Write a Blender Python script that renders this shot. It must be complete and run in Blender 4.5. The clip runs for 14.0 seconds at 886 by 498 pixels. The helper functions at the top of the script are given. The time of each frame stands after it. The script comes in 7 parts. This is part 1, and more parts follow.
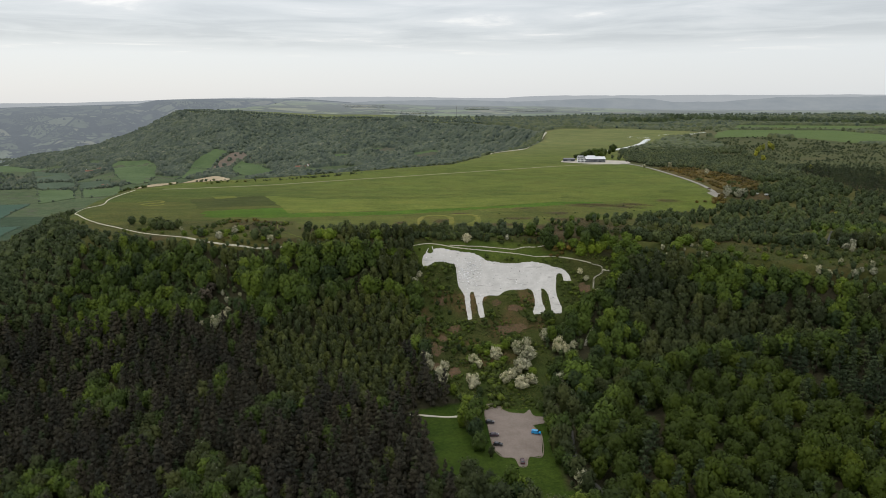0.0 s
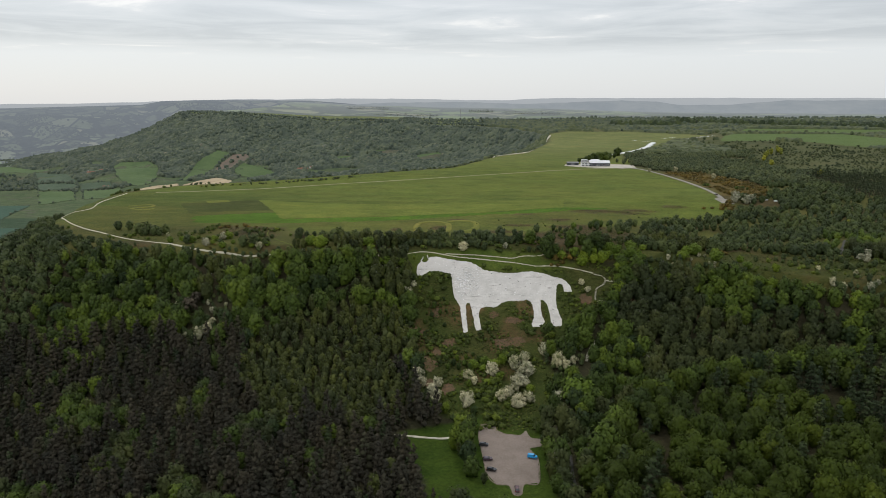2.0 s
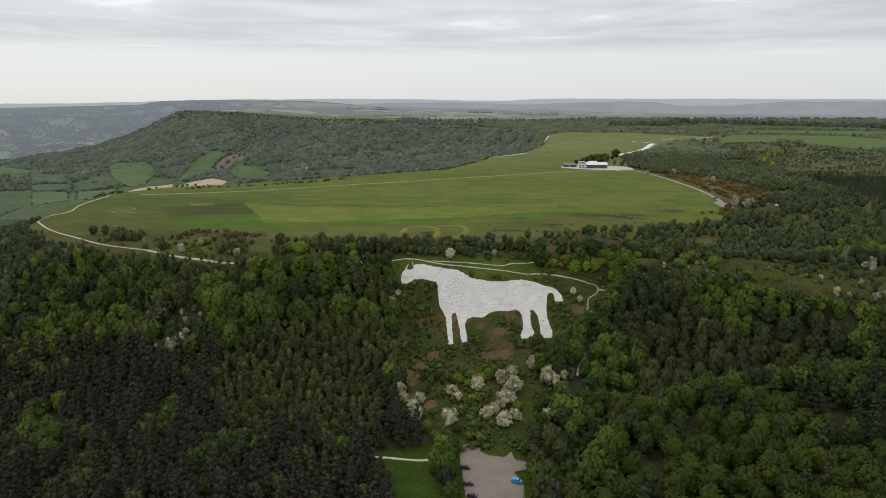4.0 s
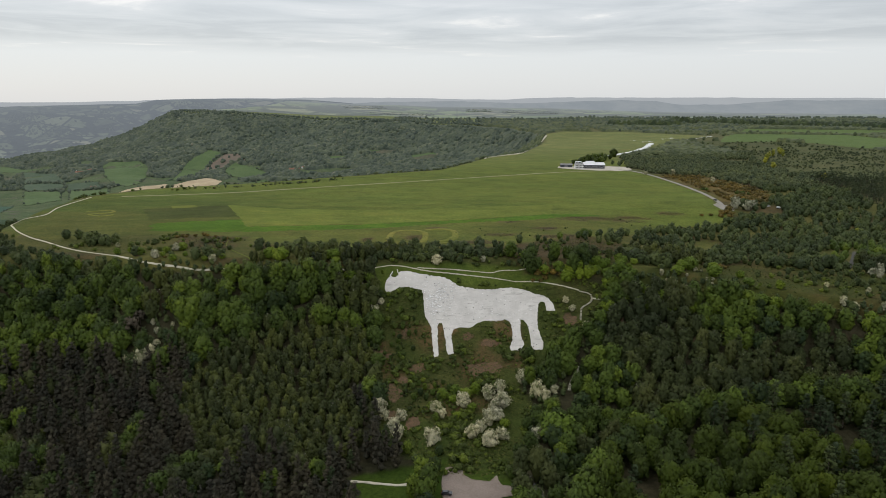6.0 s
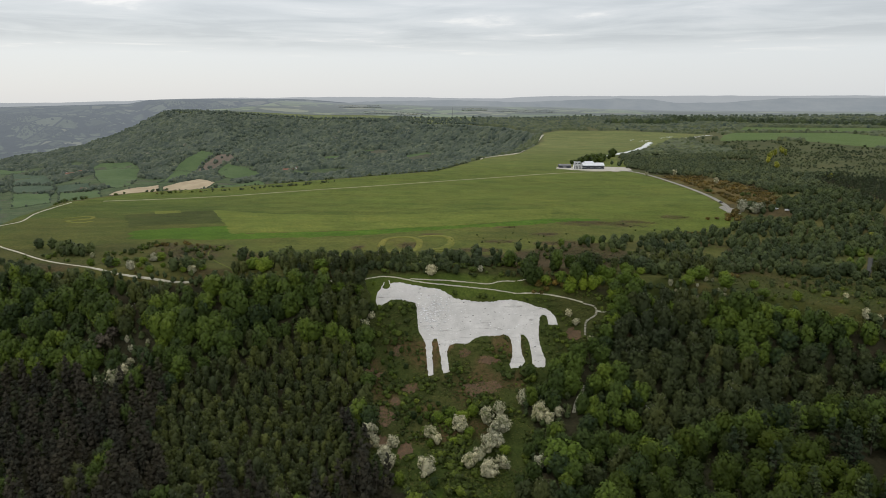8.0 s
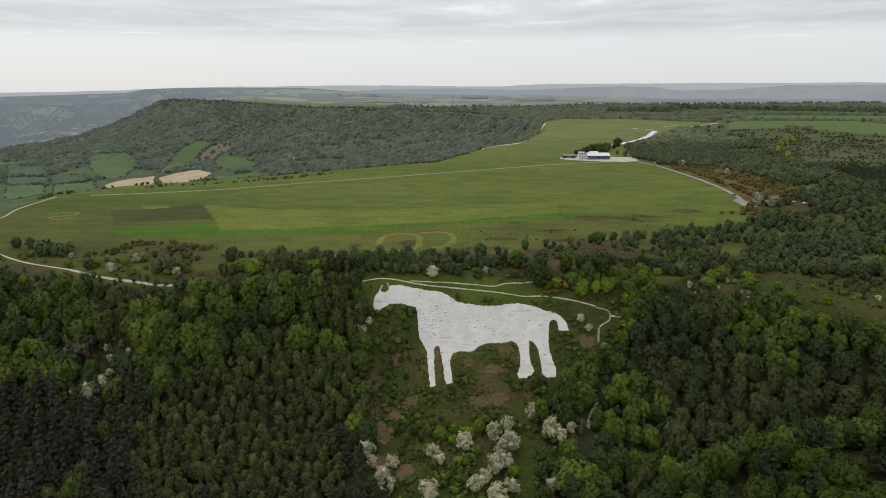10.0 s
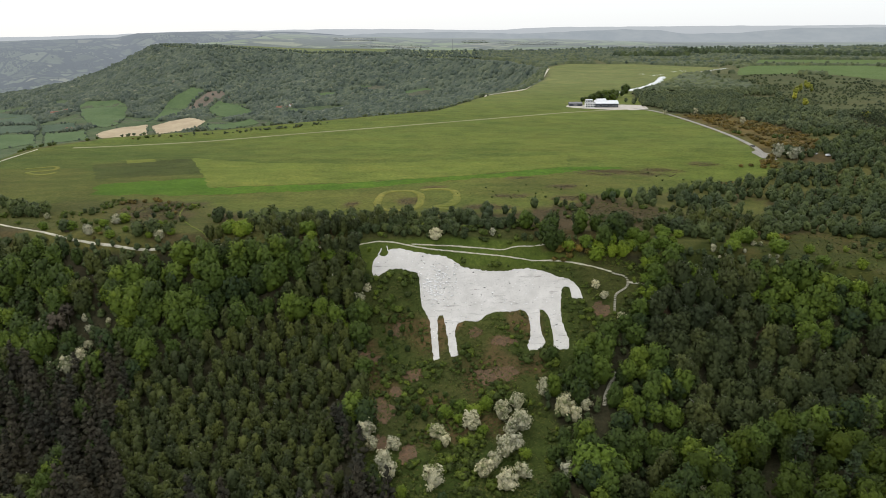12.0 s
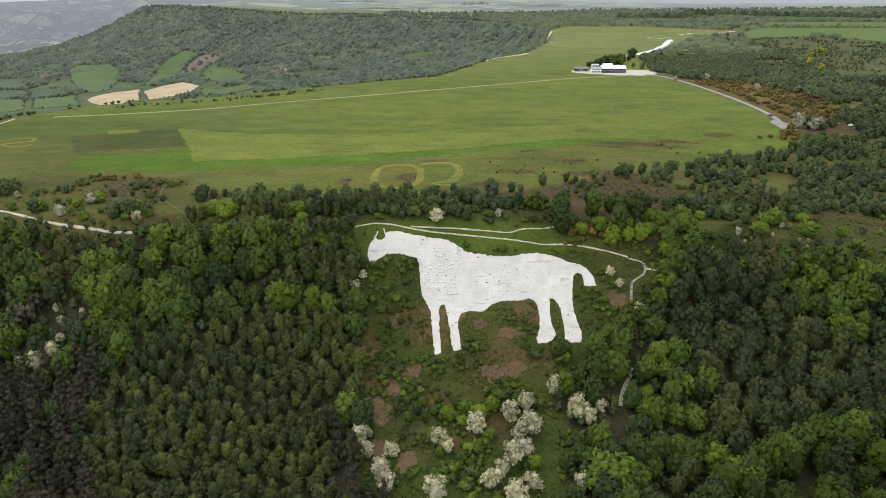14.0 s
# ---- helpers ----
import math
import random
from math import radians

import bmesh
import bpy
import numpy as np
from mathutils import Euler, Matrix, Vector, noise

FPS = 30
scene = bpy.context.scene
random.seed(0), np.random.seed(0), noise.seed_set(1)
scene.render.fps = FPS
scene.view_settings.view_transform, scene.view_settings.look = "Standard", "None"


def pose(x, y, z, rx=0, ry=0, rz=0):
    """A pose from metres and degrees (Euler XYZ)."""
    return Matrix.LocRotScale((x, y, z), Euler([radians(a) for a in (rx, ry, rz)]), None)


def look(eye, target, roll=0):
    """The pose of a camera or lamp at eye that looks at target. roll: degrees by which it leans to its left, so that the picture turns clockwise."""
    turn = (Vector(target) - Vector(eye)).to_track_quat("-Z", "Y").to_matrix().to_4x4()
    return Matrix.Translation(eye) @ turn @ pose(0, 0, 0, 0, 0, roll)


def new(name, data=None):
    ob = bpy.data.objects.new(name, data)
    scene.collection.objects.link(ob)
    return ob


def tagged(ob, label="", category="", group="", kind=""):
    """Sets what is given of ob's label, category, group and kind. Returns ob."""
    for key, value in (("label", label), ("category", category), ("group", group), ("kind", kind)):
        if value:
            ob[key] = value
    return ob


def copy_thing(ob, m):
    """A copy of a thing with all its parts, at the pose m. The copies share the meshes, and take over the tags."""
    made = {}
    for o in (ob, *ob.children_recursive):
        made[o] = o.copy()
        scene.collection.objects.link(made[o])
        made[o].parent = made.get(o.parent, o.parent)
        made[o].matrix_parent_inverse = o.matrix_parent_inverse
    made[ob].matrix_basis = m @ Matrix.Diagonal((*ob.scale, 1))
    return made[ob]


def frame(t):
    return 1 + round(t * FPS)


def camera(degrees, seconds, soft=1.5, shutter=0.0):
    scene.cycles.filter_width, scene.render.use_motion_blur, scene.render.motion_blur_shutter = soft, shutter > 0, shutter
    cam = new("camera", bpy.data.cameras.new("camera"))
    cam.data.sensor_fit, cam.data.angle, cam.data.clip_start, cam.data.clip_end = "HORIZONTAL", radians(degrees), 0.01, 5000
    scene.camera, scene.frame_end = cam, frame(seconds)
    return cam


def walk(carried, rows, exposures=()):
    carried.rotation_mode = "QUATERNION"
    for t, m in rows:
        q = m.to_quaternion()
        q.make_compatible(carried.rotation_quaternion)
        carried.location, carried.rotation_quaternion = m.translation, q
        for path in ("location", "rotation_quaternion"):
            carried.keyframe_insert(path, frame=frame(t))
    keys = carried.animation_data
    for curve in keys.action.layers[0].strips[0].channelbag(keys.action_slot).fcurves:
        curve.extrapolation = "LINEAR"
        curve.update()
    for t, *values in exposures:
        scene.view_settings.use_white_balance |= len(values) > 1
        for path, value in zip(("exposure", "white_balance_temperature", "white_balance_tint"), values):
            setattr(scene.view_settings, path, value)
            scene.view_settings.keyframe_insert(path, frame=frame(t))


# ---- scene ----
cam = camera(66.9, 14.0, 0.5)
PATH = [
    (0, (-0.534, -5.069, 200.002), (-1.193, 92.502, 178.106), -0.30),
    (0.5, (0.610, -0.384, 200.023), (-0.200, 97.218, 178.269), -0.20),
    (1, (2.033, 4.276, 200.044), (0.973, 101.875, 178.288), -0.10),
    (1.5, (3.597, 9.047, 200.073), (2.335, 106.675, 178.461), -0.10),
    (2, (5.213, 14.064, 200.043), (3.851, 111.693, 178.440), -0.10),
    (2.5, (7.133, 19.019, 199.996), (5.770, 116.656, 178.430), 0.00),
    (3, (9.236, 23.929, 200.025), (7.824, 121.578, 178.515), 0.00),
    (5.5, (20.060, 48.154, 199.799), (18.648, 145.769, 178.137), 0.00),
    (6, (21.397, 53.656, 199.898), (20.036, 151.262, 178.189), 0.00),
    (6.5, (22.011, 59.749, 200.029), (20.851, 157.337, 178.225), -0.10),
    (7, (22.343, 66.015, 200.238), (21.283, 163.593, 178.387), -0.10),
    (7.5, (22.282, 72.256, 200.371), (21.323, 169.824, 178.473), -0.20),
    (8, (21.955, 78.414, 200.449), (21.146, 175.992, 178.589), -0.20),
    (10.5, (20.302, 110.565, 200.582), (19.470, 207.387, 175.585), -0.40),
    (11, (19.796, 117.262, 200.554), (18.982, 213.522, 173.473), -0.40),
    (11.5, (19.128, 124.056, 200.460), (18.282, 219.701, 171.282), -0.40),
    (12, (18.605, 130.668, 200.409), (17.775, 225.747, 169.437), -0.50),
    (12.5, (17.924, 137.231, 200.322), (17.206, 231.861, 168.001), -0.60),
    (13, (17.344, 143.871, 200.274), (16.638, 238.031, 166.610), -0.60),
    (13.5, (17.128, 150.328, 200.215), (16.482, 244.072, 165.407), -0.50),
    (14, (17.358, 156.449, 200.097), (16.621, 249.795, 164.237), -0.50),
]
EXPOSURE = [(0, -0.30), (3, -0.33), (8, -0.37), (10.5, -0.31), (11, -0.22), (12, 0.04), (13, 0.18), (14, 0.29)]
walk(cam, [(t, look(eye, target, roll)) for t, eye, target, roll in PATH], EXPOSURE)
SKY, SUN = 1.0, 0.9

# ---- sky, sun, exposure ----
def node(tree, kind, **values):
    n = tree.nodes.new(kind)
    for key, value in values.items():
        n.inputs[key.replace("_", " ")].default_value = value
    return n


world = bpy.data.worlds.new("overcast_sky")
scene.world = world
world.use_nodes = True
wt = world.node_tree
wt.nodes.clear()
sky = wt.nodes.new("ShaderNodeTexSky")
sky.sky_type, sky.sun_disc = "NISHITA", False
sky.sun_elevation, sky.sun_rotation = radians(48), radians(-35)
sky.air_density, sky.dust_density = 1.0, 1.0
where = wt.nodes.new("ShaderNodeTexCoord")
split = wt.nodes.new("ShaderNodeSeparateXYZ")
wt.links.new(where.outputs["Generated"], split.inputs[0])


def wmath(op, a, b):
    n = wt.nodes.new("ShaderNodeMath")
    n.operation = op
    for socket, v in zip(n.inputs, (a, b)):
        if isinstance(v, (int, float)):
            socket.default_value = v
        else:
            wt.links.new(v, socket)
    return n.outputs[0]


# a cloud sheet overhead, drawn out towards the horizon by perspective
up = wmath("MAXIMUM", split.outputs[2], 0.03)
flat = wt.nodes.new("ShaderNodeCombineXYZ")
wt.links.new(wmath("DIVIDE", split.outputs[0], up), flat.inputs[0])
wt.links.new(wmath("DIVIDE", split.outputs[1], up), flat.inputs[1])
clouds = node(wt, "ShaderNodeTexNoise", Scale=0.5, Detail=8.0, Roughness=0.58, Distortion=0.5)
wt.links.new(flat.outputs[0], clouds.inputs["Vector"])
broad = node(wt, "ShaderNodeTexNoise", Scale=0.16, Detail=3.0, Roughness=0.5)
wt.links.new(flat.outputs[0], broad.inputs["Vector"])
both = wmath("ADD", wmath("MULTIPLY", clouds.outputs["Fac"], 0.55), wmath("MULTIPLY", broad.outputs["Fac"], 0.45))
ramp = wt.nodes.new("ShaderNodeValToRGB")
ramp.color_ramp.elements[0].position, ramp.color_ramp.elements[0].color = 0.42, (0.66, 0.69, 0.72, 1)
ramp.color_ramp.elements[1].position, ramp.color_ramp.elements[1].color = 0.60, (1.06, 1.05, 1.03, 1)
for at, c in ((0.49, (0.75, 0.78, 0.805, 1)), (0.555, (0.83, 0.85, 0.87, 1))):
    ramp.color_ramp.elements.new(at).color = c
wt.links.new(both, ramp.inputs[0])
# the clear, pale band under the cloud base
rise = wt.nodes.new("ShaderNodeMapRange")
rise.interpolation_type = "SMOOTHSTEP"
rise.inputs["From Min"].default_value, rise.inputs["From Max"].default_value = 0.055, 0.082
wobble = wmath("ADD", split.outputs[2], wmath("MULTIPLY", wmath("SUBTRACT", clouds.outputs["Fac"], 0.5), 0.03))
wt.links.new(wobble, rise.inputs["Value"])
mix = wt.nodes.new("ShaderNodeMix")
mix.data_type = "RGBA"
wt.links.new(rise.outputs[0], mix.inputs["Factor"])
mix.inputs["A"].default_value = (0.905, 0.935, 0.96, 1)
wt.links.new(ramp.outputs[0], mix.inputs["B"])
low = wt.nodes.new("ShaderNodeBackground")
# an overcast sky is brighter overhead than at the horizon
wt.links.new(wmath("MULTIPLY", wmath("ADD", wmath("MULTIPLY", wmath("MAXIMUM", split.outputs[2], 0.0), 0.8), 0.90), SKY), low.inputs["Strength"])
wt.links.new(mix.outputs["Result"], low.inputs["Color"])
clear = wt.nodes.new("ShaderNodeBackground")
clear.inputs["Strength"].default_value = 0.02
wt.links.new(sky.outputs[0], clear.inputs["Color"])
total = wt.nodes.new("ShaderNodeAddShader")
wt.links.new(low.outputs[0], total.inputs[0])
wt.links.new(clear.outputs[0], total.inputs[1])
wout = wt.nodes.new("ShaderNodeOutputWorld")
wt.links.new(total.outputs[0], wout.inputs["Surface"])

sun = new("sun", bpy.data.lights.new("sun", "SUN"))
sun.data.energy, sun.data.angle, sun.data.color = SUN, radians(25), (1.0, 0.92, 0.80)
sun.matrix_world = look((-600, 900, 1300), (0, 400, 60))


# ---- materials ----
def material(name, rough=0.8, spec=0.3, metal=0.0):
    m = bpy.data.materials.new(name)
    m.use_nodes = True
    t = m.node_tree
    b = t.nodes["Principled BSDF"]
    b.inputs["Roughness"].default_value, b.inputs["Metallic"].default_value = rough, metal
    b.inputs["Specular IOR Level"].default_value = spec
    return m, t, b


def ramped(t, value, stops):
    r = t.nodes.new("ShaderNodeValToRGB")
    r.color_ramp.elements[0].position, r.color_ramp.elements[0].color = stops[0][0], (*stops[0][1], 1)
    r.color_ramp.elements[1].position, r.color_ramp.elements[1].color = stops[-1][0], (*stops[-1][1], 1)
    for at, c in stops[1:-1]:
        r.color_ramp.elements.new(at).color = (*c, 1)
    t.links.new(value, r.inputs[0])
    return r.outputs[0]


def mathed(t, op, a, b=0.0):
    n = t.nodes.new("ShaderNodeMath")
    n.operation = op
    for socket, v in zip(n.inputs, (a, b)):
        if isinstance(v, (int, float)):
            socket.default_value = v
        else:
            t.links.new(v, socket)
    return n.outputs[0]


def noised(t, scale, detail=4.0, rough=0.6, stretch=(1, 1, 1)):
    g = t.nodes.new("ShaderNodeNewGeometry")
    s = t.nodes.new("ShaderNodeMapping")
    s.inputs["Scale"].default_value = stretch
    t.links.new(g.outputs["Position"], s.inputs[0])
    n = node(t, "ShaderNodeTexNoise", Scale=scale, Detail=detail, Roughness=rough)
    t.links.new(s.outputs[0], n.inputs["Vector"])
    return n.outputs["Fac"]


def mixed(t, fac, a, b, blend="MIX"):
    n = t.nodes.new("ShaderNodeMix")
    n.data_type, n.blend_type = "RGBA", blend
    for socket, v in ((n.inputs["Factor"], fac), (n.inputs["A"], a), (n.inputs["B"], b)):
        if isinstance(v, (int, float)):
            socket.default_value = v
        elif isinstance(v, tuple):
            socket.default_value = (*v, 1)
        else:
            t.links.new(v, socket)
    return n.outputs["Result"]


def bumped(t, b, value, strength, distance):
    n = node(t, "ShaderNodeBump", Strength=strength, Distance=distance)
    t.links.new(value, n.inputs["Height"])
    t.links.new(n.outputs[0], b.inputs["Normal"])


def mottled(name, dark, light, scale, rough=0.85, spec=0.2, bump=0.3, fine=3.0, stretch=(1, 1, 1), metal=0.0):
    """Two colours mixed by noise at two scales, with fine relief."""
    m, t, b = material(name, rough, spec, metal)
    f = mathed(t, "ADD", mathed(t, "MULTIPLY", noised(t, scale, 5, 0.6, stretch), 0.6), mathed(t, "MULTIPLY", noised(t, scale * fine, 4, 0.7, stretch), 0.4))
    t.links.new(ramped(t, f, [(0.36, dark), (0.64, light)]), b.inputs["Base Color"])
    if bump:
        bumped(t, b, f, bump, 0.4 / scale)
    return m


def leafy(name, stops, rough=0.6, flecks=0.22):
    """Foliage: one tone for each tree, a little spread from clump to clump."""
    m, t, b = material(name, rough, 0.12)
    own = t.nodes.new("ShaderNodeObjectInfo")
    tint = t.nodes.new("ShaderNodeAttribute")
    tint.attribute_name = "tint"
    tone = mathed(t, "FRACT", mathed(t, "ADD", own.outputs["Random"], tint.outputs["Fac"]))
    island = t.nodes.new("ShaderNodeNewGeometry")
    f = mathed(t, "ADD", mathed(t, "MULTIPLY", tone, 1 - flecks), mathed(t, "MULTIPLY", island.outputs["Random Per Island"], flecks))
    colour = ramped(t, f, stops)
    patches = ramped(t, noised(t, 0.03, 3), [(0.35, (0.74, 0.76, 0.78)), (0.65, (1.22, 1.16, 1.0))])
    sprays = ramped(t, noised(t, 1.7, 4, 0.75), [(0.34, (0.66, 0.68, 0.72)), (0.5, (0.96, 0.96, 0.96)), (0.66, (1.32, 1.30, 1.22))])
    warm = mixed(t, 1.0, mixed(t, 1.0, colour, patches, "MULTIPLY"), (1.02, 1.0, 0.86), "MULTIPLY")
    t.links.new(mixed(t, 1.0, warm, sprays, "MULTIPLY"), b.inputs["Base Color"])
    return m


LEAF = {
    "broadleaf": leafy("leaves_broadleaf", [(0.0, (0.020, 0.038, 0.022)), (0.2, (0.029, 0.047, 0.012)), (0.5, (0.047, 0.076, 0.015)), (0.78, (0.070, 0.106, 0.016)), (1.0, (0.110, 0.151, 0.019))]),
    "beech": leafy("leaves_beech", [(0.0, (0.017, 0.029, 0.007)), (0.25, (0.027, 0.042, 0.006)), (0.75, (0.038, 0.059, 0.005)), (1.0, (0.056, 0.075, 0.006))]),
    "birch": leafy("leaves_birch", [(0.0, (0.025, 0.036, 0.015)), (0.5, (0.045, 0.057, 0.019)), (1.0, (0.071, 0.086, 0.023))]),
    "larch": leafy("needles_larch", [(0.0, (0.027, 0.029, 0.025)), (0.4, (0.034, 0.033, 0.028)), (0.85, (0.042, 0.038, 0.031)), (1.0, (0.038, 0.045, 0.029))], 0.7, 0.1),
    "pine": leafy("needles_pine", [(0.0, (0.020, 0.033, 0.018)), (0.6, (0.036, 0.054, 0.026)), (1.0, (0.056, 0.074, 0.030))]),
    "hawthorn": leafy("blossom_hawthorn", [(0.0, (0.08, 0.11, 0.045)), (0.28, (0.20, 0.21, 0.14)), (0.55, (0.35, 0.345, 0.28)), (1.0, (0.51, 0.495, 0.42))], 0.8, 0.7),
    "shrub": leafy("leaves_shrub", [(0.0, (0.028, 0.040, 0.012)), (0.5, (0.052, 0.076, 0.016)), (0.85, (0.085, 0.118, 0.020)), (1.0, (0.13, 0.16, 0.025))]),
    "gorse": leafy("gorse", [(0.0, (0.070, 0.066, 0.022)), (0.5, (0.115, 0.090, 0.028)), (1.0, (0.165, 0.115, 0.03))]),
    "scrub": leafy("leaves_scrub_birch", [(0.0, (0.029, 0.045, 0.020)), (0.5, (0.048, 0.068, 0.029)), (1.0, (0.073, 0.096, 0.035))]),
    "heather": leafy("heather", [(0.0, (0.043, 0.038, 0.022)), (0.6, (0.074, 0.060, 0.031)), (1.0, (0.114, 0.094, 0.038))]),
    # scarp and plateau woods paler and bluer: haze put into the leaf colour
    "far": leafy("hazed_leaves_far_wood", [(0.0, (0.050, 0.070, 0.066)), (0.5, (0.066, 0.088, 0.077)), (0.97, (0.088, 0.110, 0.088)), (1.0, (0.17, 0.17, 0.15))], 0.7, 0.1),
    "plateau": leafy("hazed_leaves_plateau_canopy", [(0.0, (0.044, 0.060, 0.038)), (0.5, (0.064, 0.082, 0.048)), (1.0, (0.092, 0.110, 0.058))], 0.7, 0.1),
    "tuft": leafy("rough_grass_and_bracken", [(0.0, (0.030, 0.042, 0.014)), (0.4, (0.050, 0.070, 0.018)), (0.7, (0.075, 0.088, 0.026)), (1.0, (0.105, 0.092, 0.044))], 0.8, 0.4),
    "bracken": leafy("dead_bracken_fronds", [(0.0, (0.075, 0.058, 0.034)), (0.5, (0.135, 0.088, 0.055)), (1.0, (0.18, 0.12, 0.075))], 0.85, 0.5),
    "lush": leafy("leaves_lush_bush", [(0.0, (0.066, 0.106, 0.017)), (0.5, (0.099, 0.150, 0.019)), (1.0, (0.142, 0.194, 0.023))]),
    # farther plateau trees, with some haze put into the leaf colour
    "beyond": leafy("hazed_leaves_plateau_wood", [(0.0, (0.047, 0.065, 0.040)), (0.5, (0.068, 0.088, 0.050)), (1.0, (0.097, 0.119, 0.063))], 0.7, 0.2),
    "downy": leafy("leaves_downy_birch", [(0.0, (0.025, 0.036, 0.016)), (0.5, (0.039, 0.051, 0.020)), (1.0, (0.058, 0.069, 0.024))]),
    "bare": leafy("bare_twigs", [(0.0, (0.045, 0.038, 0.032)), (1.0, (0.090, 0.078, 0.066))]),
    "yellow": leafy("leaves_yellow_green", [(0.0, (0.11, 0.13, 0.02)), (1.0, (0.21, 0.22, 0.03))]),
}
BARK = mottled("bark", (0.055, 0.045, 0.035), (0.14, 0.12, 0.095), 6, 0.9, 0.1, 0.5)
PALE_BARK = mottled("birch_bark", (0.16, 0.15, 0.13), (0.55, 0.53, 0.50), 3, 0.8, 0.1, 0.3)


def turf(name, colour=None):
    """Grass and heath broken up at three scales; the colour by stretch of land, or one of its own."""
    m, t, b = material(name, 0.95, 0.1)
    coarse = ramped(t, noised(t, 0.012, 5, 0.6), [(0.3, (0.84, 0.87, 0.86)), (0.7, (1.14, 1.10, 1.10))])
    medium = ramped(t, noised(t, 0.07, 6, 0.7, (0.6, 1, 1)), [(0.3, (0.70, 0.76, 0.70)), (0.7, (1.28, 1.20, 1.24))])
    fine = ramped(t, noised(t, 0.6, 5, 0.8), [(0.3, (0.52, 0.60, 0.52)), (0.7, (1.48, 1.36, 1.40))])
    if colour:
        c = mixed(t, 1.0, colour, coarse, "MULTIPLY")
    else:
        land = t.nodes.new("ShaderNodeAttribute")
        land.attribute_name = "land"
        c = mixed(t, 1.0, land.outputs["Color"], coarse, "MULTIPLY")
    c = mixed(t, 1.0, c, (1.03, 1.0, 0.84), "MULTIPLY")
    streaks = ramped(t, noised(t, 0.055, 6, 0.65, (0.13, 1, 1)), [(0.36, (0.92, 0.94, 0.93)), (0.62, (1.08, 1.05, 1.06))])
    c = mixed(t, 1.0, c, streaks, "MULTIPLY")
    worn = ramped(t, noised(t, 0.028, 7, 0.72, (0.5, 1, 1)), [(0.42, (1.0, 1.0, 1.0)), (0.62, (1.07, 0.955, 1.0))])
    c = mixed(t, 1.0, c, worn, "MULTIPLY")
    t.links.new(mixed(t, 1.0, mixed(t, 1.0, c, medium, "MULTIPLY"), fine, "MULTIPLY"), b.inputs["Base Color"])
    bumped(t, b, noised(t, 0.9, 5, 0.7), 0.6, 0.5)
    return m


GROUND = turf("turf_and_heath")
CHALK, ct, cb = material("chalk_chippings", 0.95, 0.1)
tone = ramped(ct, noised(ct, 0.16, 5, 0.6), [(0.3, (0.47, 0.45, 0.42)), (0.7, (0.61, 0.585, 0.55))])
lines = ramped(ct, noised(ct, 0.5, 5, 0.7, (0.12, 1.0, 1.6)), [(0.30, (0.40, 0.39, 0.37)), (0.42, (1.0, 1.0, 1.0))])
specks = ramped(ct, noised(ct, 1.6, 3, 0.6), [(0.24, (0.35, 0.36, 0.34)), (0.34, (1.0, 1.0, 1.0))])
ct.links.new(mixed(ct, 1.0, mixed(ct, 0.75, tone, lines, "MULTIPLY"), specks, "MULTIPLY"), cb.inputs["Base Color"])
bumped(ct, cb, noised(ct, 1.2, 5, 0.7), 0.7, 0.35)
STONE = mottled("pale_limestone", (0.62, 0.61, 0.60), (0.85, 0.84, 0.83), 0.8, 0.9)
DARK_STONE = mottled("dark_weathered_stone", (0.08, 0.08, 0.08), (0.22, 0.21, 0.2), 1.0, 0.9)
PATH_MAT = mottled("pale_limestone_path", (0.37, 0.345, 0.265), (0.58, 0.54, 0.44), 0.6, 0.95)
CREST_MAT = mottled("trodden_limestone_path", (0.27, 0.255, 0.18), (0.55, 0.51, 0.40), 0.9, 0.95)
TRACK_MAT = mottled("worn_grass_track", (0.17, 0.17, 0.085), (0.27, 0.26, 0.15), 0.08, 0.95)
ROAD_MAT = mottled("weathered_asphalt_road", (0.20, 0.19, 0.165), (0.30, 0.28, 0.245), 0.1, 0.9)
PARK_MAT = mottled("pinkish_gravel", (0.170, 0.138, 0.116), (0.245, 0.202, 0.174), 0.12, 0.95, fine=9)
TURF_EDGE = mottled("pale_gravel_apron", (0.36, 0.33, 0.28), (0.52, 0.48, 0.42), 0.2, 0.95)
MOWN = turf("mown_turf_pale", (0.112, 0.148, 0.032))
LUSH = turf("lush_turf", (0.058, 0.120, 0.013))
DULL = turf("rough_turf", (0.052, 0.070, 0.020))
RING = turf("mown_ring", (0.140, 0.158, 0.042))
EARTH = mottled("dead_bracken", (0.066, 0.050, 0.030), (0.165, 0.100, 0.060), 0.5, 0.95, bump=0.6, fine=5)

# ---- the lie of the land ----
# ---- plateau rim, in plan ----
RIM = [(900, 200), (600, 270), (330, 360), (230, 396), (150, 428), (96, 434), (60, 443), (20, 439), (-20, 442), (-80, 440),
       (-140, 438), (-200, 447), (-250, 450), (-280, 472), (-303, 522), (-330, 612), (-340, 700), (-305, 760), (-205, 812),
       (-140, 862), (5, 958), (76, 1160), (146, 1263), (210, 1500), (277, 1923), (200, 2170), (-69, 2400),
       (-424, 2560), (-760, 2640), (-985, 2680), (-1090, 2800), (-1000, 3050), (-900, 3600), (-1100, 5200), (3500, 5200), (3500, 200)]


def smooth(v, a, b):
    k = np.clip((v - a) / (b - a), 0, 1)
    return k * k * (3 - 2 * k)


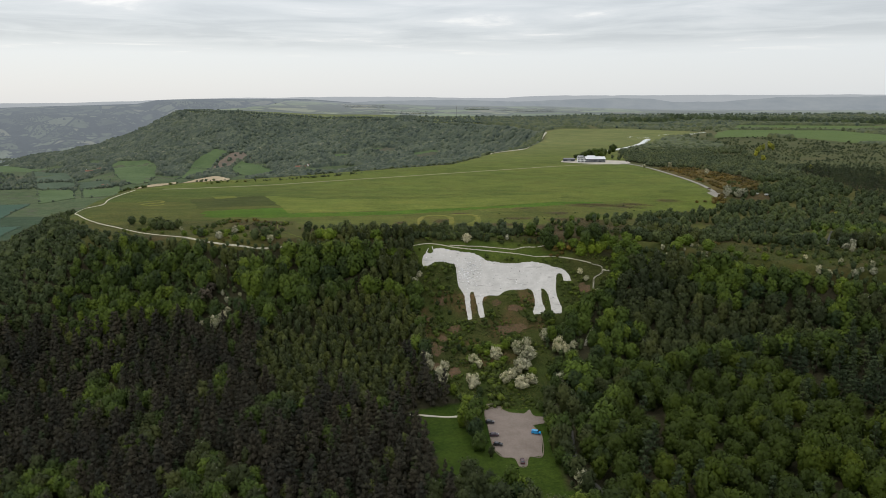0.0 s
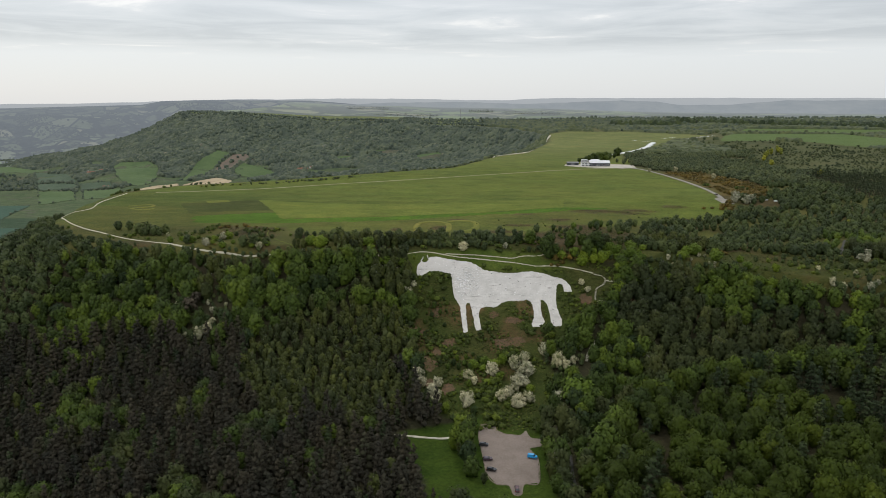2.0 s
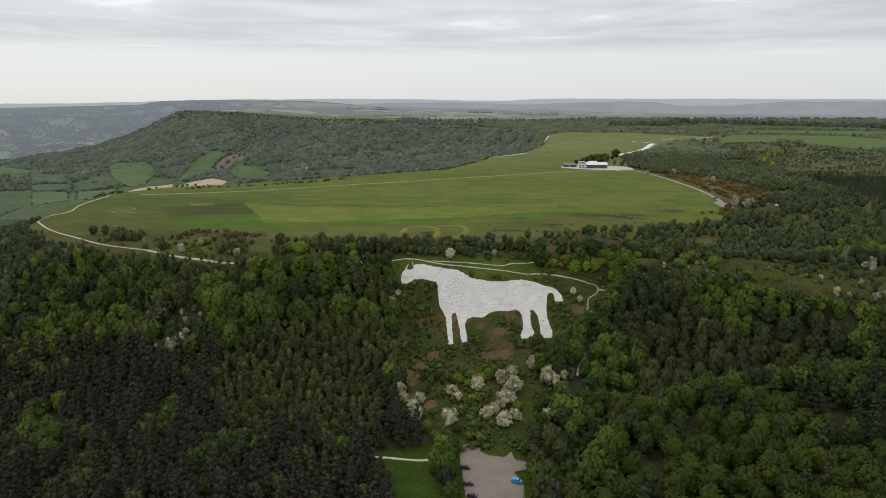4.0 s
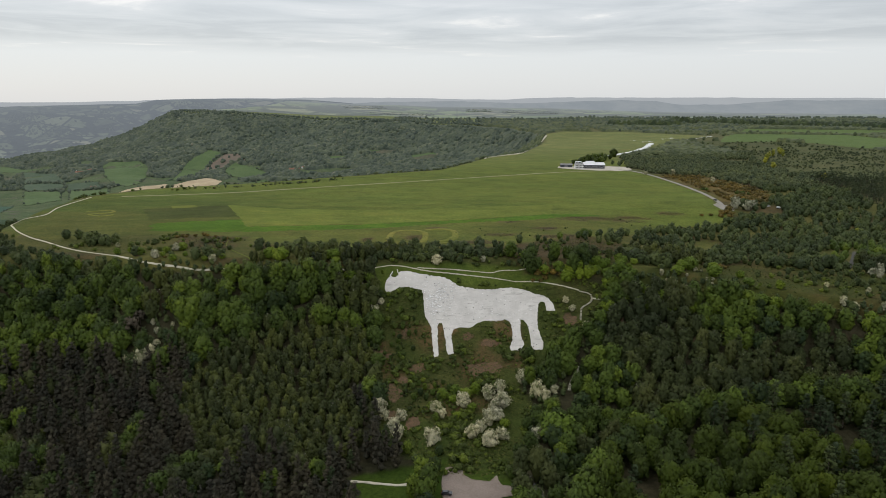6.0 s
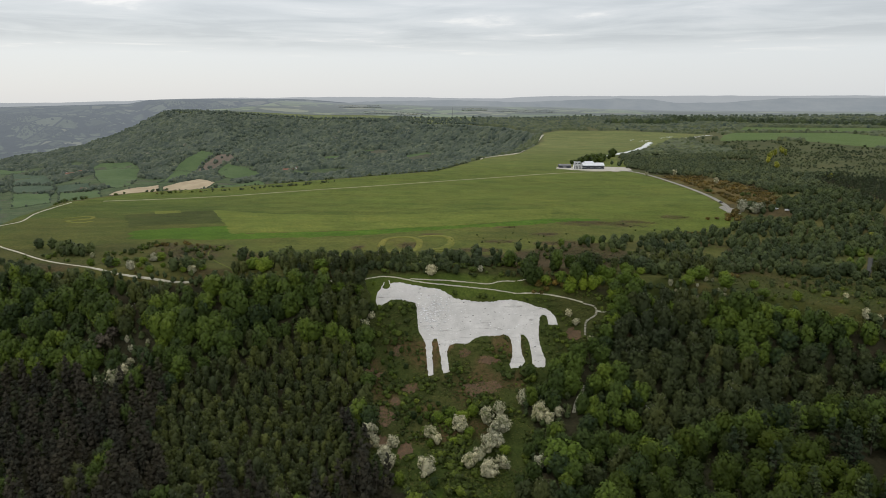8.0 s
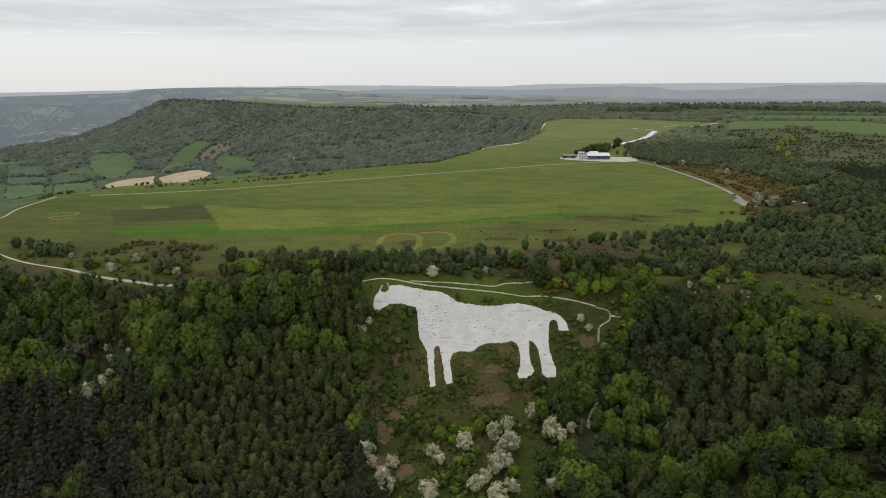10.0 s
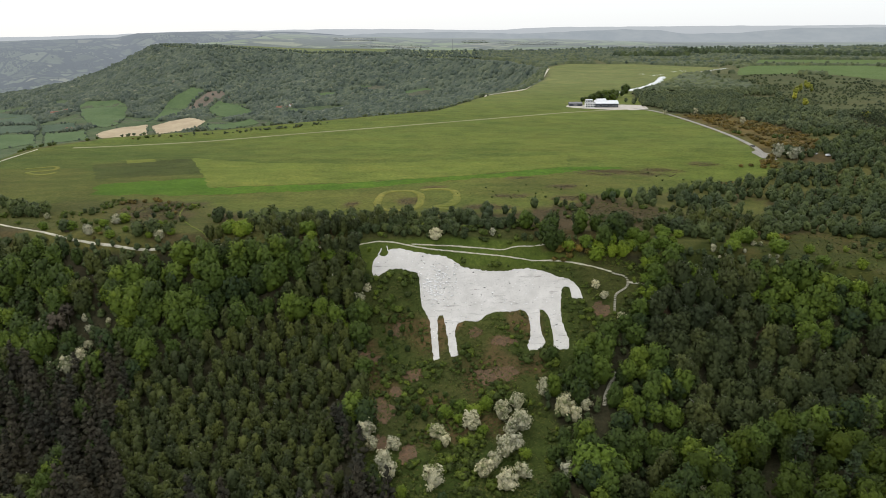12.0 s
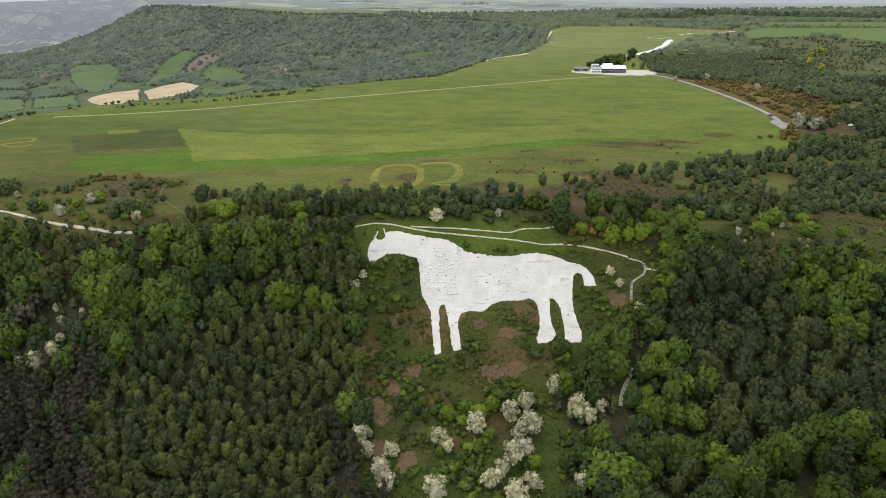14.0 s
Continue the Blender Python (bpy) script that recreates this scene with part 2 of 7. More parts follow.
def rim_distance(x, y):
    """Metres outside the rim (negative: on the plateau)."""
    best = np.full(x.shape, 1e12)
    inside = np.zeros(x.shape, bool)
    for (ax, ay), (bx, by) in zip(RIM, RIM[1:] + RIM[:1]):
        dx, dy = bx - ax, by - ay
        k = np.clip(((x - ax) * dx + (y - ay) * dy) / (dx * dx + dy * dy), 0, 1)
        best = np.minimum(best, (x - ax - k * dx) ** 2 + (y - ay - k * dy) ** 2)
        if ay != by:
            inside ^= ((ay > y) != (by > y)) & (x < ax + (y - ay) / (by - ay) * dx)
    return np.where(inside, -1, 1) * np.sqrt(best)


def waves(x, y, size, seed):
    """Cheap smooth unevenness, about -1 to 1."""
    a = np.sin(x / size * 1.3 + seed) * np.cos(y / size * 1.1 - seed * 2)
    b = np.sin((x * 0.6 + y * 0.8) / size * 2.3 + seed * 3) * np.cos((y * 0.6 - x * 0.8) / size * 1.9 + seed)
    return 0.6 * a + 0.4 * b


def height(x, y):
    x, y = np.asarray(x, float), np.asarray(y, float)
    d = rim_distance(x, y)
    # plateau: level near the airfield, sinking a little to the south-east, rising slowly to the north
    top = 108 - 11 * smooth(x, 90, 230) * smooth(y, 680, 520) - 10 * smooth(x, 300, 900) * smooth(y, 900, 500)
    top = top - 3 * smooth(-x, 150, 260) * smooth(y, 540, 440) + 6 * smooth(x, 350, 600) * smooth(y, 800, 1100)
    north = smooth(y, 1400, 1900)
    top = top + 12 * smooth(y, 1900, 2400) + north * (12 * smooth(-x, 0, 400) + 22 * smooth(-x, 450, 950))
    top = top + 35 * smooth(y, 2900, 4000) * smooth(x, 1500, 0) + 0.8 * waves(x, y, 120, 1)
    # foot of the slopes
    foot = 46 - 0.17 * np.clip(-75 - x, 0, 250) + 0.04 * np.clip(x - 60, 0, 300) - 0.05 * np.clip(250 - y, 0, 500)
    foot = foot - 90 * smooth(-x, 240, 800) - 60 * smooth(y, 560, 900) * smooth(-x, -300, 0)
    foot = np.maximum(foot, -58) + 3 * waves(x, y, 160, 4) * smooth(np.abs(x) + y, 500, 900)
    drop = np.maximum(top - foot, 1)
    steep = 0.95 - 0.52 * north * smooth(-x, -300, 100) + 0.06 * north * smooth(-x, 900, 1250) - 0.42 * smooth(-x, 235, 300) * smooth(y, 640, 540)
    fall = np.clip(d + 3, 0, None)
    fall = fall * fall / (fall + 6)
    z = top - drop * np.tanh(steep * fall / drop)
    z = z + (15 * waves(x, y, 130, 6) + 7 * waves(x, y, 60, 8)) * north * smooth(d, -120, 160) * smooth(d, 1100, 500) * smooth(-x, -250, 50)
    # a gully behind the beech wood's spur
    e = near_line(BEECH_WOOD[2:10], x, y)
    z = z - 7.0 * smooth(e, 0, 9) * smooth(e, 38, 14) * ~inside(BEECH_WOOD, x, y) * smooth(x, 62, 88) * smooth(x, 330, 260)
    return z + 0.5 * waves(x, y, 17, 2) * smooth(d, -5, 20)


def ground_at(x, y):
    return float(height(np.array([float(x)]), np.array([float(y)]))[0])


def inside(poly, x, y):
    hit = np.zeros(np.shape(x), bool)
    for (ax, ay), (bx, by) in zip(poly, poly[1:] + poly[:1]):
        if ay != by:
            hit ^= ((ay > y) != (by > y)) & (x < ax + (y - ay) / (by - ay) * (bx - ax))
    return hit


def near_line(points, x, y):
    """Distance in plan to a line."""
    best = np.full(np.shape(x), 1e9)
    for (ax, ay), (bx, by) in zip(points, points[1:]):
        dx, dy = bx - ax, by - ay
        k = np.clip(((x - ax) * dx + (y - ay) * dy) / (dx * dx + dy * dy), 0, 1)
        best = np.minimum(best, np.hypot(x - ax - k * dx, y - ay - k * dy))
    return best


BEECH_WOOD = [(57, 190), (59, 255), (66, 278), (78, 302), (95, 321), (118, 336), (143, 345), (176, 350), (210, 351), (300, 340), (420, 200)]


def sheet(name, verts, faces, mats, smooth_faces=False):
    """A mesh object from arrays of points and triangles or quads."""
    me = bpy.data.meshes.new(name)
    verts, faces = np.asarray(verts, np.float32), np.asarray(faces, np.int32)
    n, k = faces.shape
    me.vertices.add(len(verts))
    me.vertices.foreach_set("co", verts.ravel())
    me.loops.add(n * k)
    me.loops.foreach_set("vertex_index", faces.ravel())
    me.polygons.add(n)
    me.polygons.foreach_set("loop_start", np.arange(0, n * k, k, dtype=np.int32))
    if smooth_faces:
        me.polygons.foreach_set("use_smooth", np.ones(n, bool))
    me.update(calc_edges=True)
    for m in mats:
        me.materials.append(m)
    return me


# plan of the woods and clearings
AIRFIELD = [(-338, 560), (-330, 690), (-300, 755), (-200, 806), (-140, 855), (5, 950), (76, 1150), (150, 1262), (215, 1500), (280, 1915),
            (350, 2040), (500, 1960), (640, 1700), (520, 1560), (420, 1400), (300, 1180), (262, 985), (258, 940), (270, 870), (273, 800), (270, 725), (262, 655),
            (254, 602), (228, 583), (203, 573), (168, 553), (135, 526), (105, 506), (78, 495), (57, 482), (8, 472), (-22, 468), (-52, 467), (-86, 472), (-120, 500), (-190, 512), (-225, 500), (-262, 500), (-300, 520)]
BIRCH_BLOCK = [(-112, 380), (-84, 392), (-60, 402), (-33, 402), (-19, 388), (-19, 372), (-28, 356), (-20, 340), (-16, 318), (-34, 306), (-58, 318), (-75, 300), (-92, 322), (-108, 345)]
CLEARING = [(-19, 398), (-22, 428), (-32, 436), (-28, 452), (56, 446), (66, 433), (104, 423), (108, 418), (98, 398), (86, 394), (66, 378), (55, 368), (62, 355), (56, 330), (52, 304), (16, 304), (2, 318), (-14, 330), (-13, 352), (-16, 372)]
MEADOW = [(-20, 304), (-22, 296), (-8, 268), (-5, 241), (33, 241), (38, 222), (54, 222), (48, 245), (46, 262), (50, 300), (20, 316)]
HEATH_LANE = [(122, 422), (138, 431), (160, 442), (178, 451), (206, 470), (262, 452), (310, 430), (380, 395), (370, 345), (300, 360), (250, 380), (205, 398), (190, 403), (159, 412), (128, 415)]
GLADE = [(177, 482), (196, 492), (216, 534), (207, 548), (196, 530)]
COPSE = [(-106, 429), (-96, 440), (-88, 447), (-66, 449), (-42, 456), (0, 458), (-22, 444), (-36, 434), (-72, 430)]
GORSE_BELT = [(279, 905), (330, 880), (345, 760), (330, 690), (300, 650), (272, 660), (281, 730), (283, 800)]
HEATHER_STRIP = [(28, 463), (48, 469), (62, 480), (97, 500), (122, 504), (146, 482), (126, 462), (116, 444), (70, 446), (50, 453)]
SCRUB_WEST = [(-262, 500), (-225, 496), (-190, 510), (-120, 498), (-100, 460), (-60, 444), (-140, 440), (-200, 456), (-258, 470), (-285, 505)]


MOOR = [(440, 900), (560, 830), (760, 900), (780, 1180), (760, 1420), (620, 1520), (520, 1500), (500, 1150), (460, 1020)]


def noise2(x, y, size, seed):
    """Smooth value noise on the plan, 0 to 1."""
    rng = np.random.RandomState(seed)
    grid = rng.rand(64, 64)
    u, v = np.asarray(x) / size + 31.7, np.asarray(y) / size + 17.3
    i, j = np.floor(u).astype(int), np.floor(v).astype(int)
    a, b = u - i, v - j
    a, b = a * a * (3 - 2 * a), b * b * (3 - 2 * b)
    g = lambda p, q: grid[p % 64, q % 64]
    return (g(i, j) * (1 - a) + g(i + 1, j) * a) * (1 - b) + (g(i, j + 1) * (1 - a) + g(i + 1, j + 1) * a) * b


HEATHER_PATCHES = [(140, 590, 40, 7), (118, 580, 14, 4), (172, 602, 16, 6), (10, 541, 8, 2), (-36, 497, 4, 9), (20, 478, 9, 3), (66, 566, 9, 3), (207, 622, 12, 6), (90, 540, 10, 5), (56, 516, 12, 5), (-4, 506, 8, 9), (40, 490, 16, 6), (100, 510, 22, 9), (-140, 500, 10, 6), (95, 474, 34, 22), (-138, 484, 18, 20)]


def land_colour(x, y):
    """Base colour of bare ground by stretch of land, haze put in far off."""
    n1, n2 = noise2(x, y, 9, 3), noise2(x, y, 28, 4)
    col = np.empty(x.shape + (3,))
    col[...] = (0.036, 0.038, 0.024)                       # woodland floor
    d = rim_distance(x, y)

    def lay(mask, colour):
        k = np.asarray(mask, float)[..., None]
        col[...] = col * (1 - k) + np.array(colour) * k

    lay((d < 8) & (y < 2200), (0.075, 0.084, 0.029))       # heath on top
    lay((d < 8) & (y < 2200) & (n2 > 0.62), (0.062, 0.056, 0.028))
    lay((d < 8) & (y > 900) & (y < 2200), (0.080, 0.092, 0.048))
    lay((d < 8) & inside(MOOR, x, y), (0.064, 0.080, 0.038))
    lay(inside(HEATH_LANE, x, y), (0.040, 0.052, 0.014))
    lay(inside(HEATH_LANE, x, y) * 0.5 * smooth(n1, 0.5, 0.75), (0.068, 0.058, 0.026))
    lay(inside(GORSE_BELT, x, y), (0.104, 0.088, 0.034))
    lay(inside(AIRFIELD, x, y), (0.089, 0.124, 0.027))
    # the airfield's far end paler, haze put into the turf colour
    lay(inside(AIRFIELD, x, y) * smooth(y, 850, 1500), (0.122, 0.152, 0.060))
    lay(inside(AIRFIELD, x, y) * smooth(-x, 20, 200) * smooth(760 - y, 0, 120), (0.062, 0.092, 0.022))
    strip = inside(AIRFIELD, x, y) & (y < 590 - 0.05 * x) & (x < 260)
    lay(strip * (0.35 + 0.5 * n2), (0.076, 0.088, 0.025))   # rougher grass by the rim
    for cx, cy, rx, ry in HEATHER_PATCHES:
        q = np.hypot((x - cx) / rx, (y - cy) / ry)
        lay(smooth(q, 1.25, 0.7) * (0.35 + 0.6 * smooth(n1, 0.3, 0.6)), (0.080, 0.066, 0.038))
    lay(inside(SCRUB_WEST, x, y), (0.064, 0.074, 0.024))
    lay(inside(GLADE, x, y), (0.066, 0.078, 0.022))
    lay(inside([(-168, 508), (-118, 500), (-118, 462), (-134, 458), (-158, 474)], x, y) * smooth(n1, 0.3, 0.6), (0.062, 0.056, 0.030))
    lay(inside(CLEARING, x, y), (0.040, 0.060, 0.017))
    lay(inside(CLEARING, x, y) * smooth(n2, 0.45, 0.7) * 0.35, (0.060, 0.056, 0.026))
    lay(inside(CLEARING, x, y) * smooth(y, 352, 340) * (0.5 + 0.5 * n1), (0.036, 0.062, 0.014))
    lay(inside(CLEARING, x, y) & (y > 424), (0.058, 0.088, 0.019))
    lay(inside(CLEARING, x, y) & (y > 438), (0.052, 0.062, 0.022))
    lay(inside(CLEARING, x, y) * smooth(n1, 0.50, 0.68) * (y < 420) * smooth(y, 340, 350) * (x < 60) * 0.7, (0.100, 0.070, 0.042))
    lay(inside(MEADOW, x, y), (0.032, 0.060, 0.009))
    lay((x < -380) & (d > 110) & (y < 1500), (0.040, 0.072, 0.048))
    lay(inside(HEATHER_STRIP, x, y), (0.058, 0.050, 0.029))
    # scarp floor paler and greyer to carry haze in its colour
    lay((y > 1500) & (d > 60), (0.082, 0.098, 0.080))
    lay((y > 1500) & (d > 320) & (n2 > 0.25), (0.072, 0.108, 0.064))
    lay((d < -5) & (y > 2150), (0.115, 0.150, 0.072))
    return col


rows = np.concatenate([np.arange(-1500, 190, 65), np.arange(190, 476, 2.6), np.arange(476, 1000, 6), np.arange(1000, 2100, 14), np.arange(2100, 4701, 50)])
cols = np.linspace(-1, 1, 261)
cols = cols * (0.55 + 0.45 * cols * cols)
gy, gu = np.meshgrid(rows, cols, indexing="ij")
gx = gu * np.maximum(np.abs(gy + 260) * 1.18, 900)
gz = height(gx, gy)
nr, nc = gx.shape
idx = np.arange(nr * nc).reshape(nr, nc)
quads = np.stack([idx[:-1, :-1], idx[:-1, 1:], idx[1:, 1:], idx[1:, :-1]], -1).reshape(-1, 4)
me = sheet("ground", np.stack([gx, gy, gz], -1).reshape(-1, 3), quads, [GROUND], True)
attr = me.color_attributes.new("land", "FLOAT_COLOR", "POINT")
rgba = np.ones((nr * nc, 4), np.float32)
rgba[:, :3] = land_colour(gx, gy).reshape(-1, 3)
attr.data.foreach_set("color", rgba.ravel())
ground = tagged(new("ground", me), "green hilltop, steep wooded slopes and valley floor", "ground", kind="structure")


def part(name, bm, mat, parent, label=""):
    me = bpy.data.meshes.new(name)
    bm.to_mesh(me)
    bm.free()
    for m in mat if isinstance(mat, (list, tuple)) else [mat]:
        me.materials.append(m)
    ob = new(name, me)
    ob.parent = parent
    if label:
        ob["label"] = label
    return ob


def thing(name, label, category, m=None, group="", kind=""):
    ob = new(name)
    ob.empty_display_size = 0.3
    if m is not None:
        ob.matrix_basis = m
    return tagged(ob, label, category, group, kind)


def curve_through(points, step):
    """A smooth line through plan points."""
    p = np.array(points, float)
    q = np.vstack([2 * p[0] - p[1], p, 2 * p[-1] - p[-2]])
    out = []
    for a, b, c, d in zip(q, q[1:], q[2:], q[3:]):
        n = max(int(np.linalg.norm(c - b) / step), 1)
        for k in np.arange(n) / n:
            out.append(0.5 * (2 * b + (c - a) * k + (2 * a - 5 * b + 4 * c - d) * k * k + (3 * b - a - 3 * c + d) * k ** 3))
    return np.array(out + [p[-1]])


def ribbon(name, points, width, mat, lift=0.3, step=2.0, wander=0.25, seed=0, across=3):
    """A path laid over the ground, with a thickness at its edges."""
    rng = np.random.RandomState(seed)
    line = curve_through(points, step)
    d = np.gradient(line, axis=0)
    d /= np.linalg.norm(d, axis=1)[:, None] + 1e-9
    side = np.stack([-d[:, 1], d[:, 0]], -1)
    n = len(line)
    left = width / 2 * (1 + wander * (rng.rand(n) - 0.5) * 2)
    right = width / 2 * (1 + wander * (rng.rand(n) - 0.5) * 2)
    cols_ = [-left - 0.06] + [(-left + (left + right) * k / across) for k in range(across + 1)] + [right + 0.06]
    pts = np.stack([line + side * w[:, None] for w in cols_], 1)
    z = height(pts[..., 0], pts[..., 1]) + lift
    z[:, 0] -= lift + 0.1
    z[:, -1] -= lift + 0.1
    v = np.concatenate([pts, z[..., None]], -1).reshape(-1, 3)
    m = len(cols_)
    i = np.arange(n * m).reshape(n, m)
    f = np.stack([i[:-1, 1:], i[:-1, :-1], i[1:, :-1], i[1:, 1:]], -1).reshape(-1, 4)[:, ::-1]
    return new(name, sheet(name, v, f, [mat], True))


from mathutils.geometry import delaunay_2d_cdt


def draped(name, outline, mat, lift, cell=3.0, skirt=0.0):
    """A patch of ground cover: an outline in plan, filled and laid over the land, with a lip all round."""
    o = np.array(outline, float)
    x0, y0 = o.min(0)
    x1, y1 = o.max(0)
    ux, uy = np.meshgrid(np.arange(x0 + cell / 2, x1, cell), np.arange(y0 + cell / 2, y1, cell))
    poly = [tuple(p) for p in o]
    keep = inside(poly, ux, uy)
    pts = [Vector(p) for p in o] + [Vector((a, b)) for a, b in zip(ux[keep], uy[keep])]
    n = len(o)
    vs, _, fs, _, _, _ = delaunay_2d_cdt(pts, [], [list(range(n))], 1, 1e-4)
    v = np.array([(p.x, p.y) for p in vs])
    z = height(v[:, 0], v[:, 1]) + lift
    verts = [(a, b, h) for (a, b), h in zip(v, z)]
    faces = [list(f) for f in fs]
    edge = {}
    for f in faces:
        for a, b in zip(f, f[1:] + f[:1]):
            edge[(a, b)] = 1
    low_ = {}
    for a, b in list(edge):
        if skirt and (b, a) not in edge:
            for k in (a, b):
                if k not in low_:
                    low_[k] = len(verts)
                    verts.append((verts[k][0], verts[k][1], verts[k][2] - lift - skirt))
            faces.append([b, a, low_[a], low_[b]])
    me = bpy.data.meshes.new(name)
    me.from_pydata(verts, [], faces)
    me.materials.append(mat)
    return new(name, me)


# ---- the chalk figure and the paths round it ----
HORSE_BACK = [(-17.1, 424.5), (-17.3, 427.2), (-16.0, 430.1), (-14.4, 431.8), (-13.4, 430.8), (-11.4, 430.7), (-9.7, 431.7), (-10.3, 433.3), (-8.1,
              433.6), (-4.8, 433.5), (-0.6, 432.6), (6.9, 430.9), (16.7, 429.2), (21.6, 426.7), (25.2, 424.6), (28.8, 424.1), (36.0, 423.8), (43.3,
              424.1), (49.5, 425.4), (55.7, 426.1), (59.3, 425.9), (65.0, 423.2), (70.2, 420.7), (74.0, 419.0), (76.1, 417.2), (78.0, 414.2), (79.1,
              410.5), (74.2, 411.5), (74.0, 413.8), (73.6, 416.2), (70.9, 416.8)]
HORSE_HIND = [(70.0, 415.5), (69.1, 411.5), (68.5, 407.3), (68.6, 402.9), (69.7, 397.3), (70.5, 393.4), (69.8, 390.8), (66.7, 390.6), (63.7, 392.6),
              (63.8, 397.0), (63.6, 402.6), (62.3, 407.2), (61.1, 408.7), (59.5, 409.2), (59.1, 405.5), (59.0, 400.0), (59.9, 396.5), (60.2, 394.9),
              (59.3, 393.2), (57.4, 391.8), (52.9, 391.7), (52.6, 393.9), (54.2, 397.8), (54.5, 403.4), (53.9, 407.1), (52.9, 408.7), (50.6, 409.0)]
HORSE_FORE = [(45.8, 407.8), (39.9, 407.3), (37.5, 406.7), (34.7, 405.0), (32.0, 403.0), (30.4, 402.7), (24.6, 402.5), (22.3, 401.4), (21.1, 398.4),
              (21.5, 394.0), (22.7, 388.0), (19.4, 387.3), (18.3, 391.9), (17.7, 397.4), (16.6, 402.9), (15.7, 405.1), (14.3, 405.2), (13.6, 403.1),
              (13.6, 397.6), (14.3, 392.1), (14.5, 386.6), (12.1, 386.2), (11.4, 390.0), (10.9, 396.7), (10.1, 402.9), (8.9, 405.5), (6.5, 409.5)]
HORSE_NECK = [(5.4, 416.1), (5.1, 420.2), (4.1, 423.0), (0.9, 423.9), (-1.5, 424.6), (-5.2, 425.4), (-8.9, 425.2), (-12.0, 423.8), (-14.3, 422.5),
              (-16.3, 422.6)]
HORSE = HORSE_BACK + HORSE_HIND + HORSE_FORE + HORSE_NECK


def roughened(outline, step, amount, seed):
    """An outline with more corners and a slightly ragged edge."""
    rng = np.random.RandomState(seed)
    o = np.array(outline, float)
    out = []
    for a, b in zip(o, np.roll(o, -1, 0)):
        n = max(int(np.linalg.norm(b - a) / step), 1)
        for k in range(n):
            out.append(tuple(a + (b - a) * k / n + (rng.rand(2) - 0.5) * 2 * amount))
    return out


horse = tagged(draped("hill_figure", roughened(HORSE, 0.9, 0.24, 5), CHALK, 0.3, 1.6, 0.5), "huge white chalk horse cut into the green hillside", "hill figure")
ears = [tagged(ribbon("hill_figure_ear", line, 0.35, CHALK, 0.25, 1.0, 0.1), "thin white chalk ear of the hill figure", "hill figure", "ears of the chalk horse")
        for line in ([(-14.9, 431.6), (-13.8, 433.0), (-13.4, 434.2)], [(-10.4, 433.0), (-10.4, 434.2), (-10.9, 435.2)])]

MAIN_PATH = [(-327, 691), (-322, 629), (-311, 590), (-318, 560), (-296, 528), (-272, 505), (-249, 489), (-219, 467), (-189, 450), (-171, 442), (-156, 437), (-137, 433),
             (-122, 432), (-105, 434), (-73, 435), (-40, 435), (-27, 436), (-18, 437.5), (-13, 437.5), (-6, 436.5), (4, 434), (19, 431.5), (31, 431), (49, 430.5), (68, 428), (84, 423), (93, 419)]
tagged(ribbon("path_rim", MAIN_PATH[:17], 0.95, PATH_MAT, 0.22, 2.0, 0.3, 1), "pale limestone footpath along the rim", "path", kind="structure")
tagged(ribbon("path_crest", MAIN_PATH[16:], 0.38, CREST_MAT, 0.2, 1.5, 0.5, 6), "narrow pale footpath along the chalk horse's back", "path", kind="structure")
tagged(ribbon("path_upper", [(1, 435.5), (19, 433.8), (36, 433.5), (44, 433.5), (52, 435.5), (66, 436)], 0.36, CREST_MAT, 0.2, 1.5, 0.5, 2), "pale limestone footpath above the chalk horse", "path", kind="structure")
tagged(ribbon("path_foot", [(-60, 303), (-40, 302), (-26, 300.5), (-14, 299.5), (-1, 298), (14, 299.5)], 1.2, PATH_MAT, 0.3, 2.0, 0.4, 3), "pale gravel footpath at the foot of the slope", "path", kind="structure")
tagged(ribbon("path_side", [(99.6, 414.2), (103.4, 413.5), (107, 412.5)], 0.4, PATH_MAT, 0.3, 2.0, 0.3, 4), "narrow trodden footpath through grass", "path", kind="structure")
tagged(ribbon("path_edge", [(70, 1130), (82, 1170), (110, 1205), (140, 1245), (160, 1330), (172, 1400), (195, 1490), (222, 1600), (250, 1750), (268, 1840)], 5.0, PATH_MAT, 0.8, 10, 0.4, 5), "pale footpath along the far rim", "path", kind="structure")

TIMBER = mottled("pale_weathered_timber", (0.27, 0.25, 0.19), (0.44, 0.41, 0.33), 1.5, 0.9)


def stairway(name, points, pitch_, width, label):
    """Timber-edged steps up the bank: a tread and a riser board each."""
    base = thing(name, label, "steps")
    line = curve_through(points, pitch_)
    tread = bmesh.new()
    bmesh.ops.create_cube(tread, size=1, matrix=Matrix.Diagonal((width, pitch_ * 0.97, 0.42, 1)))
    bmesh.ops.bevel(tread, geom=tread.edges[:], offset=0.03, segments=1, affect="EDGES")
    first = part("step", tread, TIMBER, base)
    for k, (p, q) in enumerate(zip(line, line[1:])):
        ob = first if k == 0 else new("step", first.data)
        ob.parent = base
        a = math.atan2(q[1] - p[1], q[0] - p[0])
        ob.matrix_basis = Matrix.Translation((p[0], p[1], ground_at(p[0], p[1]) + 0.24)) @ Matrix.Rotation(a - math.pi / 2, 4, "Z")
    return base


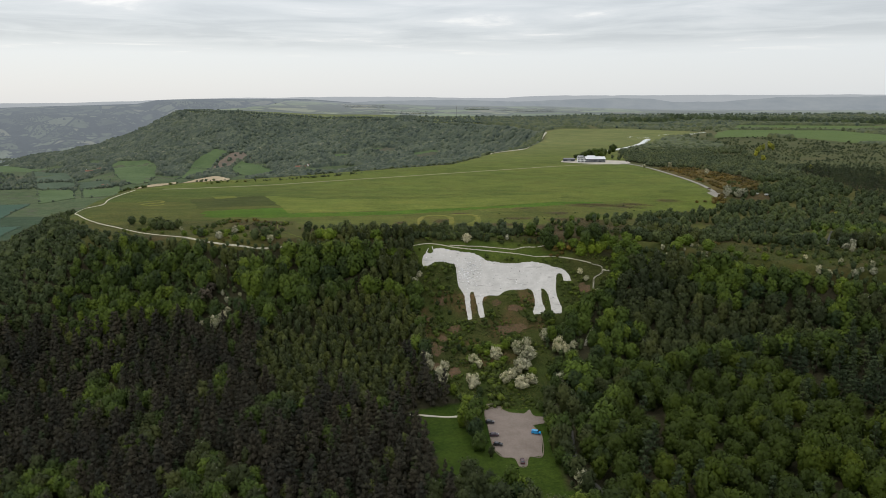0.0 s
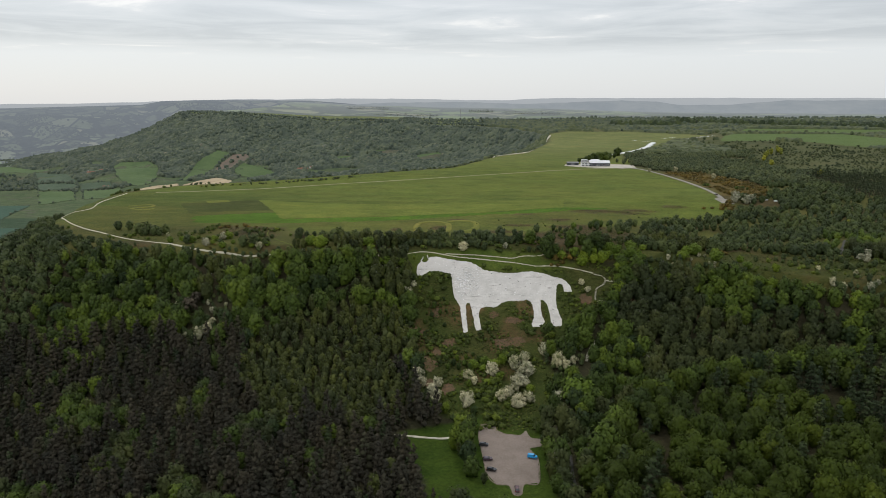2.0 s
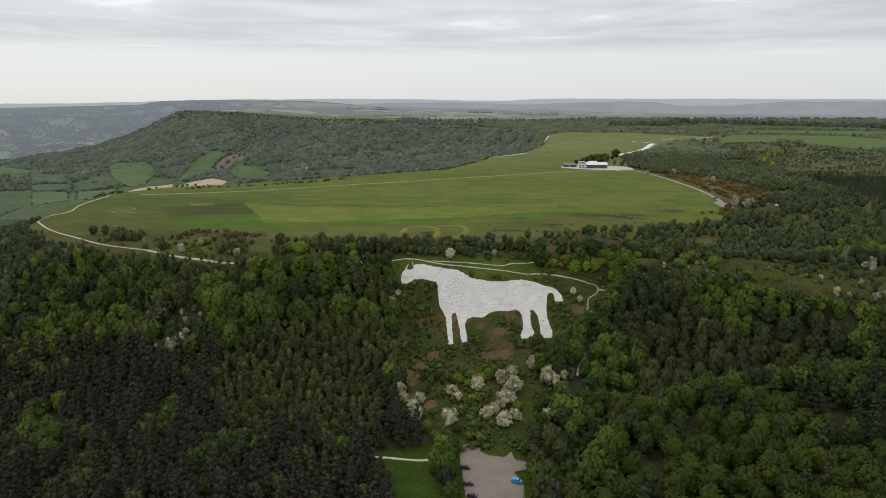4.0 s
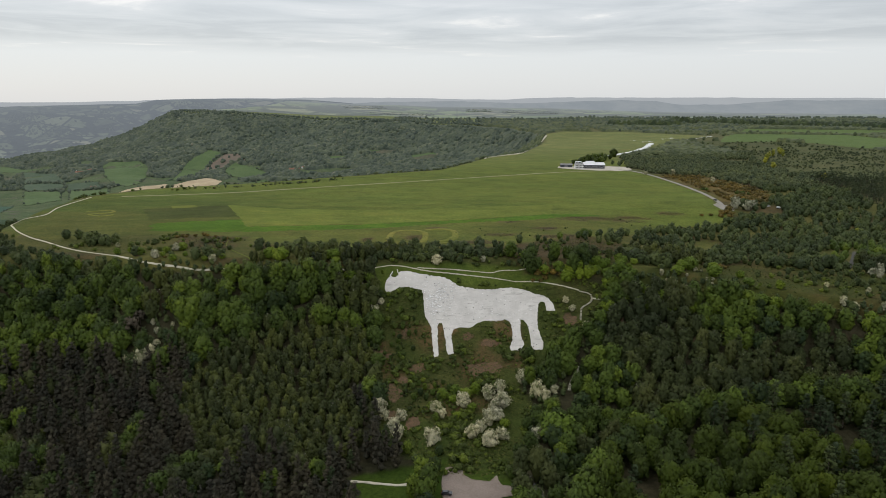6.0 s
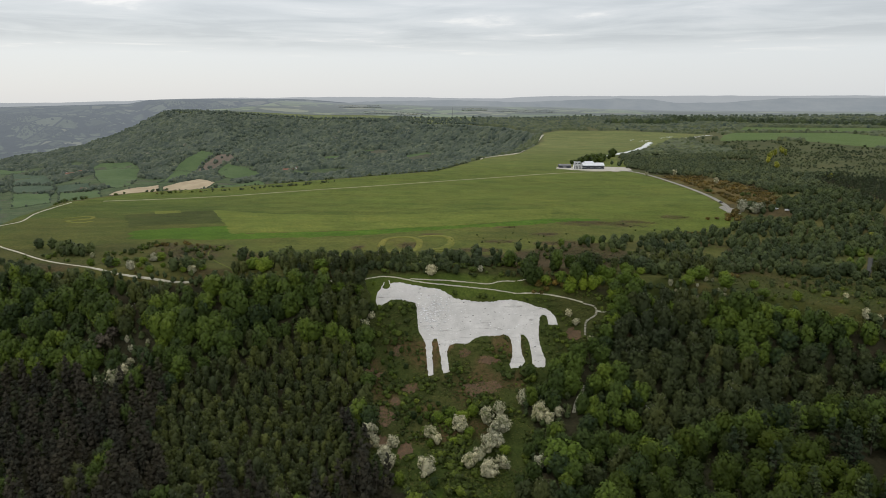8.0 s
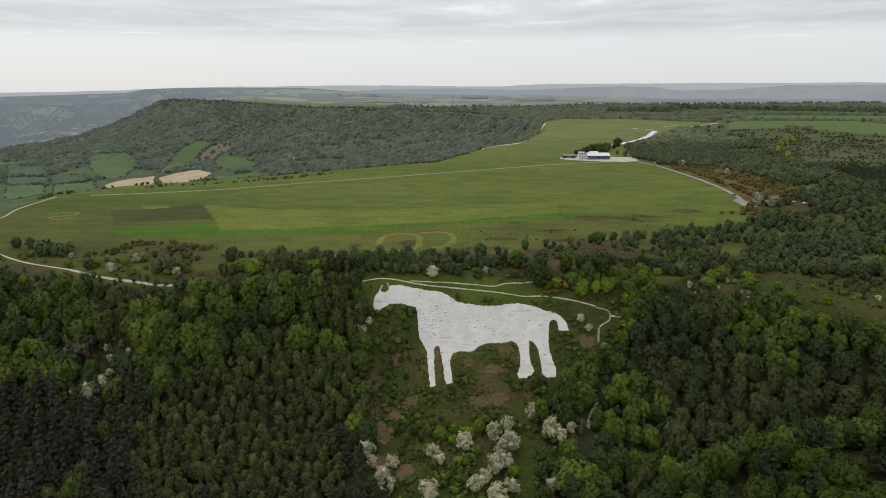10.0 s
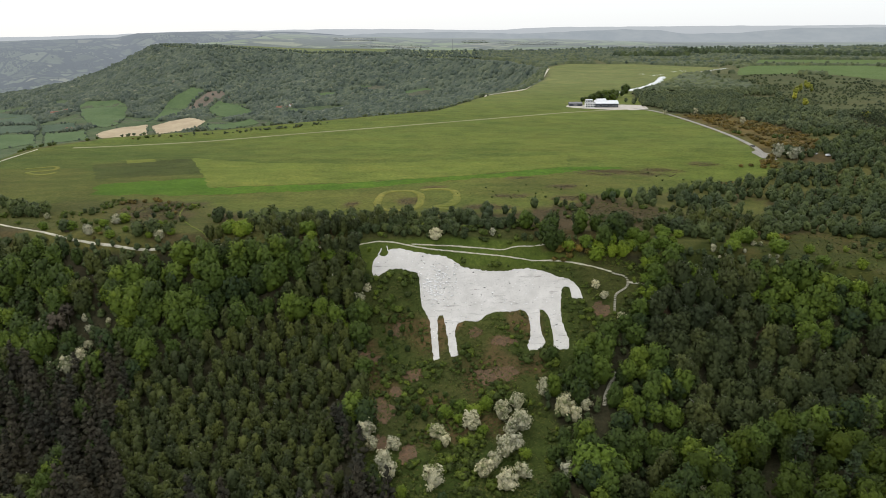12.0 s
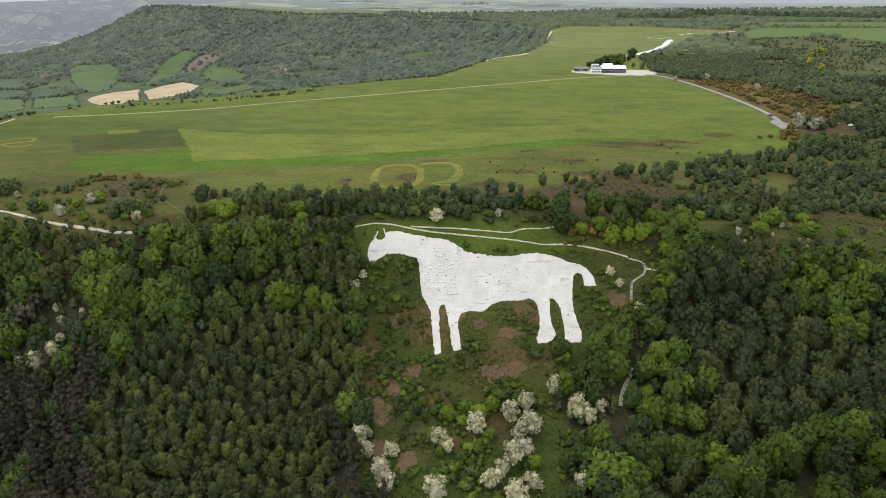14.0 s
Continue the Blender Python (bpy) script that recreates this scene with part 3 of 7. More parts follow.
STEPS_1 = [(93.5, 418.2), (98.2, 416.6), (99.4, 414.4), (98.1, 412.1), (93.5, 409.9), (92.3, 406.9), (91.5, 402.9)]
STEPS_2 = [(87, 377.5), (86, 375.6), (83.4, 371.8), (80.9, 367.2), (79.2, 362)]
stairway("hillside_steps", STEPS_1, 0.65, 1.05, "pale timber steps winding down beside the chalk horse")
stairway("hillside_steps", STEPS_2, 0.85, 1.5, "pale timber steps between the trees lower down")

def stones(name, number, area, size, mat, label, seed, flatness=0.6):
    """Loose stones, each with its own corners."""
    r = np.random.RandomState(seed)
    octa = np.array([(1, 0, 0), (-1, 0, 0), (0, 1, 0), (0, -1, 0), (0, 0, 1), (0, 0, -1)], float)
    tri = np.array([(0, 2, 4), (2, 1, 4), (1, 3, 4), (3, 0, 4), (2, 0, 5), (1, 2, 5), (3, 1, 5), (0, 3, 5)])
    px, py = area(r, number)
    keep = inside(HORSE, px, py)
    px, py = px[keep], py[keep]
    n = len(px)
    v = octa[None] * (1 + 0.5 * (r.rand(n, 6, 1) - 0.5)) * (size * (0.4 + r.rand(n, 1, 1) ** 2 * 1.3)) * np.array((1.2, 0.8, flatness))
    v = v + np.stack([px, py, height(px, py) + 0.3], -1)[:, None]
    f = tri[None] + 6 * np.arange(n)[:, None, None]
    return tagged(new(name, sheet(name, v.reshape(-1, 3), f.reshape(-1, 3), [mat])), label, "stones", kind="stuff")


stones("loose_chalk_stones", 330, lambda r, n: (r.normal(13, 4.5, n), r.normal(418, 4, n)), 0.42, STONE, "bright loose limestone blocks on the horse's chest", 3)
stones("loose_dark_stones", 230, lambda r, n: (r.uniform(-18, 76, n), r.uniform(386, 434, n)), 0.28, DARK_STONE, "scattered dark stones on the chalk", 4)
stones("loose_small_stones", 500, lambda r, n: (r.uniform(-18, 76, n), r.uniform(386, 434, n)), 0.3, STONE, "scattered pale stones on the chalk", 5)


# ---- airfield ----
def ring(cx, cy, rx, ry, wide, gap=0.0, n=40, turn=0.0):
    """Outline of a mown loop in plan, square-shouldered."""
    def at(a, k):
        c_, s_ = math.cos(a), math.sin(a)
        e = 0.72
        x, y = (rx - k) * abs(c_) ** e * math.copysign(1, c_), (ry - k) * abs(s_) ** e * math.copysign(1, s_)
        return (cx + x * math.cos(turn) - y * math.sin(turn), cy + x * math.sin(turn) + y * math.cos(turn))
    return [at(gap + (2 * math.pi - 2 * gap) * k / n, 0) for k in range(n + 1)], wide


def loop_band(name, cx, cy, rx, ry, wide, start, stop, label):
    pts = [ring(cx, cy, rx - wide / 2, ry - wide / 2, wide)[0][k] for k in range(start, stop)]
    return tagged(ribbon(name, pts, wide, RING, 0.16, 2.5, 0.12, 7), label, "mown grass", kind="structure")


loop_band("mown_loop", -9.5, 508, 14.5, 26, 4.2, 0, 41, "pale mown loop in the rough grass")
loop_band("mown_loop_open", 12, 515, 14, 24, 4.5, 30, 41, "pale mown curve in the rough grass")
loop_band("mown_loop_upper", 12, 515, 14, 24, 4.5, 0, 16, "pale mown curve in the rough grass")
tagged(ribbon("mown_tail", [(24, 512), (18, 498), (10, 490), (26, 486)], 4.0, RING, 0.16, 3, 0.15, 9), "pale mown stroke in the rough grass", "mown grass", kind="structure")
tagged(ribbon("mown_mark", [(-285, 604), (-268, 612), (-262, 600), (-276, 592), (-262, 583), (-255, 590)], 3.0, RING, 0.16, 3, 0.2, 10), "pale mown marks in the grass", "mown grass", kind="structure")
tagged(draped("mown_strip", roughened([(-177, 641), (-131, 541), (-40, 557), (35, 578), (104, 604), (111, 650), (40, 634), (-52, 618), (-120, 622)], 4, 1.2, 1), MOWN, 0.10, 8), "pale mown landing strip", "mown grass", kind="structure")
tagged(draped("lush_strip", roughened([(-206, 551), (-143, 571), (-131, 540), (-40, 556), (35, 577), (104, 602), (150, 606), (80, 574), (20, 562), (-30, 540), (-75, 530), (-135, 520), (-195, 522)], 4, 2.4, 2), LUSH, 0.07, 8), "bright lush strip of longer grass", "grass", kind="structure")
tagged(draped("dull_plot", roughened([(-243, 618), (-178, 640), (-150, 584), (-215, 566)], 4, 1.5, 3), DULL, 0.085, 8), "dull square of unmown grass", "grass", kind="structure")
tagged(draped("mown_plot", roughened([(-226, 634), (-206, 639), (-200, 628), (-219, 621)], 4, 0.4, 3), MOWN, 0.16, 6), "pale mown rectangle", "mown grass", kind="structure")
tagged(ribbon("track_rim", [(-128, 490), (-124, 474), (-114, 458), (-104, 446), (-97, 438)], 0.5, MOWN, 0.12, 2, 0.3, 12), "faint worn wheel track through the grass", "track", kind="structure")
tagged(ribbon("track_airfield", [(-300, 697), (-250, 709), (-194, 729), (-125, 772), (-60, 806), (22, 846), (90, 884), (149, 920), (205, 944), (236, 950)], 4.2, TRACK_MAT, 0.2, 8, 0.2, 11), "pale worn track across the airfield", "track", kind="structure")
tagged(ribbon("road_airfield", [(246, 962), (262, 935), (271, 880), (275, 800), (273, 725), (265, 660), (258, 636)], 4.0, ROAD_MAT, 0.25, 8, 0.06, 12), "grey asphalt lane beside the airfield", "road", kind="structure")
tagged(draped("apron", roughened([(166, 985), (172, 1010), (236, 1010), (268, 1000), (262, 958), (240, 944), (214, 950), (186, 966)], 5, 0.8, 4), TURF_EDGE, 0.18, 8), "pale gravel apron round the clubhouse", "apron", kind="structure")
tagged(draped("lay_by", roughened([(256, 656), (262, 662), (271, 644), (266, 632), (257, 638)], 3, 0.4, 4), ROAD_MAT, 0.2, 4), "grey gravel lay-by at the end of the lane", "road", kind="structure")
BRACKEN = [(-8, 363, 4.6, 6.5), (34, 379, 5, 3), (42, 381, 5.5, 3), (-4, 400, 2.6, 2.6), (-16, 388, 4, 3.5), (4, 380, 4.5, 3), (3, 342, 3.2, 4.5), (42, 395, 5, 2.2), (-3, 372, 2.4, 2.6), (30, 398, 3, 2), (-7, 347, 2.6, 4), (150, 395, 6, 5), (118, 402, 5, 5), (86, 405, 3.4, 3)]
for k, (cx, cy, rx, ry) in enumerate(BRACKEN):
    r_ = np.random.RandomState(k + 50)
    ph = r_.uniform(0, 6.28, 3)
    blob = [(cx + rx * q * math.cos(a), cy + ry * q * math.sin(a)) for a in np.linspace(0, 2 * math.pi, 34)[:-1]
            for q in (1 + 0.16 * math.sin(2 * a + ph[0]) + 0.14 * math.sin(3 * a + ph[1]) + 0.10 * math.sin(5 * a + ph[2]),)]
    tagged(draped("bracken_patch_%d" % k, roughened(blob, 0.6, 0.55, k), EARTH, 0.18, 1.6), "reddish brown dead bracken on the slope", "bracken", kind="structure")


# ---- buildings ----
WHITE = mottled("white_render", (0.70, 0.70, 0.69), (0.80, 0.80, 0.79), 0.5, 0.8)
SLATE = mottled("dark_cladding", (0.045, 0.050, 0.060), (0.075, 0.080, 0.090), 0.4, 0.7)
GREY_ROOF = mottled("pale_metal_roof", (0.56, 0.57, 0.58), (0.70, 0.71, 0.72), 0.2, 0.6, 0.4)
LOW_ROOF = mottled("grey_felt_roof", (0.16, 0.16, 0.17), (0.24, 0.24, 0.25), 0.3, 0.9)
TILES = mottled("red_clay_tiles", (0.16, 0.085, 0.060), (0.24, 0.13, 0.09), 0.5, 0.9)
SAND = mottled("sandstone_wall", (0.26, 0.22, 0.16), (0.38, 0.33, 0.25), 0.5, 0.9)
GLASS, _, glb = material("window_glass", 0.08, 0.6)
glb.inputs["Base Color"].default_value = (0.03, 0.035, 0.04, 1)
BLACK = mottled("black_rubber", (0.012, 0.012, 0.012), (0.03, 0.03, 0.03), 4, 0.85)
METAL, _, mb = material("dull_metal", 0.4, 0.5, 0.9)
mb.inputs["Base Color"].default_value = (0.35, 0.35, 0.36, 1)


def box(bm, x0, x1, y0, y1, z0, z1):
    return bmesh.ops.create_cube(bm, size=1, matrix=Matrix.Translation(((x0 + x1) / 2, (y0 + y1) / 2, (z0 + z1) / 2)) @ Matrix.Diagonal((x1 - x0, y1 - y0, z1 - z0, 1)))


def boxed(name, parent, mat, x0, x1, y0, y1, z0, z1, label=""):
    bm = bmesh.new()
    box(bm, x0, x1, y0, y1, z0, z1)
    bmesh.ops.bevel(bm, geom=bm.edges[:], offset=min(0.04, (z1 - z0) / 6, (y1 - y0) / 6, (x1 - x0) / 6), segments=1, affect="EDGES")
    return part(name, bm, mat, parent, label)


def gabled(name, parent, mat, x0, x1, y0, y1, z0, rise_, over=0.5, thick=0.25, along="x", label=""):
    """A pitched roof of two slabs."""
    bm = bmesh.new()
    if along == "x":
        ym = (y0 + y1) / 2
        prof = [(y0 - over, z0), (ym, z0 + rise_), (y1 + over, z0), (y1 + over, z0 + thick), (ym, z0 + rise_ + thick), (y0 - over, z0 + thick)]
        a = [bm.verts.new((x0 - over, y, z)) for y, z in prof]
        b = [bm.verts.new((x1 + over, y, z)) for y, z in prof]
    else:
        xm = (x0 + x1) / 2
        prof = [(x0 - over, z0), (xm, z0 + rise_), (x1 + over, z0), (x1 + over, z0 + thick), (xm, z0 + rise_ + thick), (x0 - over, z0 + thick)]
        a = [bm.verts.new((x, y1 + over, z)) for x, z in prof]
        b = [bm.verts.new((x, y0 - over, z)) for x, z in prof]
    n = len(prof)
    for k in range(n):
        bm.faces.new((a[k], a[(k + 1) % n], b[(k + 1) % n], b[k]))
    for q in ((0, 1, 4, 5), (1, 2, 3, 4)):
        bm.faces.new([a[k] for k in q][::-1])
        bm.faces.new([b[k] for k in q])
    bmesh.ops.recalc_face_normals(bm, faces=bm.faces)
    return part(name, bm, mat, parent, label)


def walls(parent, mat, x0, x1, y0, y1, z1, rise_=0.0, along="x", label=""):
    bm = bmesh.new()
    box(bm, x0, x1, y0, y1, -1.0, z1)
    if rise_:
        for k in (0, 1):
            if along == "x":
                x, ym = (x0, x1)[k], (y0 + y1) / 2
                v = [bm.verts.new(p) for p in ((x, y0, z1), (x, y1, z1), (x, ym, z1 + rise_))]
            else:
                y, xm = (y0, y1)[k], (x0 + x1) / 2
                v = [bm.verts.new(p) for p in ((x0, y, z1), (x1, y, z1), (xm, y, z1 + rise_))]
            bm.faces.new(v)
    return part("wall", bm, mat, parent, label)


def window(parent, x, y, z, w, h, mat=None):
    """A framed window on a wall that faces south."""
    bm = bmesh.new()
    box(bm, x - w / 2, x + w / 2, y - 0.06, y + 0.1, z, z + h)
    win = part("window", bm, mat or WHITE, parent)
    bm = bmesh.new()
    box(bm, x - w / 2 + 0.1, x + w / 2 - 0.1, y - 0.09, y + 0.02, z + 0.1, z + h - 0.1)
    part("pane", bm, GLASS, win)


def stand(x, y, turn=0.0):
    return Matrix.Translation((x, y, ground_at(x, y) + 0.15)) @ Matrix.Rotation(radians(turn), 4, "Z")


hangar = thing("hangar", "long dark-clad hangar with a pale metal roof", "hangar", stand(216, 984, -4))
walls(hangar, SLATE, -14, 14, -8, 12, 4.6, 3.0, "x")
gabled("roof", hangar, GREY_ROOF, -14, 14, -8, 12, 4.6, 3.0, 0.6)
for k in range(11):
    window(hangar, -12.4 + 2.45 * k, -8, 1.2, 1.5, 1.6)
boxed("door", hangar, SLATE, 14, 14.15, -2, 6, 0, 4.0)
club = thing("clubhouse", "white two-storey clubhouse with rows of windows", "clubhouse", stand(196.5, 982, -4))
walls(club, WHITE, -6.5, 5, -6, 6, 5.6, label="white rendered wall")
boxed("roof", club, LOW_ROOF, -6.9, 5.4, -6.4, 6.4, 5.6, 5.95)
boxed("parapet", club, WHITE, -6.9, 5.4, -6.45, -6.2, 5.95, 6.4)
for k in range(6):
    window(club, -5.4 + 1.95 * k, -6, 3.3, 1.3, 1.6)
    window(club, -5.4 + 1.95 * k, -6, 0.6, 1.3, 1.9)
boxed("balcony", club, WHITE, -6.6, 5.1, -7.4, -6.05, 2.75, 2.95)
for k in range(7):
    boxed("balcony_post", club, WHITE, -6.5 + 1.9 * k, -6.3 + 1.9 * k, -7.35, -7.15, 2.95, 3.8)
tower = thing("control_room", "small white control room above the clubhouse", "building", stand(198, 1000, -4))
walls(tower, WHITE, -4, 4, -3, 3, 7.4)
boxed("roof", tower, GREY_ROOF, -4.4, 4.4, -3.4, 3.4, 7.4, 7.7)
for k in range(4):
    window(tower, -3 + 2 * k, -3, 5.2, 1.5, 1.6)
shed = thing("low_shed", "low dark shed with a grey felt roof", "shed", stand(182, 999, -4))
walls(shed, SLATE, -9, 7, -5, 9, 3.2, 1.2, "x")
gabled("roof", shed, LOW_ROOF, -9, 7, -5, 9, 3.2, 1.2, 0.4)
boxed("door", shed, LOW_ROOF, -4, 1, -5.12, -5, 0, 2.8)
shed2 = thing("workshop", "white workshop hut with a grey roof beside trees", "hut", stand(222, 1040, 5))
walls(shed2, WHITE, -6, 6, -4, 4, 3.0, 1.6, "x")
gabled("roof", shed2, GREY_ROOF, -6, 6, -4, 4, 3.0, 1.6, 0.4)
for k in range(3):
    window(shed2, -3.5 + 3.2 * k, -4, 1.0, 1.3, 1.2)


def house(name, x, y, turn, w, d, h, wall_mat, roof_mat, label):
    """A farmhouse with a pitched roof, a chimney and its windows."""
    b = thing(name, label, "house", stand(x, y, turn))
    walls(b, wall_mat, -w / 2, w / 2, -d / 2, d / 2, h, d * 0.32, "x")
    roof = gabled("roof", b, roof_mat, -w / 2, w / 2, -d / 2, d / 2, h, d * 0.32, 0.4)
    bm = bmesh.new()
    box(bm, w / 2 - 1.6, w / 2 - 0.6, -0.5, 0.5, h, h + d * 0.32 + 1.6)
    part("chimney", bm, wall_mat, roof)
    n = max(int(w / 4), 2)
    for k in range(n):
        for z in ((0.9, 3.4) if h > 4.5 else (0.9,)):
            window(b, -w / 2 + w / n * (k + 0.5), -d / 2, z, 1.3, 1.3)
    boxed("door", b, SLATE, w / 2 - 1.4, w / 2 - 0.4, -d / 2 - 0.08, -d / 2, 0, 2.1)
    return b


# ---- gliders and their trailers ----
GEL = mottled("white_gelcoat", (0.74, 0.75, 0.76), (0.82, 0.83, 0.84), 0.6, 0.3, 0.5, 0)


def lofted(bm, sections, sides=10):
    """A closed tube through ellipses (x, y, z, ry, rz) along x."""
    rings_ = []
    for x, y, z, ry, rz in sections:
        rings_.append([bm.verts.new((x, y + ry * math.cos(2 * math.pi * k / sides), z + rz * math.sin(2 * math.pi * k / sides))) for k in range(sides)])
    for a, b in zip(rings_, rings_[1:]):
        for k in range(sides):
            bm.faces.new((a[k], a[(k + 1) % sides], b[(k + 1) % sides], b[k]))
    bm.faces.new(rings_[0][::-1])
    bm.faces.new(rings_[-1])
    bmesh.ops.recalc_face_normals(bm, faces=bm.faces)


def wheel(parent, x, y, r, w, z=None):
    bm = bmesh.new()
    bmesh.ops.create_cone(bm, cap_ends=True, segments=14, radius1=r, radius2=r, depth=w, matrix=Matrix.Translation((x, y, r if z is None else z)) @ Matrix.Rotation(math.pi / 2, 4, "X"))
    bmesh.ops.bevel(bm, geom=bm.edges[:], offset=w * 0.12, segments=1, affect="EDGES")
    t = part("wheel", bm, BLACK, parent, "black rubber tyre")
    bm = bmesh.new()
    bmesh.ops.create_cone(bm, cap_ends=True, segments=10, radius1=r * 0.55, radius2=r * 0.55, depth=w + 0.03, matrix=Matrix.Translation((x, y, r if z is None else z)) @ Matrix.Rotation(math.pi / 2, 4, "X"))
    part("rim", bm, METAL, t)


def trailer():
    b = thing("glider_trailer", "long white enclosed glider trailer parked in a row", "trailer", group="row of glider trailers")
    bm = bmesh.new()
    lofted(bm, [(-4.6, 0, 1.1, 0.55, 0.55), (-4.4, 0, 1.15, 0.8, 0.75), (0, 0, 1.3, 0.95, 0.95), (3.2, 0, 1.25, 0.9, 0.85), (4.4, 0, 1.05, 0.6, 0.6), (4.7, 0, 0.95, 0.3, 0.35)], 12)
    part("shell", bm, GEL, b)
    boxed("chassis", b, METAL, -4.3, 4.3, -0.4, 0.4, 0.35, 0.5)
    boxed("drawbar", b, METAL, 4.3, 5.9, -0.05, 0.05, 0.42, 0.52)
    wheel(b, -0.3, 0.95, 0.32, 0.2)
    wheel(b, -0.3, -0.95, 0.32, 0.2)
    return b


def glider():
    b = thing("glider", "white glider parked on the grass with long wings", "glider", group="parked gliders")
    bm = bmesh.new()
    lofted(bm, [(-3.9, 0, 0.75, 0.08, 0.12), (-1.5, 0, 0.8, 0.16, 0.2), (0.3, 0, 0.8, 0.33, 0.45), (1.6, 0, 0.75, 0.33, 0.45), (2.6, 0, 0.62, 0.2, 0.25), (3.0, 0, 0.55, 0.05, 0.08)], 10)
    part("fuselage", bm, GEL, b)
    bm = bmesh.new()
    lofted(bm, [(0.9, 0, 1.1, 0.30, 0.2), (1.5, 0, 1.08, 0.28, 0.22), (2.1, 0, 0.85, 0.18, 0.12)], 8)
    part("canopy", bm, GLASS, b)
    for s_ in (-1, 1):
        bm = bmesh.new()
        v = []
        for y, c0, c1, z in ((0.3, -0.5, 0.6, 0.98), (4, -0.4, 0.5, 1.12), (7.5, -0.15, 0.35, 1.35)):
            v.append([bm.verts.new((c0, s_ * y, z)), bm.verts.new((c1, s_ * y, z)), bm.verts.new((c1 * 0.6, s_ * y, z + 0.12)), bm.verts.new((c0, s_ * y, z + 0.03))])
        for a, c_ in zip(v, v[1:]):
            for k in range(4):
                bm.faces.new((a[k], a[(k + 1) % 4], c_[(k + 1) % 4], c_[k]))
        bm.faces.new(v[-1])
        bmesh.ops.recalc_face_normals(bm, faces=bm.faces)
        part("wing", bm, GEL, b)
    boxed("fin", b, GEL, -4.0, -3.1, -0.05, 0.05, 0.8, 2.1)
    boxed("tailplane", b, GEL, -4.0, -3.4, -1.3, 1.3, 2.1, 2.18)
    wheel(b, 0.7, 0, 0.25, 0.15)
    return b


ROW = [(279, 1164), (312, 1213), (347, 1271), (378, 1331), (410, 1404), (436, 1474)]
row = curve_through(ROW, 7.5)
first = trailer()
first.matrix_basis = stand(row[0][0], row[0][1], -12)
r_ = random.Random(4)
for p in row[1:]:
    copy_thing(first, stand(p[0] + r_.uniform(-3, 3), p[1], -12 + r_.uniform(-6, 6)))
for k in range(12):
    copy_thing(first, stand(346 + 2.7 * k + r_.uniform(-1, 1), 1210 + 4.0 * k, -5 + r_.uniform(-6, 6)))
first = glider()
first.matrix_basis = stand(426, 1580, 100)
for x, y, a in ((437, 1533, 80), (452, 1540, 70), (501, 1607, 95), (526, 1628, 70), (520, 1612, 60), (565, 1583, 75), (575, 1600, 40), (588, 1614, 60), (600, 1630, 80), (612, 1640, 85), (619, 1651, 30), (629, 1660, 95), (548, 1575, 120)):
    copy_thing(first, stand(x, y, a))


# ---- car park, cars, bench ----
PARK = [(19, 309), (25, 310), (26.5, 304), (30, 301), (37, 300), (40, 304), (41.5, 298), (49, 296.5), (57, 296), (57, 291), (49, 292), (40, 289), (41.5, 285), (43, 280), (41, 263), (35, 262), (33, 254.5), (30, 254.5), (28.5, 261), (23.5, 262), (20, 269), (18.5, 286), (17.5, 300)]
tagged(draped("car_park", roughened(PARK, 1.6, 0.12, 6), PARK_MAT, 0.2, 3), "pinkish gravel car park", "car park", kind="structure")
tagged(ribbon("car_park_edge", PARK + [PARK[0]], 0.3, mottled("sandy_edging", (0.15, 0.125, 0.09), (0.24, 0.205, 0.16), 0.6, 0.95), 0.27, 1.2, 0.3, 13, 1), "sandy worn edging of the car park", "edging", kind="structure")
LANE_MAT = mottled("dark_asphalt_lane", (0.055, 0.055, 0.05), (0.09, 0.088, 0.08), 0.2, 0.9)
tagged(ribbon("road_wood", [(54, 299), (57, 289), (55.5, 271), (55, 257), (57, 246), (62, 232), (64, 205)], 2.6, LANE_MAT, 0.2, 3, 0.12, 14), "narrow asphalt lane through the wood", "road", kind="structure")


HEATH_ROAD = [(268, 462), (278, 476), (288, 491), (300, 510)]
tagged(ribbon("road_heath", HEATH_ROAD, 2.8, LANE_MAT, 0.25, 4, 0.12, 15), "grey asphalt lane sunk among the birches", "road", kind="structure")


def paint(name, colour):
    m, t, b = material(name, 0.25, 0.5)
    b.inputs["Base Color"].default_value = (*colour, 1)
    b.inputs["Coat Weight"].default_value = 0.6
    return m


LIGHT, _, lb = material("lamp_glass", 0.1, 0.6)
lb.inputs["Base Color"].default_value = (0.6, 0.6, 0.58, 1)
RED_LAMP, _, rb = material("red_lamp_glass", 0.15, 0.6)
rb.inputs["Base Color"].default_value = (0.3, 0.015, 0.01, 1)


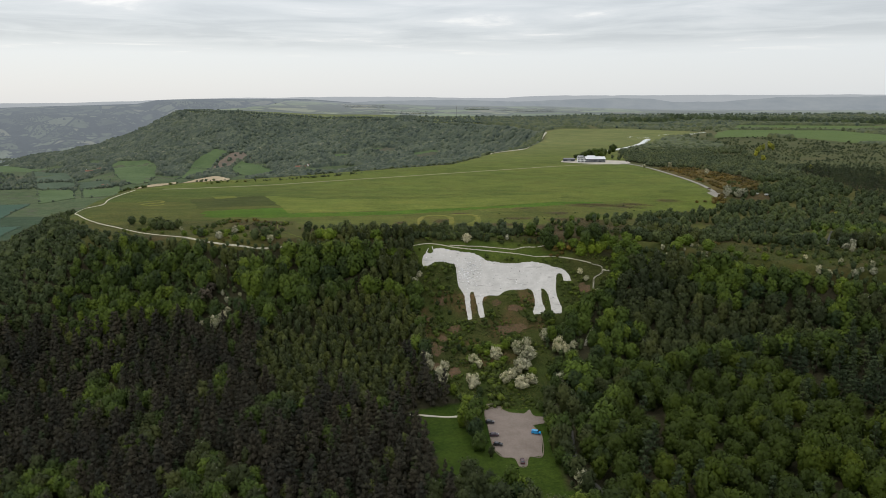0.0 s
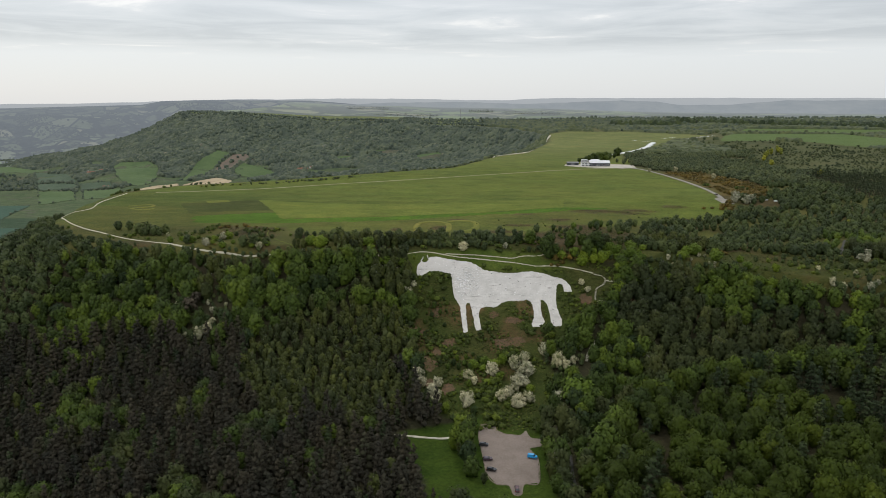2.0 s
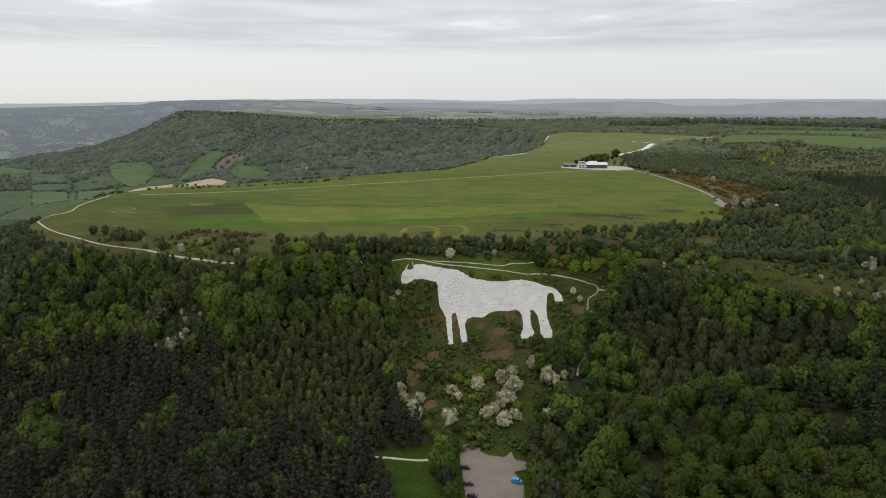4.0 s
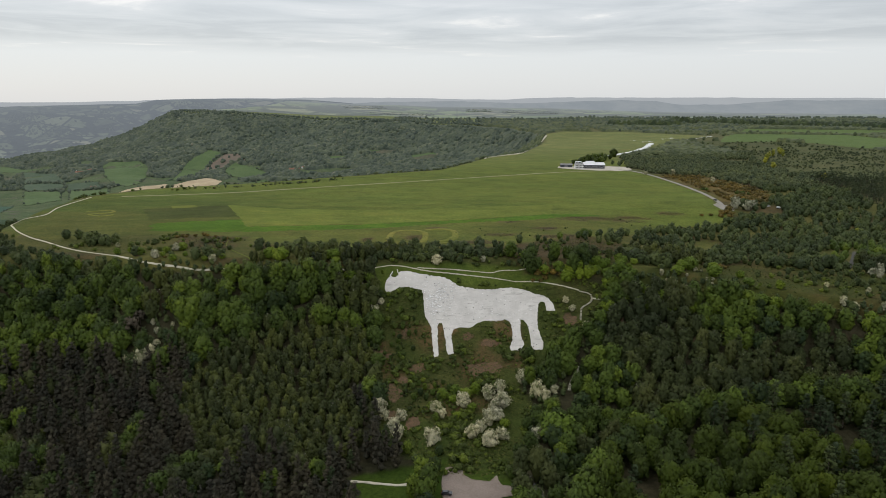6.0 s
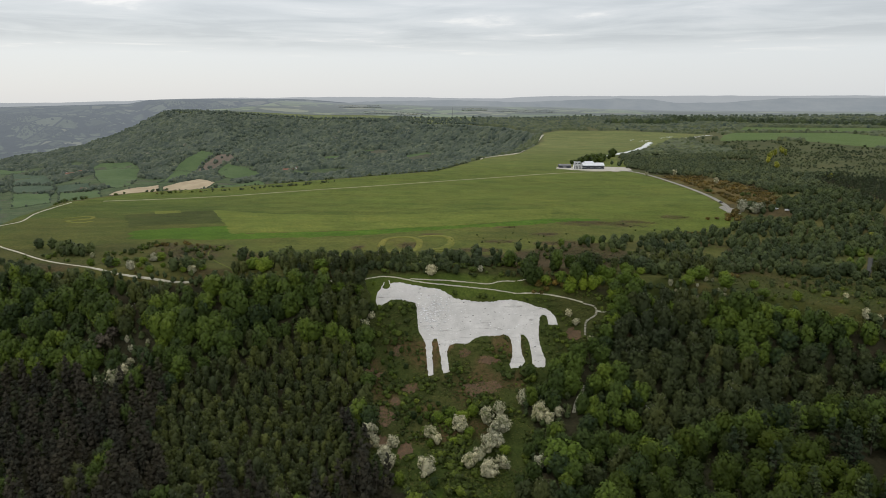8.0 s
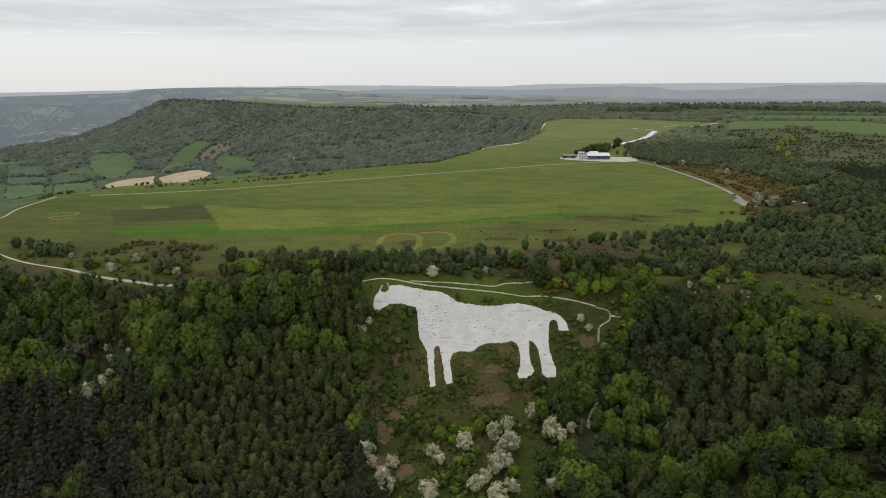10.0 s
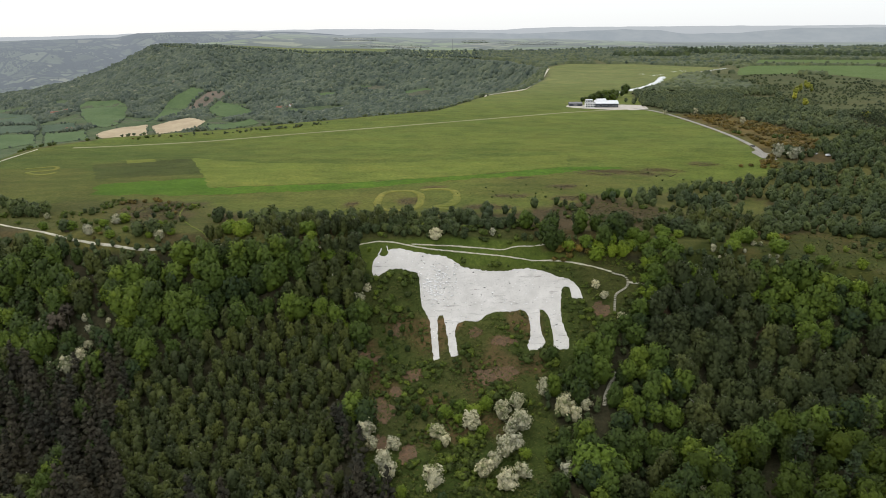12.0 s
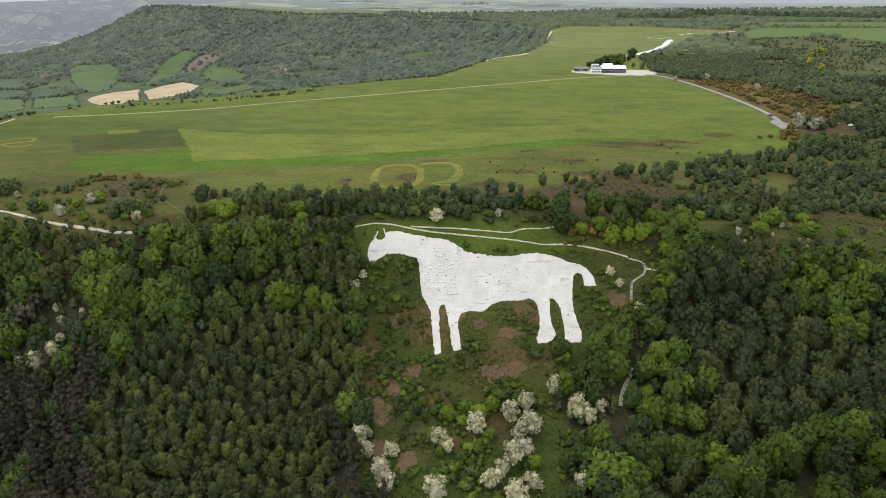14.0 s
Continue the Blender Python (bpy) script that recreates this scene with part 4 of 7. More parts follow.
def car(name, label, colour, m, van=False):
    b = thing(name, label, "van" if van else "car", m)
    side = [(-2.1, 0.35), (2.05, 0.35), (2.15, 0.75), (1.95, 0.98), (1.0, 1.08), (-1.95, 1.08), (-2.15, 0.8)]
    cabin = [(-1.95, 1.08), (1.0, 1.08), (0.35, 1.52), (-1.55, 1.52)]
    if van:
        side = [(-2.2, 0.35), (2.1, 0.35), (2.2, 0.8), (2.0, 1.05), (1.25, 1.15), (0.75, 1.8), (-2.1, 1.85), (-2.25, 0.9)]
        cabin = [(0.55, 1.15), (1.25, 1.15), (0.82, 1.72), (0.55, 1.72)]

    def extrude(name_, prof, half, mat, tuck=0.0):
        bm = bmesh.new()
        low_z = min(z for _, z in prof)
        high = max(z for _, z in prof)
        a = [bm.verts.new((x, half - tuck * (z - low_z) / (high - low_z), z)) for x, z in prof]
        c_ = [bm.verts.new((x, -half + tuck * (z - low_z) / (high - low_z), z)) for x, z in prof]
        n = len(prof)
        for k in range(n):
            bm.faces.new((a[k], a[(k + 1) % n], c_[(k + 1) % n], c_[k]))
        bm.faces.new(a[::-1])
        bm.faces.new(c_)
        bmesh.ops.recalc_face_normals(bm, faces=bm.faces)
        bmesh.ops.bevel(bm, geom=bm.edges[:], offset=0.06, segments=2, affect="EDGES")
        return part(name_, bm, mat, b)
    p = paint(name + "_paint", colour)
    extrude("body", side, 0.88, p, 0.1 if van else 0.03)
    if van:
        extrude("windscreen", [(1.0, 1.2), (1.27, 1.17), (0.8, 1.78), (0.6, 1.74)], 0.78, GLASS, 0.05)
        for s_ in (-1, 1):
            boxed("side_window", b, GLASS, 0.35, 0.95, s_ * 0.85 - 0.03, s_ * 0.85 + 0.03, 1.2, 1.6)
    else:
        extrude("glasshouse", cabin, 0.80, GLASS, 0.16)
        boxed("roof", b, p, -1.5, 0.3, -0.64, 0.64, 1.50, 1.56)
    for x in (-1.3, 1.35):
        for s_ in (-1, 1):
            wheel(b, x, s_ * 0.8, 0.33, 0.22)
    for s_ in (-1, 1):
        boxed("headlight", b, LIGHT, 2.02, 2.16, s_ * 0.62 - 0.16, s_ * 0.62 + 0.16, 0.68, 0.84)
        boxed("tail_light", b, RED_LAMP, -2.2, -2.08, s_ * 0.7 - 0.1, s_ * 0.7 + 0.1, 0.72, 0.95)
        boxed("mirror", b, p, 0.72, 0.88, s_ * 0.98 - 0.1, s_ * 0.98 + 0.1, 1.05, 1.2)
    return b


def parked(x, y, turn):
    return Matrix.Translation((x, y, ground_at(x, y) + 0.2)) @ Matrix.Rotation(radians(turn), 4, "Z")


car("blue_van", "bright blue small van parked at the gravel's edge", (0.015, 0.30, 0.62), parked(40.5, 281.5, -12), True)
car("maroon_car", "dark maroon car parked at the car park's tip", (0.055, 0.012, 0.018), parked(31.5, 257.5, 88))
car("grey_car", "dark grey car parked under the trees' edge", (0.03, 0.032, 0.036), parked(19.6, 291, -6))
car("purple_car", "dark purple car parked at the gravel's edge", (0.06, 0.03, 0.045), parked(20.8, 279.5, 4))
car("black_car", "black car parked half under a tree", (0.012, 0.012, 0.013), parked(22.0, 271.5, -8))
car("dark_car", "dark car standing on the lane beside the airfield", (0.02, 0.022, 0.03), parked(266, 676, 100))
car("white_van", "white van parked among the bushes by the lane", (0.72, 0.73, 0.74), parked(308, 640, 25), True)
car("white_car", "white car parked among the bushes by the lane", (0.70, 0.70, 0.70), parked(301, 646, 10))

bench = thing("bench", "dark wooden bench beside the rim path", "bench", Matrix.Translation((-168, 444, ground_at(-168, 444) + 0.05)) @ Matrix.Rotation(0.3, 4, "Z"))
DARK_WOOD = mottled("dark_stained_wood", (0.03, 0.022, 0.016), (0.07, 0.05, 0.035), 2, 0.8)
boxed("seat", bench, DARK_WOOD, -1.0, 1.0, -0.25, 0.25, 0.42, 0.48)
boxed("backrest", bench, DARK_WOOD, -1.0, 1.0, 0.22, 0.28, 0.55, 0.95)
for x in (-0.85, 0.85):
    boxed("leg", bench, DARK_WOOD, x - 0.05, x + 0.05, -0.2, 0.26, -0.3, 0.42)


# ---- trees ----
OCTA = np.array([(1, 0, 0), (-1, 0, 0), (0, 1, 0), (0, -1, 0), (0, 0, 1), (0, 0, -1)], float)
OCTA_TRI = np.array([(0, 2, 4), (2, 1, 4), (1, 3, 4), (3, 0, 4), (2, 0, 5), (1, 2, 5), (3, 1, 5), (0, 3, 5)])
_mid = {}
_v, _f = [tuple(p) for p in OCTA], []


def _between(a, b):
    key = (min(a, b), max(a, b))
    if key not in _mid:
        m = (np.array(_v[a]) + np.array(_v[b])) / 2
        _v.append(tuple(m / np.linalg.norm(m)))
        _mid[key] = len(_v) - 1
    return _mid[key]


for a, b, c in OCTA_TRI:
    ab, bc, ca = _between(a, b), _between(b, c), _between(c, a)
    _f += [(a, ab, ca), (ab, b, bc), (ca, bc, c), (ab, bc, ca)]
BALL, BALL_TRI = np.array(_v), np.array(_f)
# kind: total height, crown radius, foot of the crown, number of lobes, clumps a lobe, clump size
KINDS = {
    "broadleaf": (11.0, 4.4, 0.3, 18, 20, 0.45),
    "beech": (15.0, 5.6, 1.5, 22, 20, 0.52),
    "birch": (10.5, 2.7, 0.3, 13, 18, 0.36),
    "downy": (11.5, 3.5, 0.3, 15, 20, 0.38),
    "larch": (14.0, 3.5, 1.0, 14, 12, 0.42),
    "pine": (14.0, 3.6, 1.0, 15, 22, 0.50),
    "hawthorn": (6.4, 3.0, 0.2, 15, 26, 0.34),
    "shrub": (2.6, 1.9, 0.0, 7, 10, 0.34),
    "gorse": (1.8, 1.6, 0.1, 7, 10, 0.36),
    "scrub": (6.8, 3.0, 0.0, 11, 13, 0.42),
    "heather": (0.7, 1.3, 0.05, 3, 3, 0.5),
    "tuft": (1.0, 1.25, 0.0, 3, 3, 0.5),
    "lush": (7.2, 4.5, 0.0, 20, 24, 0.46),
    "bare": (11.0, 4.2, 2.0, 12, 16, 0.45),
    "far": (11.0, 5.2, 0.0, 2, 1, 0.9),
    "yellow": (10.0, 3.6, 1.0, 9, 12, 0.65),
}


def unit(v):
    return v / (np.linalg.norm(v, axis=-1, keepdims=True) + 1e-9)


def crown_arrays(kind, seed, lobes=None, clumps=None, scale_clump=1.0):
    """Points and triangles of one crown: leaf clumps over uneven lobes."""
    h, r, foot_, nl, nc_, size = KINDS[kind]
    if kind in ("tuft", "heather"):
        # a clump of blades and fronds
        g = np.random.RandomState(seed)
        a, q = g.uniform(0, 2 * math.pi, 10), np.sqrt(g.rand(10)) * r
        out_ = np.stack([np.cos(a), np.sin(a), np.zeros(10)], 1)
        b0 = out_ * q[:, None]
        w = np.stack([-np.sin(a + 0.6), np.cos(a + 0.6), np.zeros(10)], 1) * (0.30 * r * g.uniform(0.6, 1.3, (10, 1)))
        tip = b0 + out_ * (r * g.uniform(-0.9, -0.5, (10, 1))) + (0, 0, 1) * (h * g.uniform(0.3, 0.75, (10, 1)))
        return np.stack([b0 - w, b0 + w, tip], 1).reshape(-1, 3), np.arange(30).reshape(-1, 3), np.repeat(unit(out_ * 0.5 + (0, 0, 1)), 3, 0)
    if kind == "far":
        # one uneven dome
        g = np.random.RandomState(seed)
        ball = BALL * (r, r, 0.60 * h) * (1 + 0.42 * (g.rand(len(BALL), 1) - 0.5)) + (0, 0, 0.36 * h)
        return ball, BALL_TRI[BALL[BALL_TRI].mean(1)[:, 2] > -0.5], unit(BALL * 0.8 + (0, 0, 0.45))
    nl, nc_ = lobes or nl, nc_ if clumps is None else clumps
    size *= scale_clump
    g = np.random.RandomState(seed)
    centres, radii = [], []
    mid, half = (h + foot_) / 2, (h - foot_) / 2
    wx, wy = g.uniform(0.85, 1.15, 2)
    if kind in ("scrub", "shrub", "lush", "gorse", "hawthorn"):
        mid, half = 0.40 * h, 0.58 * h
    if kind in ("broadleaf", "birch", "downy", "beech"):
        mid, half = 0.45 * h, 0.55 * h
    if kind == "hawthorn":
        wx, wy = g.uniform(0.7, 1.2, 2)
    for k in range(nl):
        if kind in ("larch", "pine"):
            f = (k + 0.5) / nl
            z = foot_ + (h - foot_) * f * 0.95
            w = r * (1 - f) ** 0.8 * 0.6
            a = k * 2.4 + g.rand()
            rad = r * (0.60 - 0.34 * f)
            centres.append((w * math.cos(a), w * math.sin(a), z))
            radii.append((rad, rad, rad * (0.95 if kind == "larch" else 0.55)))
        else:
            if k == 0:
                c_ = np.array((0, 0, 0.4))
            else:
                # lobes over the dome and round its skirts, each a bough of its own
                zz = 0.98 - 1.55 * (k - 0.5) / nl
                a = k * 2.4 + 0.7 * g.rand()
                s_ = math.sqrt(max(0, 1 - zz * zz))
                c_ = np.array((s_ * math.cos(a), s_ * math.sin(a), zz)) * (g.uniform(0.36, 0.80) if kind == "hawthorn" else g.uniform(0.46, 0.66)) if nl > 6 else np.array((s_ * math.cos(a), s_ * math.sin(a), zz)) * g.uniform(0.38, 0.60)
            rad = r * (g.uniform(0.30, 0.43) if nl > 6 else g.uniform(0.44, 0.62))
            centres.append((c_[0] * r * wx, c_[1] * r * wy, mid + c_[2] * half * (1.3 if c_[2] < 0 else 1.0)))
            radii.append((rad, rad, rad * min(half / r, 1.5) * 0.85))
    V, F, N = [], [], []
    n = 0
    if kind not in ("larch", "pine", "far", "bare"):
        # the dense heart of the crown, uneven, down to its foot
        ball, tri_ = (BALL, BALL_TRI) if nl > 3 else (OCTA, OCTA_TRI)
        heart = ball * (0.64 * r * wx, 0.64 * r * wy, 0.80 * half) * (1 + 0.45 * (g.rand(len(ball), 1) - 0.5)) + (0, 0, mid - 0.16 * half)
        V.append(heart)
        N.append(unit(ball + (0, 0, 0.3)))
        F.append(tri_)
        n = len(ball)
    for c_, rad in zip(np.array(centres), np.array(radii)):
        core = OCTA * rad * (0.76 if kind == "larch" else 0.62 if kind == "pine" else 0.80) * (1 + 0.35 * (g.rand(6, 1) - 0.5)) + c_
        V.append(core)
        N.append(unit(OCTA + (0, 0, 0.25)))
        F.append(OCTA_TRI + n)
        n += 6
        if nc_:
            d = g.normal(size=(nc_, 3)) + 0.9 * np.append(c_[:2] / r, 0.75)
            d /= np.linalg.norm(d, axis=1)[:, None]
            p = c_ + d * rad * (g.uniform(0.72, 1.04, (nc_, 1)) if kind == "larch" else g.uniform(0.80, 1.16, (nc_, 1)))
            nrm = d + 0.55 * g.normal(size=(nc_, 3))
            nrm[:, 2] += 0.5 if kind in ("larch", "pine") else 0.4
            nrm /= np.linalg.norm(nrm, axis=1)[:, None]
            t1 = np.cross(nrm, g.normal(size=(nc_, 3)))
            t1 /= np.linalg.norm(t1, axis=1)[:, None]
            t2 = np.cross(nrm, t1)
            s_ = size * g.uniform(0.6, 1.35, (nc_, 1))
            tri = np.stack([p + t1 * s_, p - 0.5 * t1 * s_ + 0.85 * t2 * s_ * g.uniform(0.6, 1.1, (nc_, 1)), p - 0.5 * t1 * s_ - 0.85 * t2 * s_], 1)
            V.append(tri.reshape(-1, 3))
            N.append(np.repeat(unit(0.75 * d + 0.35 * nrm + (0, 0, 0.2)), 3, 0))
            F.append(np.arange(nc_ * 3).reshape(-1, 3) + n)
            n += nc_ * 3
    v = np.vstack(V)
    v[:, 2] = np.maximum(v[:, 2], 0.05)
    return v, np.vstack(F), np.vstack(N)


def trunk_arrays(kind, seed, simple=False):
    """A tapered trunk that runs into the ground, with limbs."""
    h, r, foot_, *_ = KINDS[kind]
    g = np.random.RandomState(seed + 100)
    V, F, N = [], [], []

    def tube(a, b, ra, rb, sides):
        n = sum(len(v) for v in V)
        d = (b - a) / np.linalg.norm(b - a)
        u = np.cross(d, (0.3, 1, 0.2))
        u /= np.linalg.norm(u)
        w = np.cross(d, u)
        ang = 2 * math.pi * np.arange(sides) / sides
        ring_ = np.cos(ang)[:, None] * u + np.sin(ang)[:, None] * w
        V.append(np.vstack([a + ring_ * ra, b + ring_ * rb]))
        N.append(np.vstack([ring_, ring_]))
        k = np.arange(sides)
        j = (k + 1) % sides
        F.append(np.vstack([np.stack([k, j, j + sides], 1), np.stack([k, j + sides, k + sides], 1)]) + n)

    base = 0.018 * h + 0.03
    lean = np.array((g.uniform(-0.25, 0.25), g.uniform(-0.25, 0.25), 0))
    p0, p1, p2 = np.array((0, 0, -1.2)), lean * 0.4 + (0, 0, h * 0.4), lean + (0, 0, h * 0.82)
    tube(p0, p1, base * 1.3, base * 0.75, 4 if simple else 6)
    if not simple:
        tube(p1, p2, base * 0.75, base * 0.2, 5)
        for k in range(4):
            a = k * 1.7 + g.rand()
            s_ = p1 * (1 - 0.16 * k) + p2 * 0.16 * k
            e = s_ + np.array((math.cos(a), math.sin(a), 0.9)) * r * 0.62
            tube(s_, e, base * 0.4, base * 0.12, 4)
    return np.vstack(V), np.vstack(F), np.vstack(N)


def soft_normals(me, n):
    """Leaves shade with the round of the crown that they belong to."""
    me.attributes.new("custom_normal", "FLOAT_VECTOR", "POINT").data.foreach_set("vector", np.asarray(n, np.float32).ravel())
    return me


PROTO = {}


def prototypes(kind, level):
    """A handful of shapes of one kind: 0 for the nearest, 2 for the farthest."""
    if (kind, level) not in PROTO:
        out = []
        for s_ in range(6 if level < 2 else 4):
            if level == 0:
                out.append((crown_arrays(kind, s_ * 7 + 1), trunk_arrays(kind, s_)))
            elif level == 1:
                out.append((crown_arrays(kind, s_ * 7 + 1, 4 if kind == "shrub" else 6, 9, 1.12), trunk_arrays(kind, s_, True)))
            else:
                out.append((crown_arrays(kind, s_ * 7 + 1, 2, 1, 1.6) if kind in ("far", "pine") else crown_arrays(kind, s_ * 7 + 1, 3, 4, 1.4), None))
        PROTO[kind, level] = out
    return PROTO[kind, level]


def wood(name, kind, level, places, label, category="trees", leaf=None, wide=1.0, land=height):
    """Many trees of one kind, past counting, in one mesh."""
    if not len(places):
        return None
    g = np.random.RandomState(len(places) + level)
    pr = prototypes(kind, level)
    V, F, T, M, N = [], [], [], [], []
    n = 0
    pick = g.randint(0, len(pr), len(places))
    xs, ys = np.array([p[0] for p in places]), np.array([p[1] for p in places])
    zs = land(xs, ys)
    size = np.array([p[2] for p in places])
    for j, (crown_, tr) in enumerate(pr):
        k = np.where(pick == j)[0]
        if not len(k):
            continue
        a = g.uniform(0, 2 * math.pi, len(k))
        tint = g.rand(len(k))
        sx = size[k] * wide * g.uniform(0.88, 1.12, len(k))
        sz = size[k] * g.uniform(0.85, 1.18, len(k))
        for (v, f, nn), mat in ((crown_, 0), (tr, 1)) if tr is not None else ((crown_, 0),):
            x = (v[None, :, 0] * np.cos(a)[:, None] - v[None, :, 1] * np.sin(a)[:, None]) * sx[:, None] + xs[k][:, None]
            y = (v[None, :, 0] * np.sin(a)[:, None] + v[None, :, 1] * np.cos(a)[:, None]) * sx[:, None] + ys[k][:, None]
            z = v[None, :, 2] * sz[:, None] + zs[k][:, None]
            V.append(np.stack([x, y, z], -1).reshape(-1, 3))
            N.append(np.stack([nn[None, :, 0] * np.cos(a)[:, None] - nn[None, :, 1] * np.sin(a)[:, None], nn[None, :, 0] * np.sin(a)[:, None] + nn[None, :, 1] * np.cos(a)[:, None], np.repeat(nn[None, :, 2], len(k), 0)], -1).reshape(-1, 3))
            F.append((f[None] + len(v) * np.arange(len(k))[:, None, None]).reshape(-1, 3) + n)
            T.append(np.repeat(tint, len(v)))
            M.append(np.full(len(k) * len(f), mat, np.int32))
            n += len(v) * len(k)
    me = sheet(name, np.vstack(V), np.vstack(F), [leaf or LEAF[kind], PALE_BARK if kind in ("birch", "downy") else BARK], True)
    me.polygons.foreach_set("material_index", np.concatenate(M))
    soft_normals(me, np.vstack(N))
    me.attributes.new("tint", "FLOAT", "POINT").data.foreach_set("value", np.concatenate(T).astype(np.float32))
    return tagged(new(name, me), label, category, kind="stuff")


def single_trees(name, kind, places, label, category, group):
    """Trees that can be told apart: a trunk and a crown each."""
    g = random.Random(len(places))
    firsts = []
    for (cv, cf, cn), (tv, tf, tn) in prototypes(kind, 0):
        firsts.append((soft_normals(sheet("crown", cv, cf, [LEAF[kind]], True), cn), soft_normals(sheet("trunk", tv, tf, [PALE_BARK if kind in ("birch", "downy") else BARK], True), tn)))
    zs = height(np.array([p[0] for p in places]), np.array([p[1] for p in places]))
    for (x, y, s_), z in zip(places, zs):
        crown_me, trunk_me = g.choice(firsts)
        t = tagged(new(name), label, category, group)
        t.matrix_basis = Matrix.Translation((x, y, z)) @ Matrix.Rotation(g.uniform(0, 6.28), 4, "Z") @ Matrix.Diagonal((s_ * g.uniform(0.88, 1.12), s_ * g.uniform(0.88, 1.12), s_ * g.uniform(0.85, 1.18), 1))
        for nm, me in (("trunk", trunk_me), ("crown", crown_me)):
            ob = new(nm, me)
            ob.parent = t


def canopy(name, keep, x, y, tall, leaf, seed, label, pitch=12.0):
    """A closed wood seen from far off: one surface of many domed crowns over the land, down to the ground at its edges."""
    r = np.random.RandomState(seed)
    jx, jy, js = r.uniform(0.1, 0.9, (64, 64)), r.uniform(0.1, 0.9, (64, 64)), r.uniform(0.45, 1.0, (64, 64))
    ci, cj = np.floor(x / pitch).astype(int), np.floor(y / pitch).astype(int)
    top, tint = np.full(x.shape, -1.0), np.zeros(x.shape)
    for a in (-1, 0, 1):
        for b in (-1, 0, 1):
            i, j = ci + a, cj + b
            q = np.hypot(x - (i + jx[i % 64, j % 64]) * pitch, y - (j + jy[i % 64, j % 64]) * pitch) / (0.68 * pitch)
            dome = js[i % 64, j % 64] * np.sqrt(np.clip(1 - q * q, 0, 1))
            tint = np.where(dome > top, jx[i % 64, j % 64] * 1.25 - 0.12, tint)
            top = np.maximum(top, dome)
    z = height(x, y) + np.where(keep, tall * (0.1 + 0.9 * top) + r.uniform(-0.35, 0.35, x.shape), -1.5)
    nx, ny = x.shape
    i = np.arange(nx * ny).reshape(nx, ny)
    f = np.stack([i[:-1, :-1], i[:-1, 1:], i[1:, 1:], i[1:, :-1]], -1).reshape(-1, 4)
    f = f[keep.ravel()[f].any(1)]
    used, f = np.unique(f, return_inverse=True)
    me = sheet(name, np.stack([x, y, z], -1).reshape(-1, 3)[used], f.reshape(-1, 4), [leaf], True)
    me.attributes.new("tint", "FLOAT", "POINT").data.foreach_set("value", np.clip(tint.ravel()[used], 0, 0.99).astype(np.float32))
    return tagged(new(name, me), label, "trees", kind="stuff")


def scatter(x0, x1, y0, y1, cell, seed, jitter=0.5):
    """Staggered, shaken grid of plan points."""
    g = np.random.RandomState(seed)
    ux, uy = np.meshgrid(np.arange(x0, x1, cell), np.arange(y0, y1, cell * 0.9))
    ux = ux + (np.arange(ux.shape[0]) % 2)[:, None] * cell / 2
    ux = ux + g.uniform(-jitter, jitter, ux.shape) * cell
    uy = uy + g.uniform(-jitter, jitter, uy.shape) * cell
    return ux.ravel(), uy.ravel()


RIDES = ([(54, 299), (57, 289), (55.5, 271), (55, 257), (57, 246), (62, 232)], [(87, 379), (83.4, 372), (79.2, 362), (77, 352), (72, 336), (60, 318), (54, 300)])
plant = {k: [] for k in KINDS}
low_plant = {k: [] for k in KINDS}


def in_view(x, y, extra=40):
    return np.abs(x - 8) < 0.70 * (y + 10) + extra


def put(bag, kind, x, y, size):
    bag[kind].extend(zip(x.tolist(), y.tolist(), size.tolist()))


g = np.random.RandomState(12)
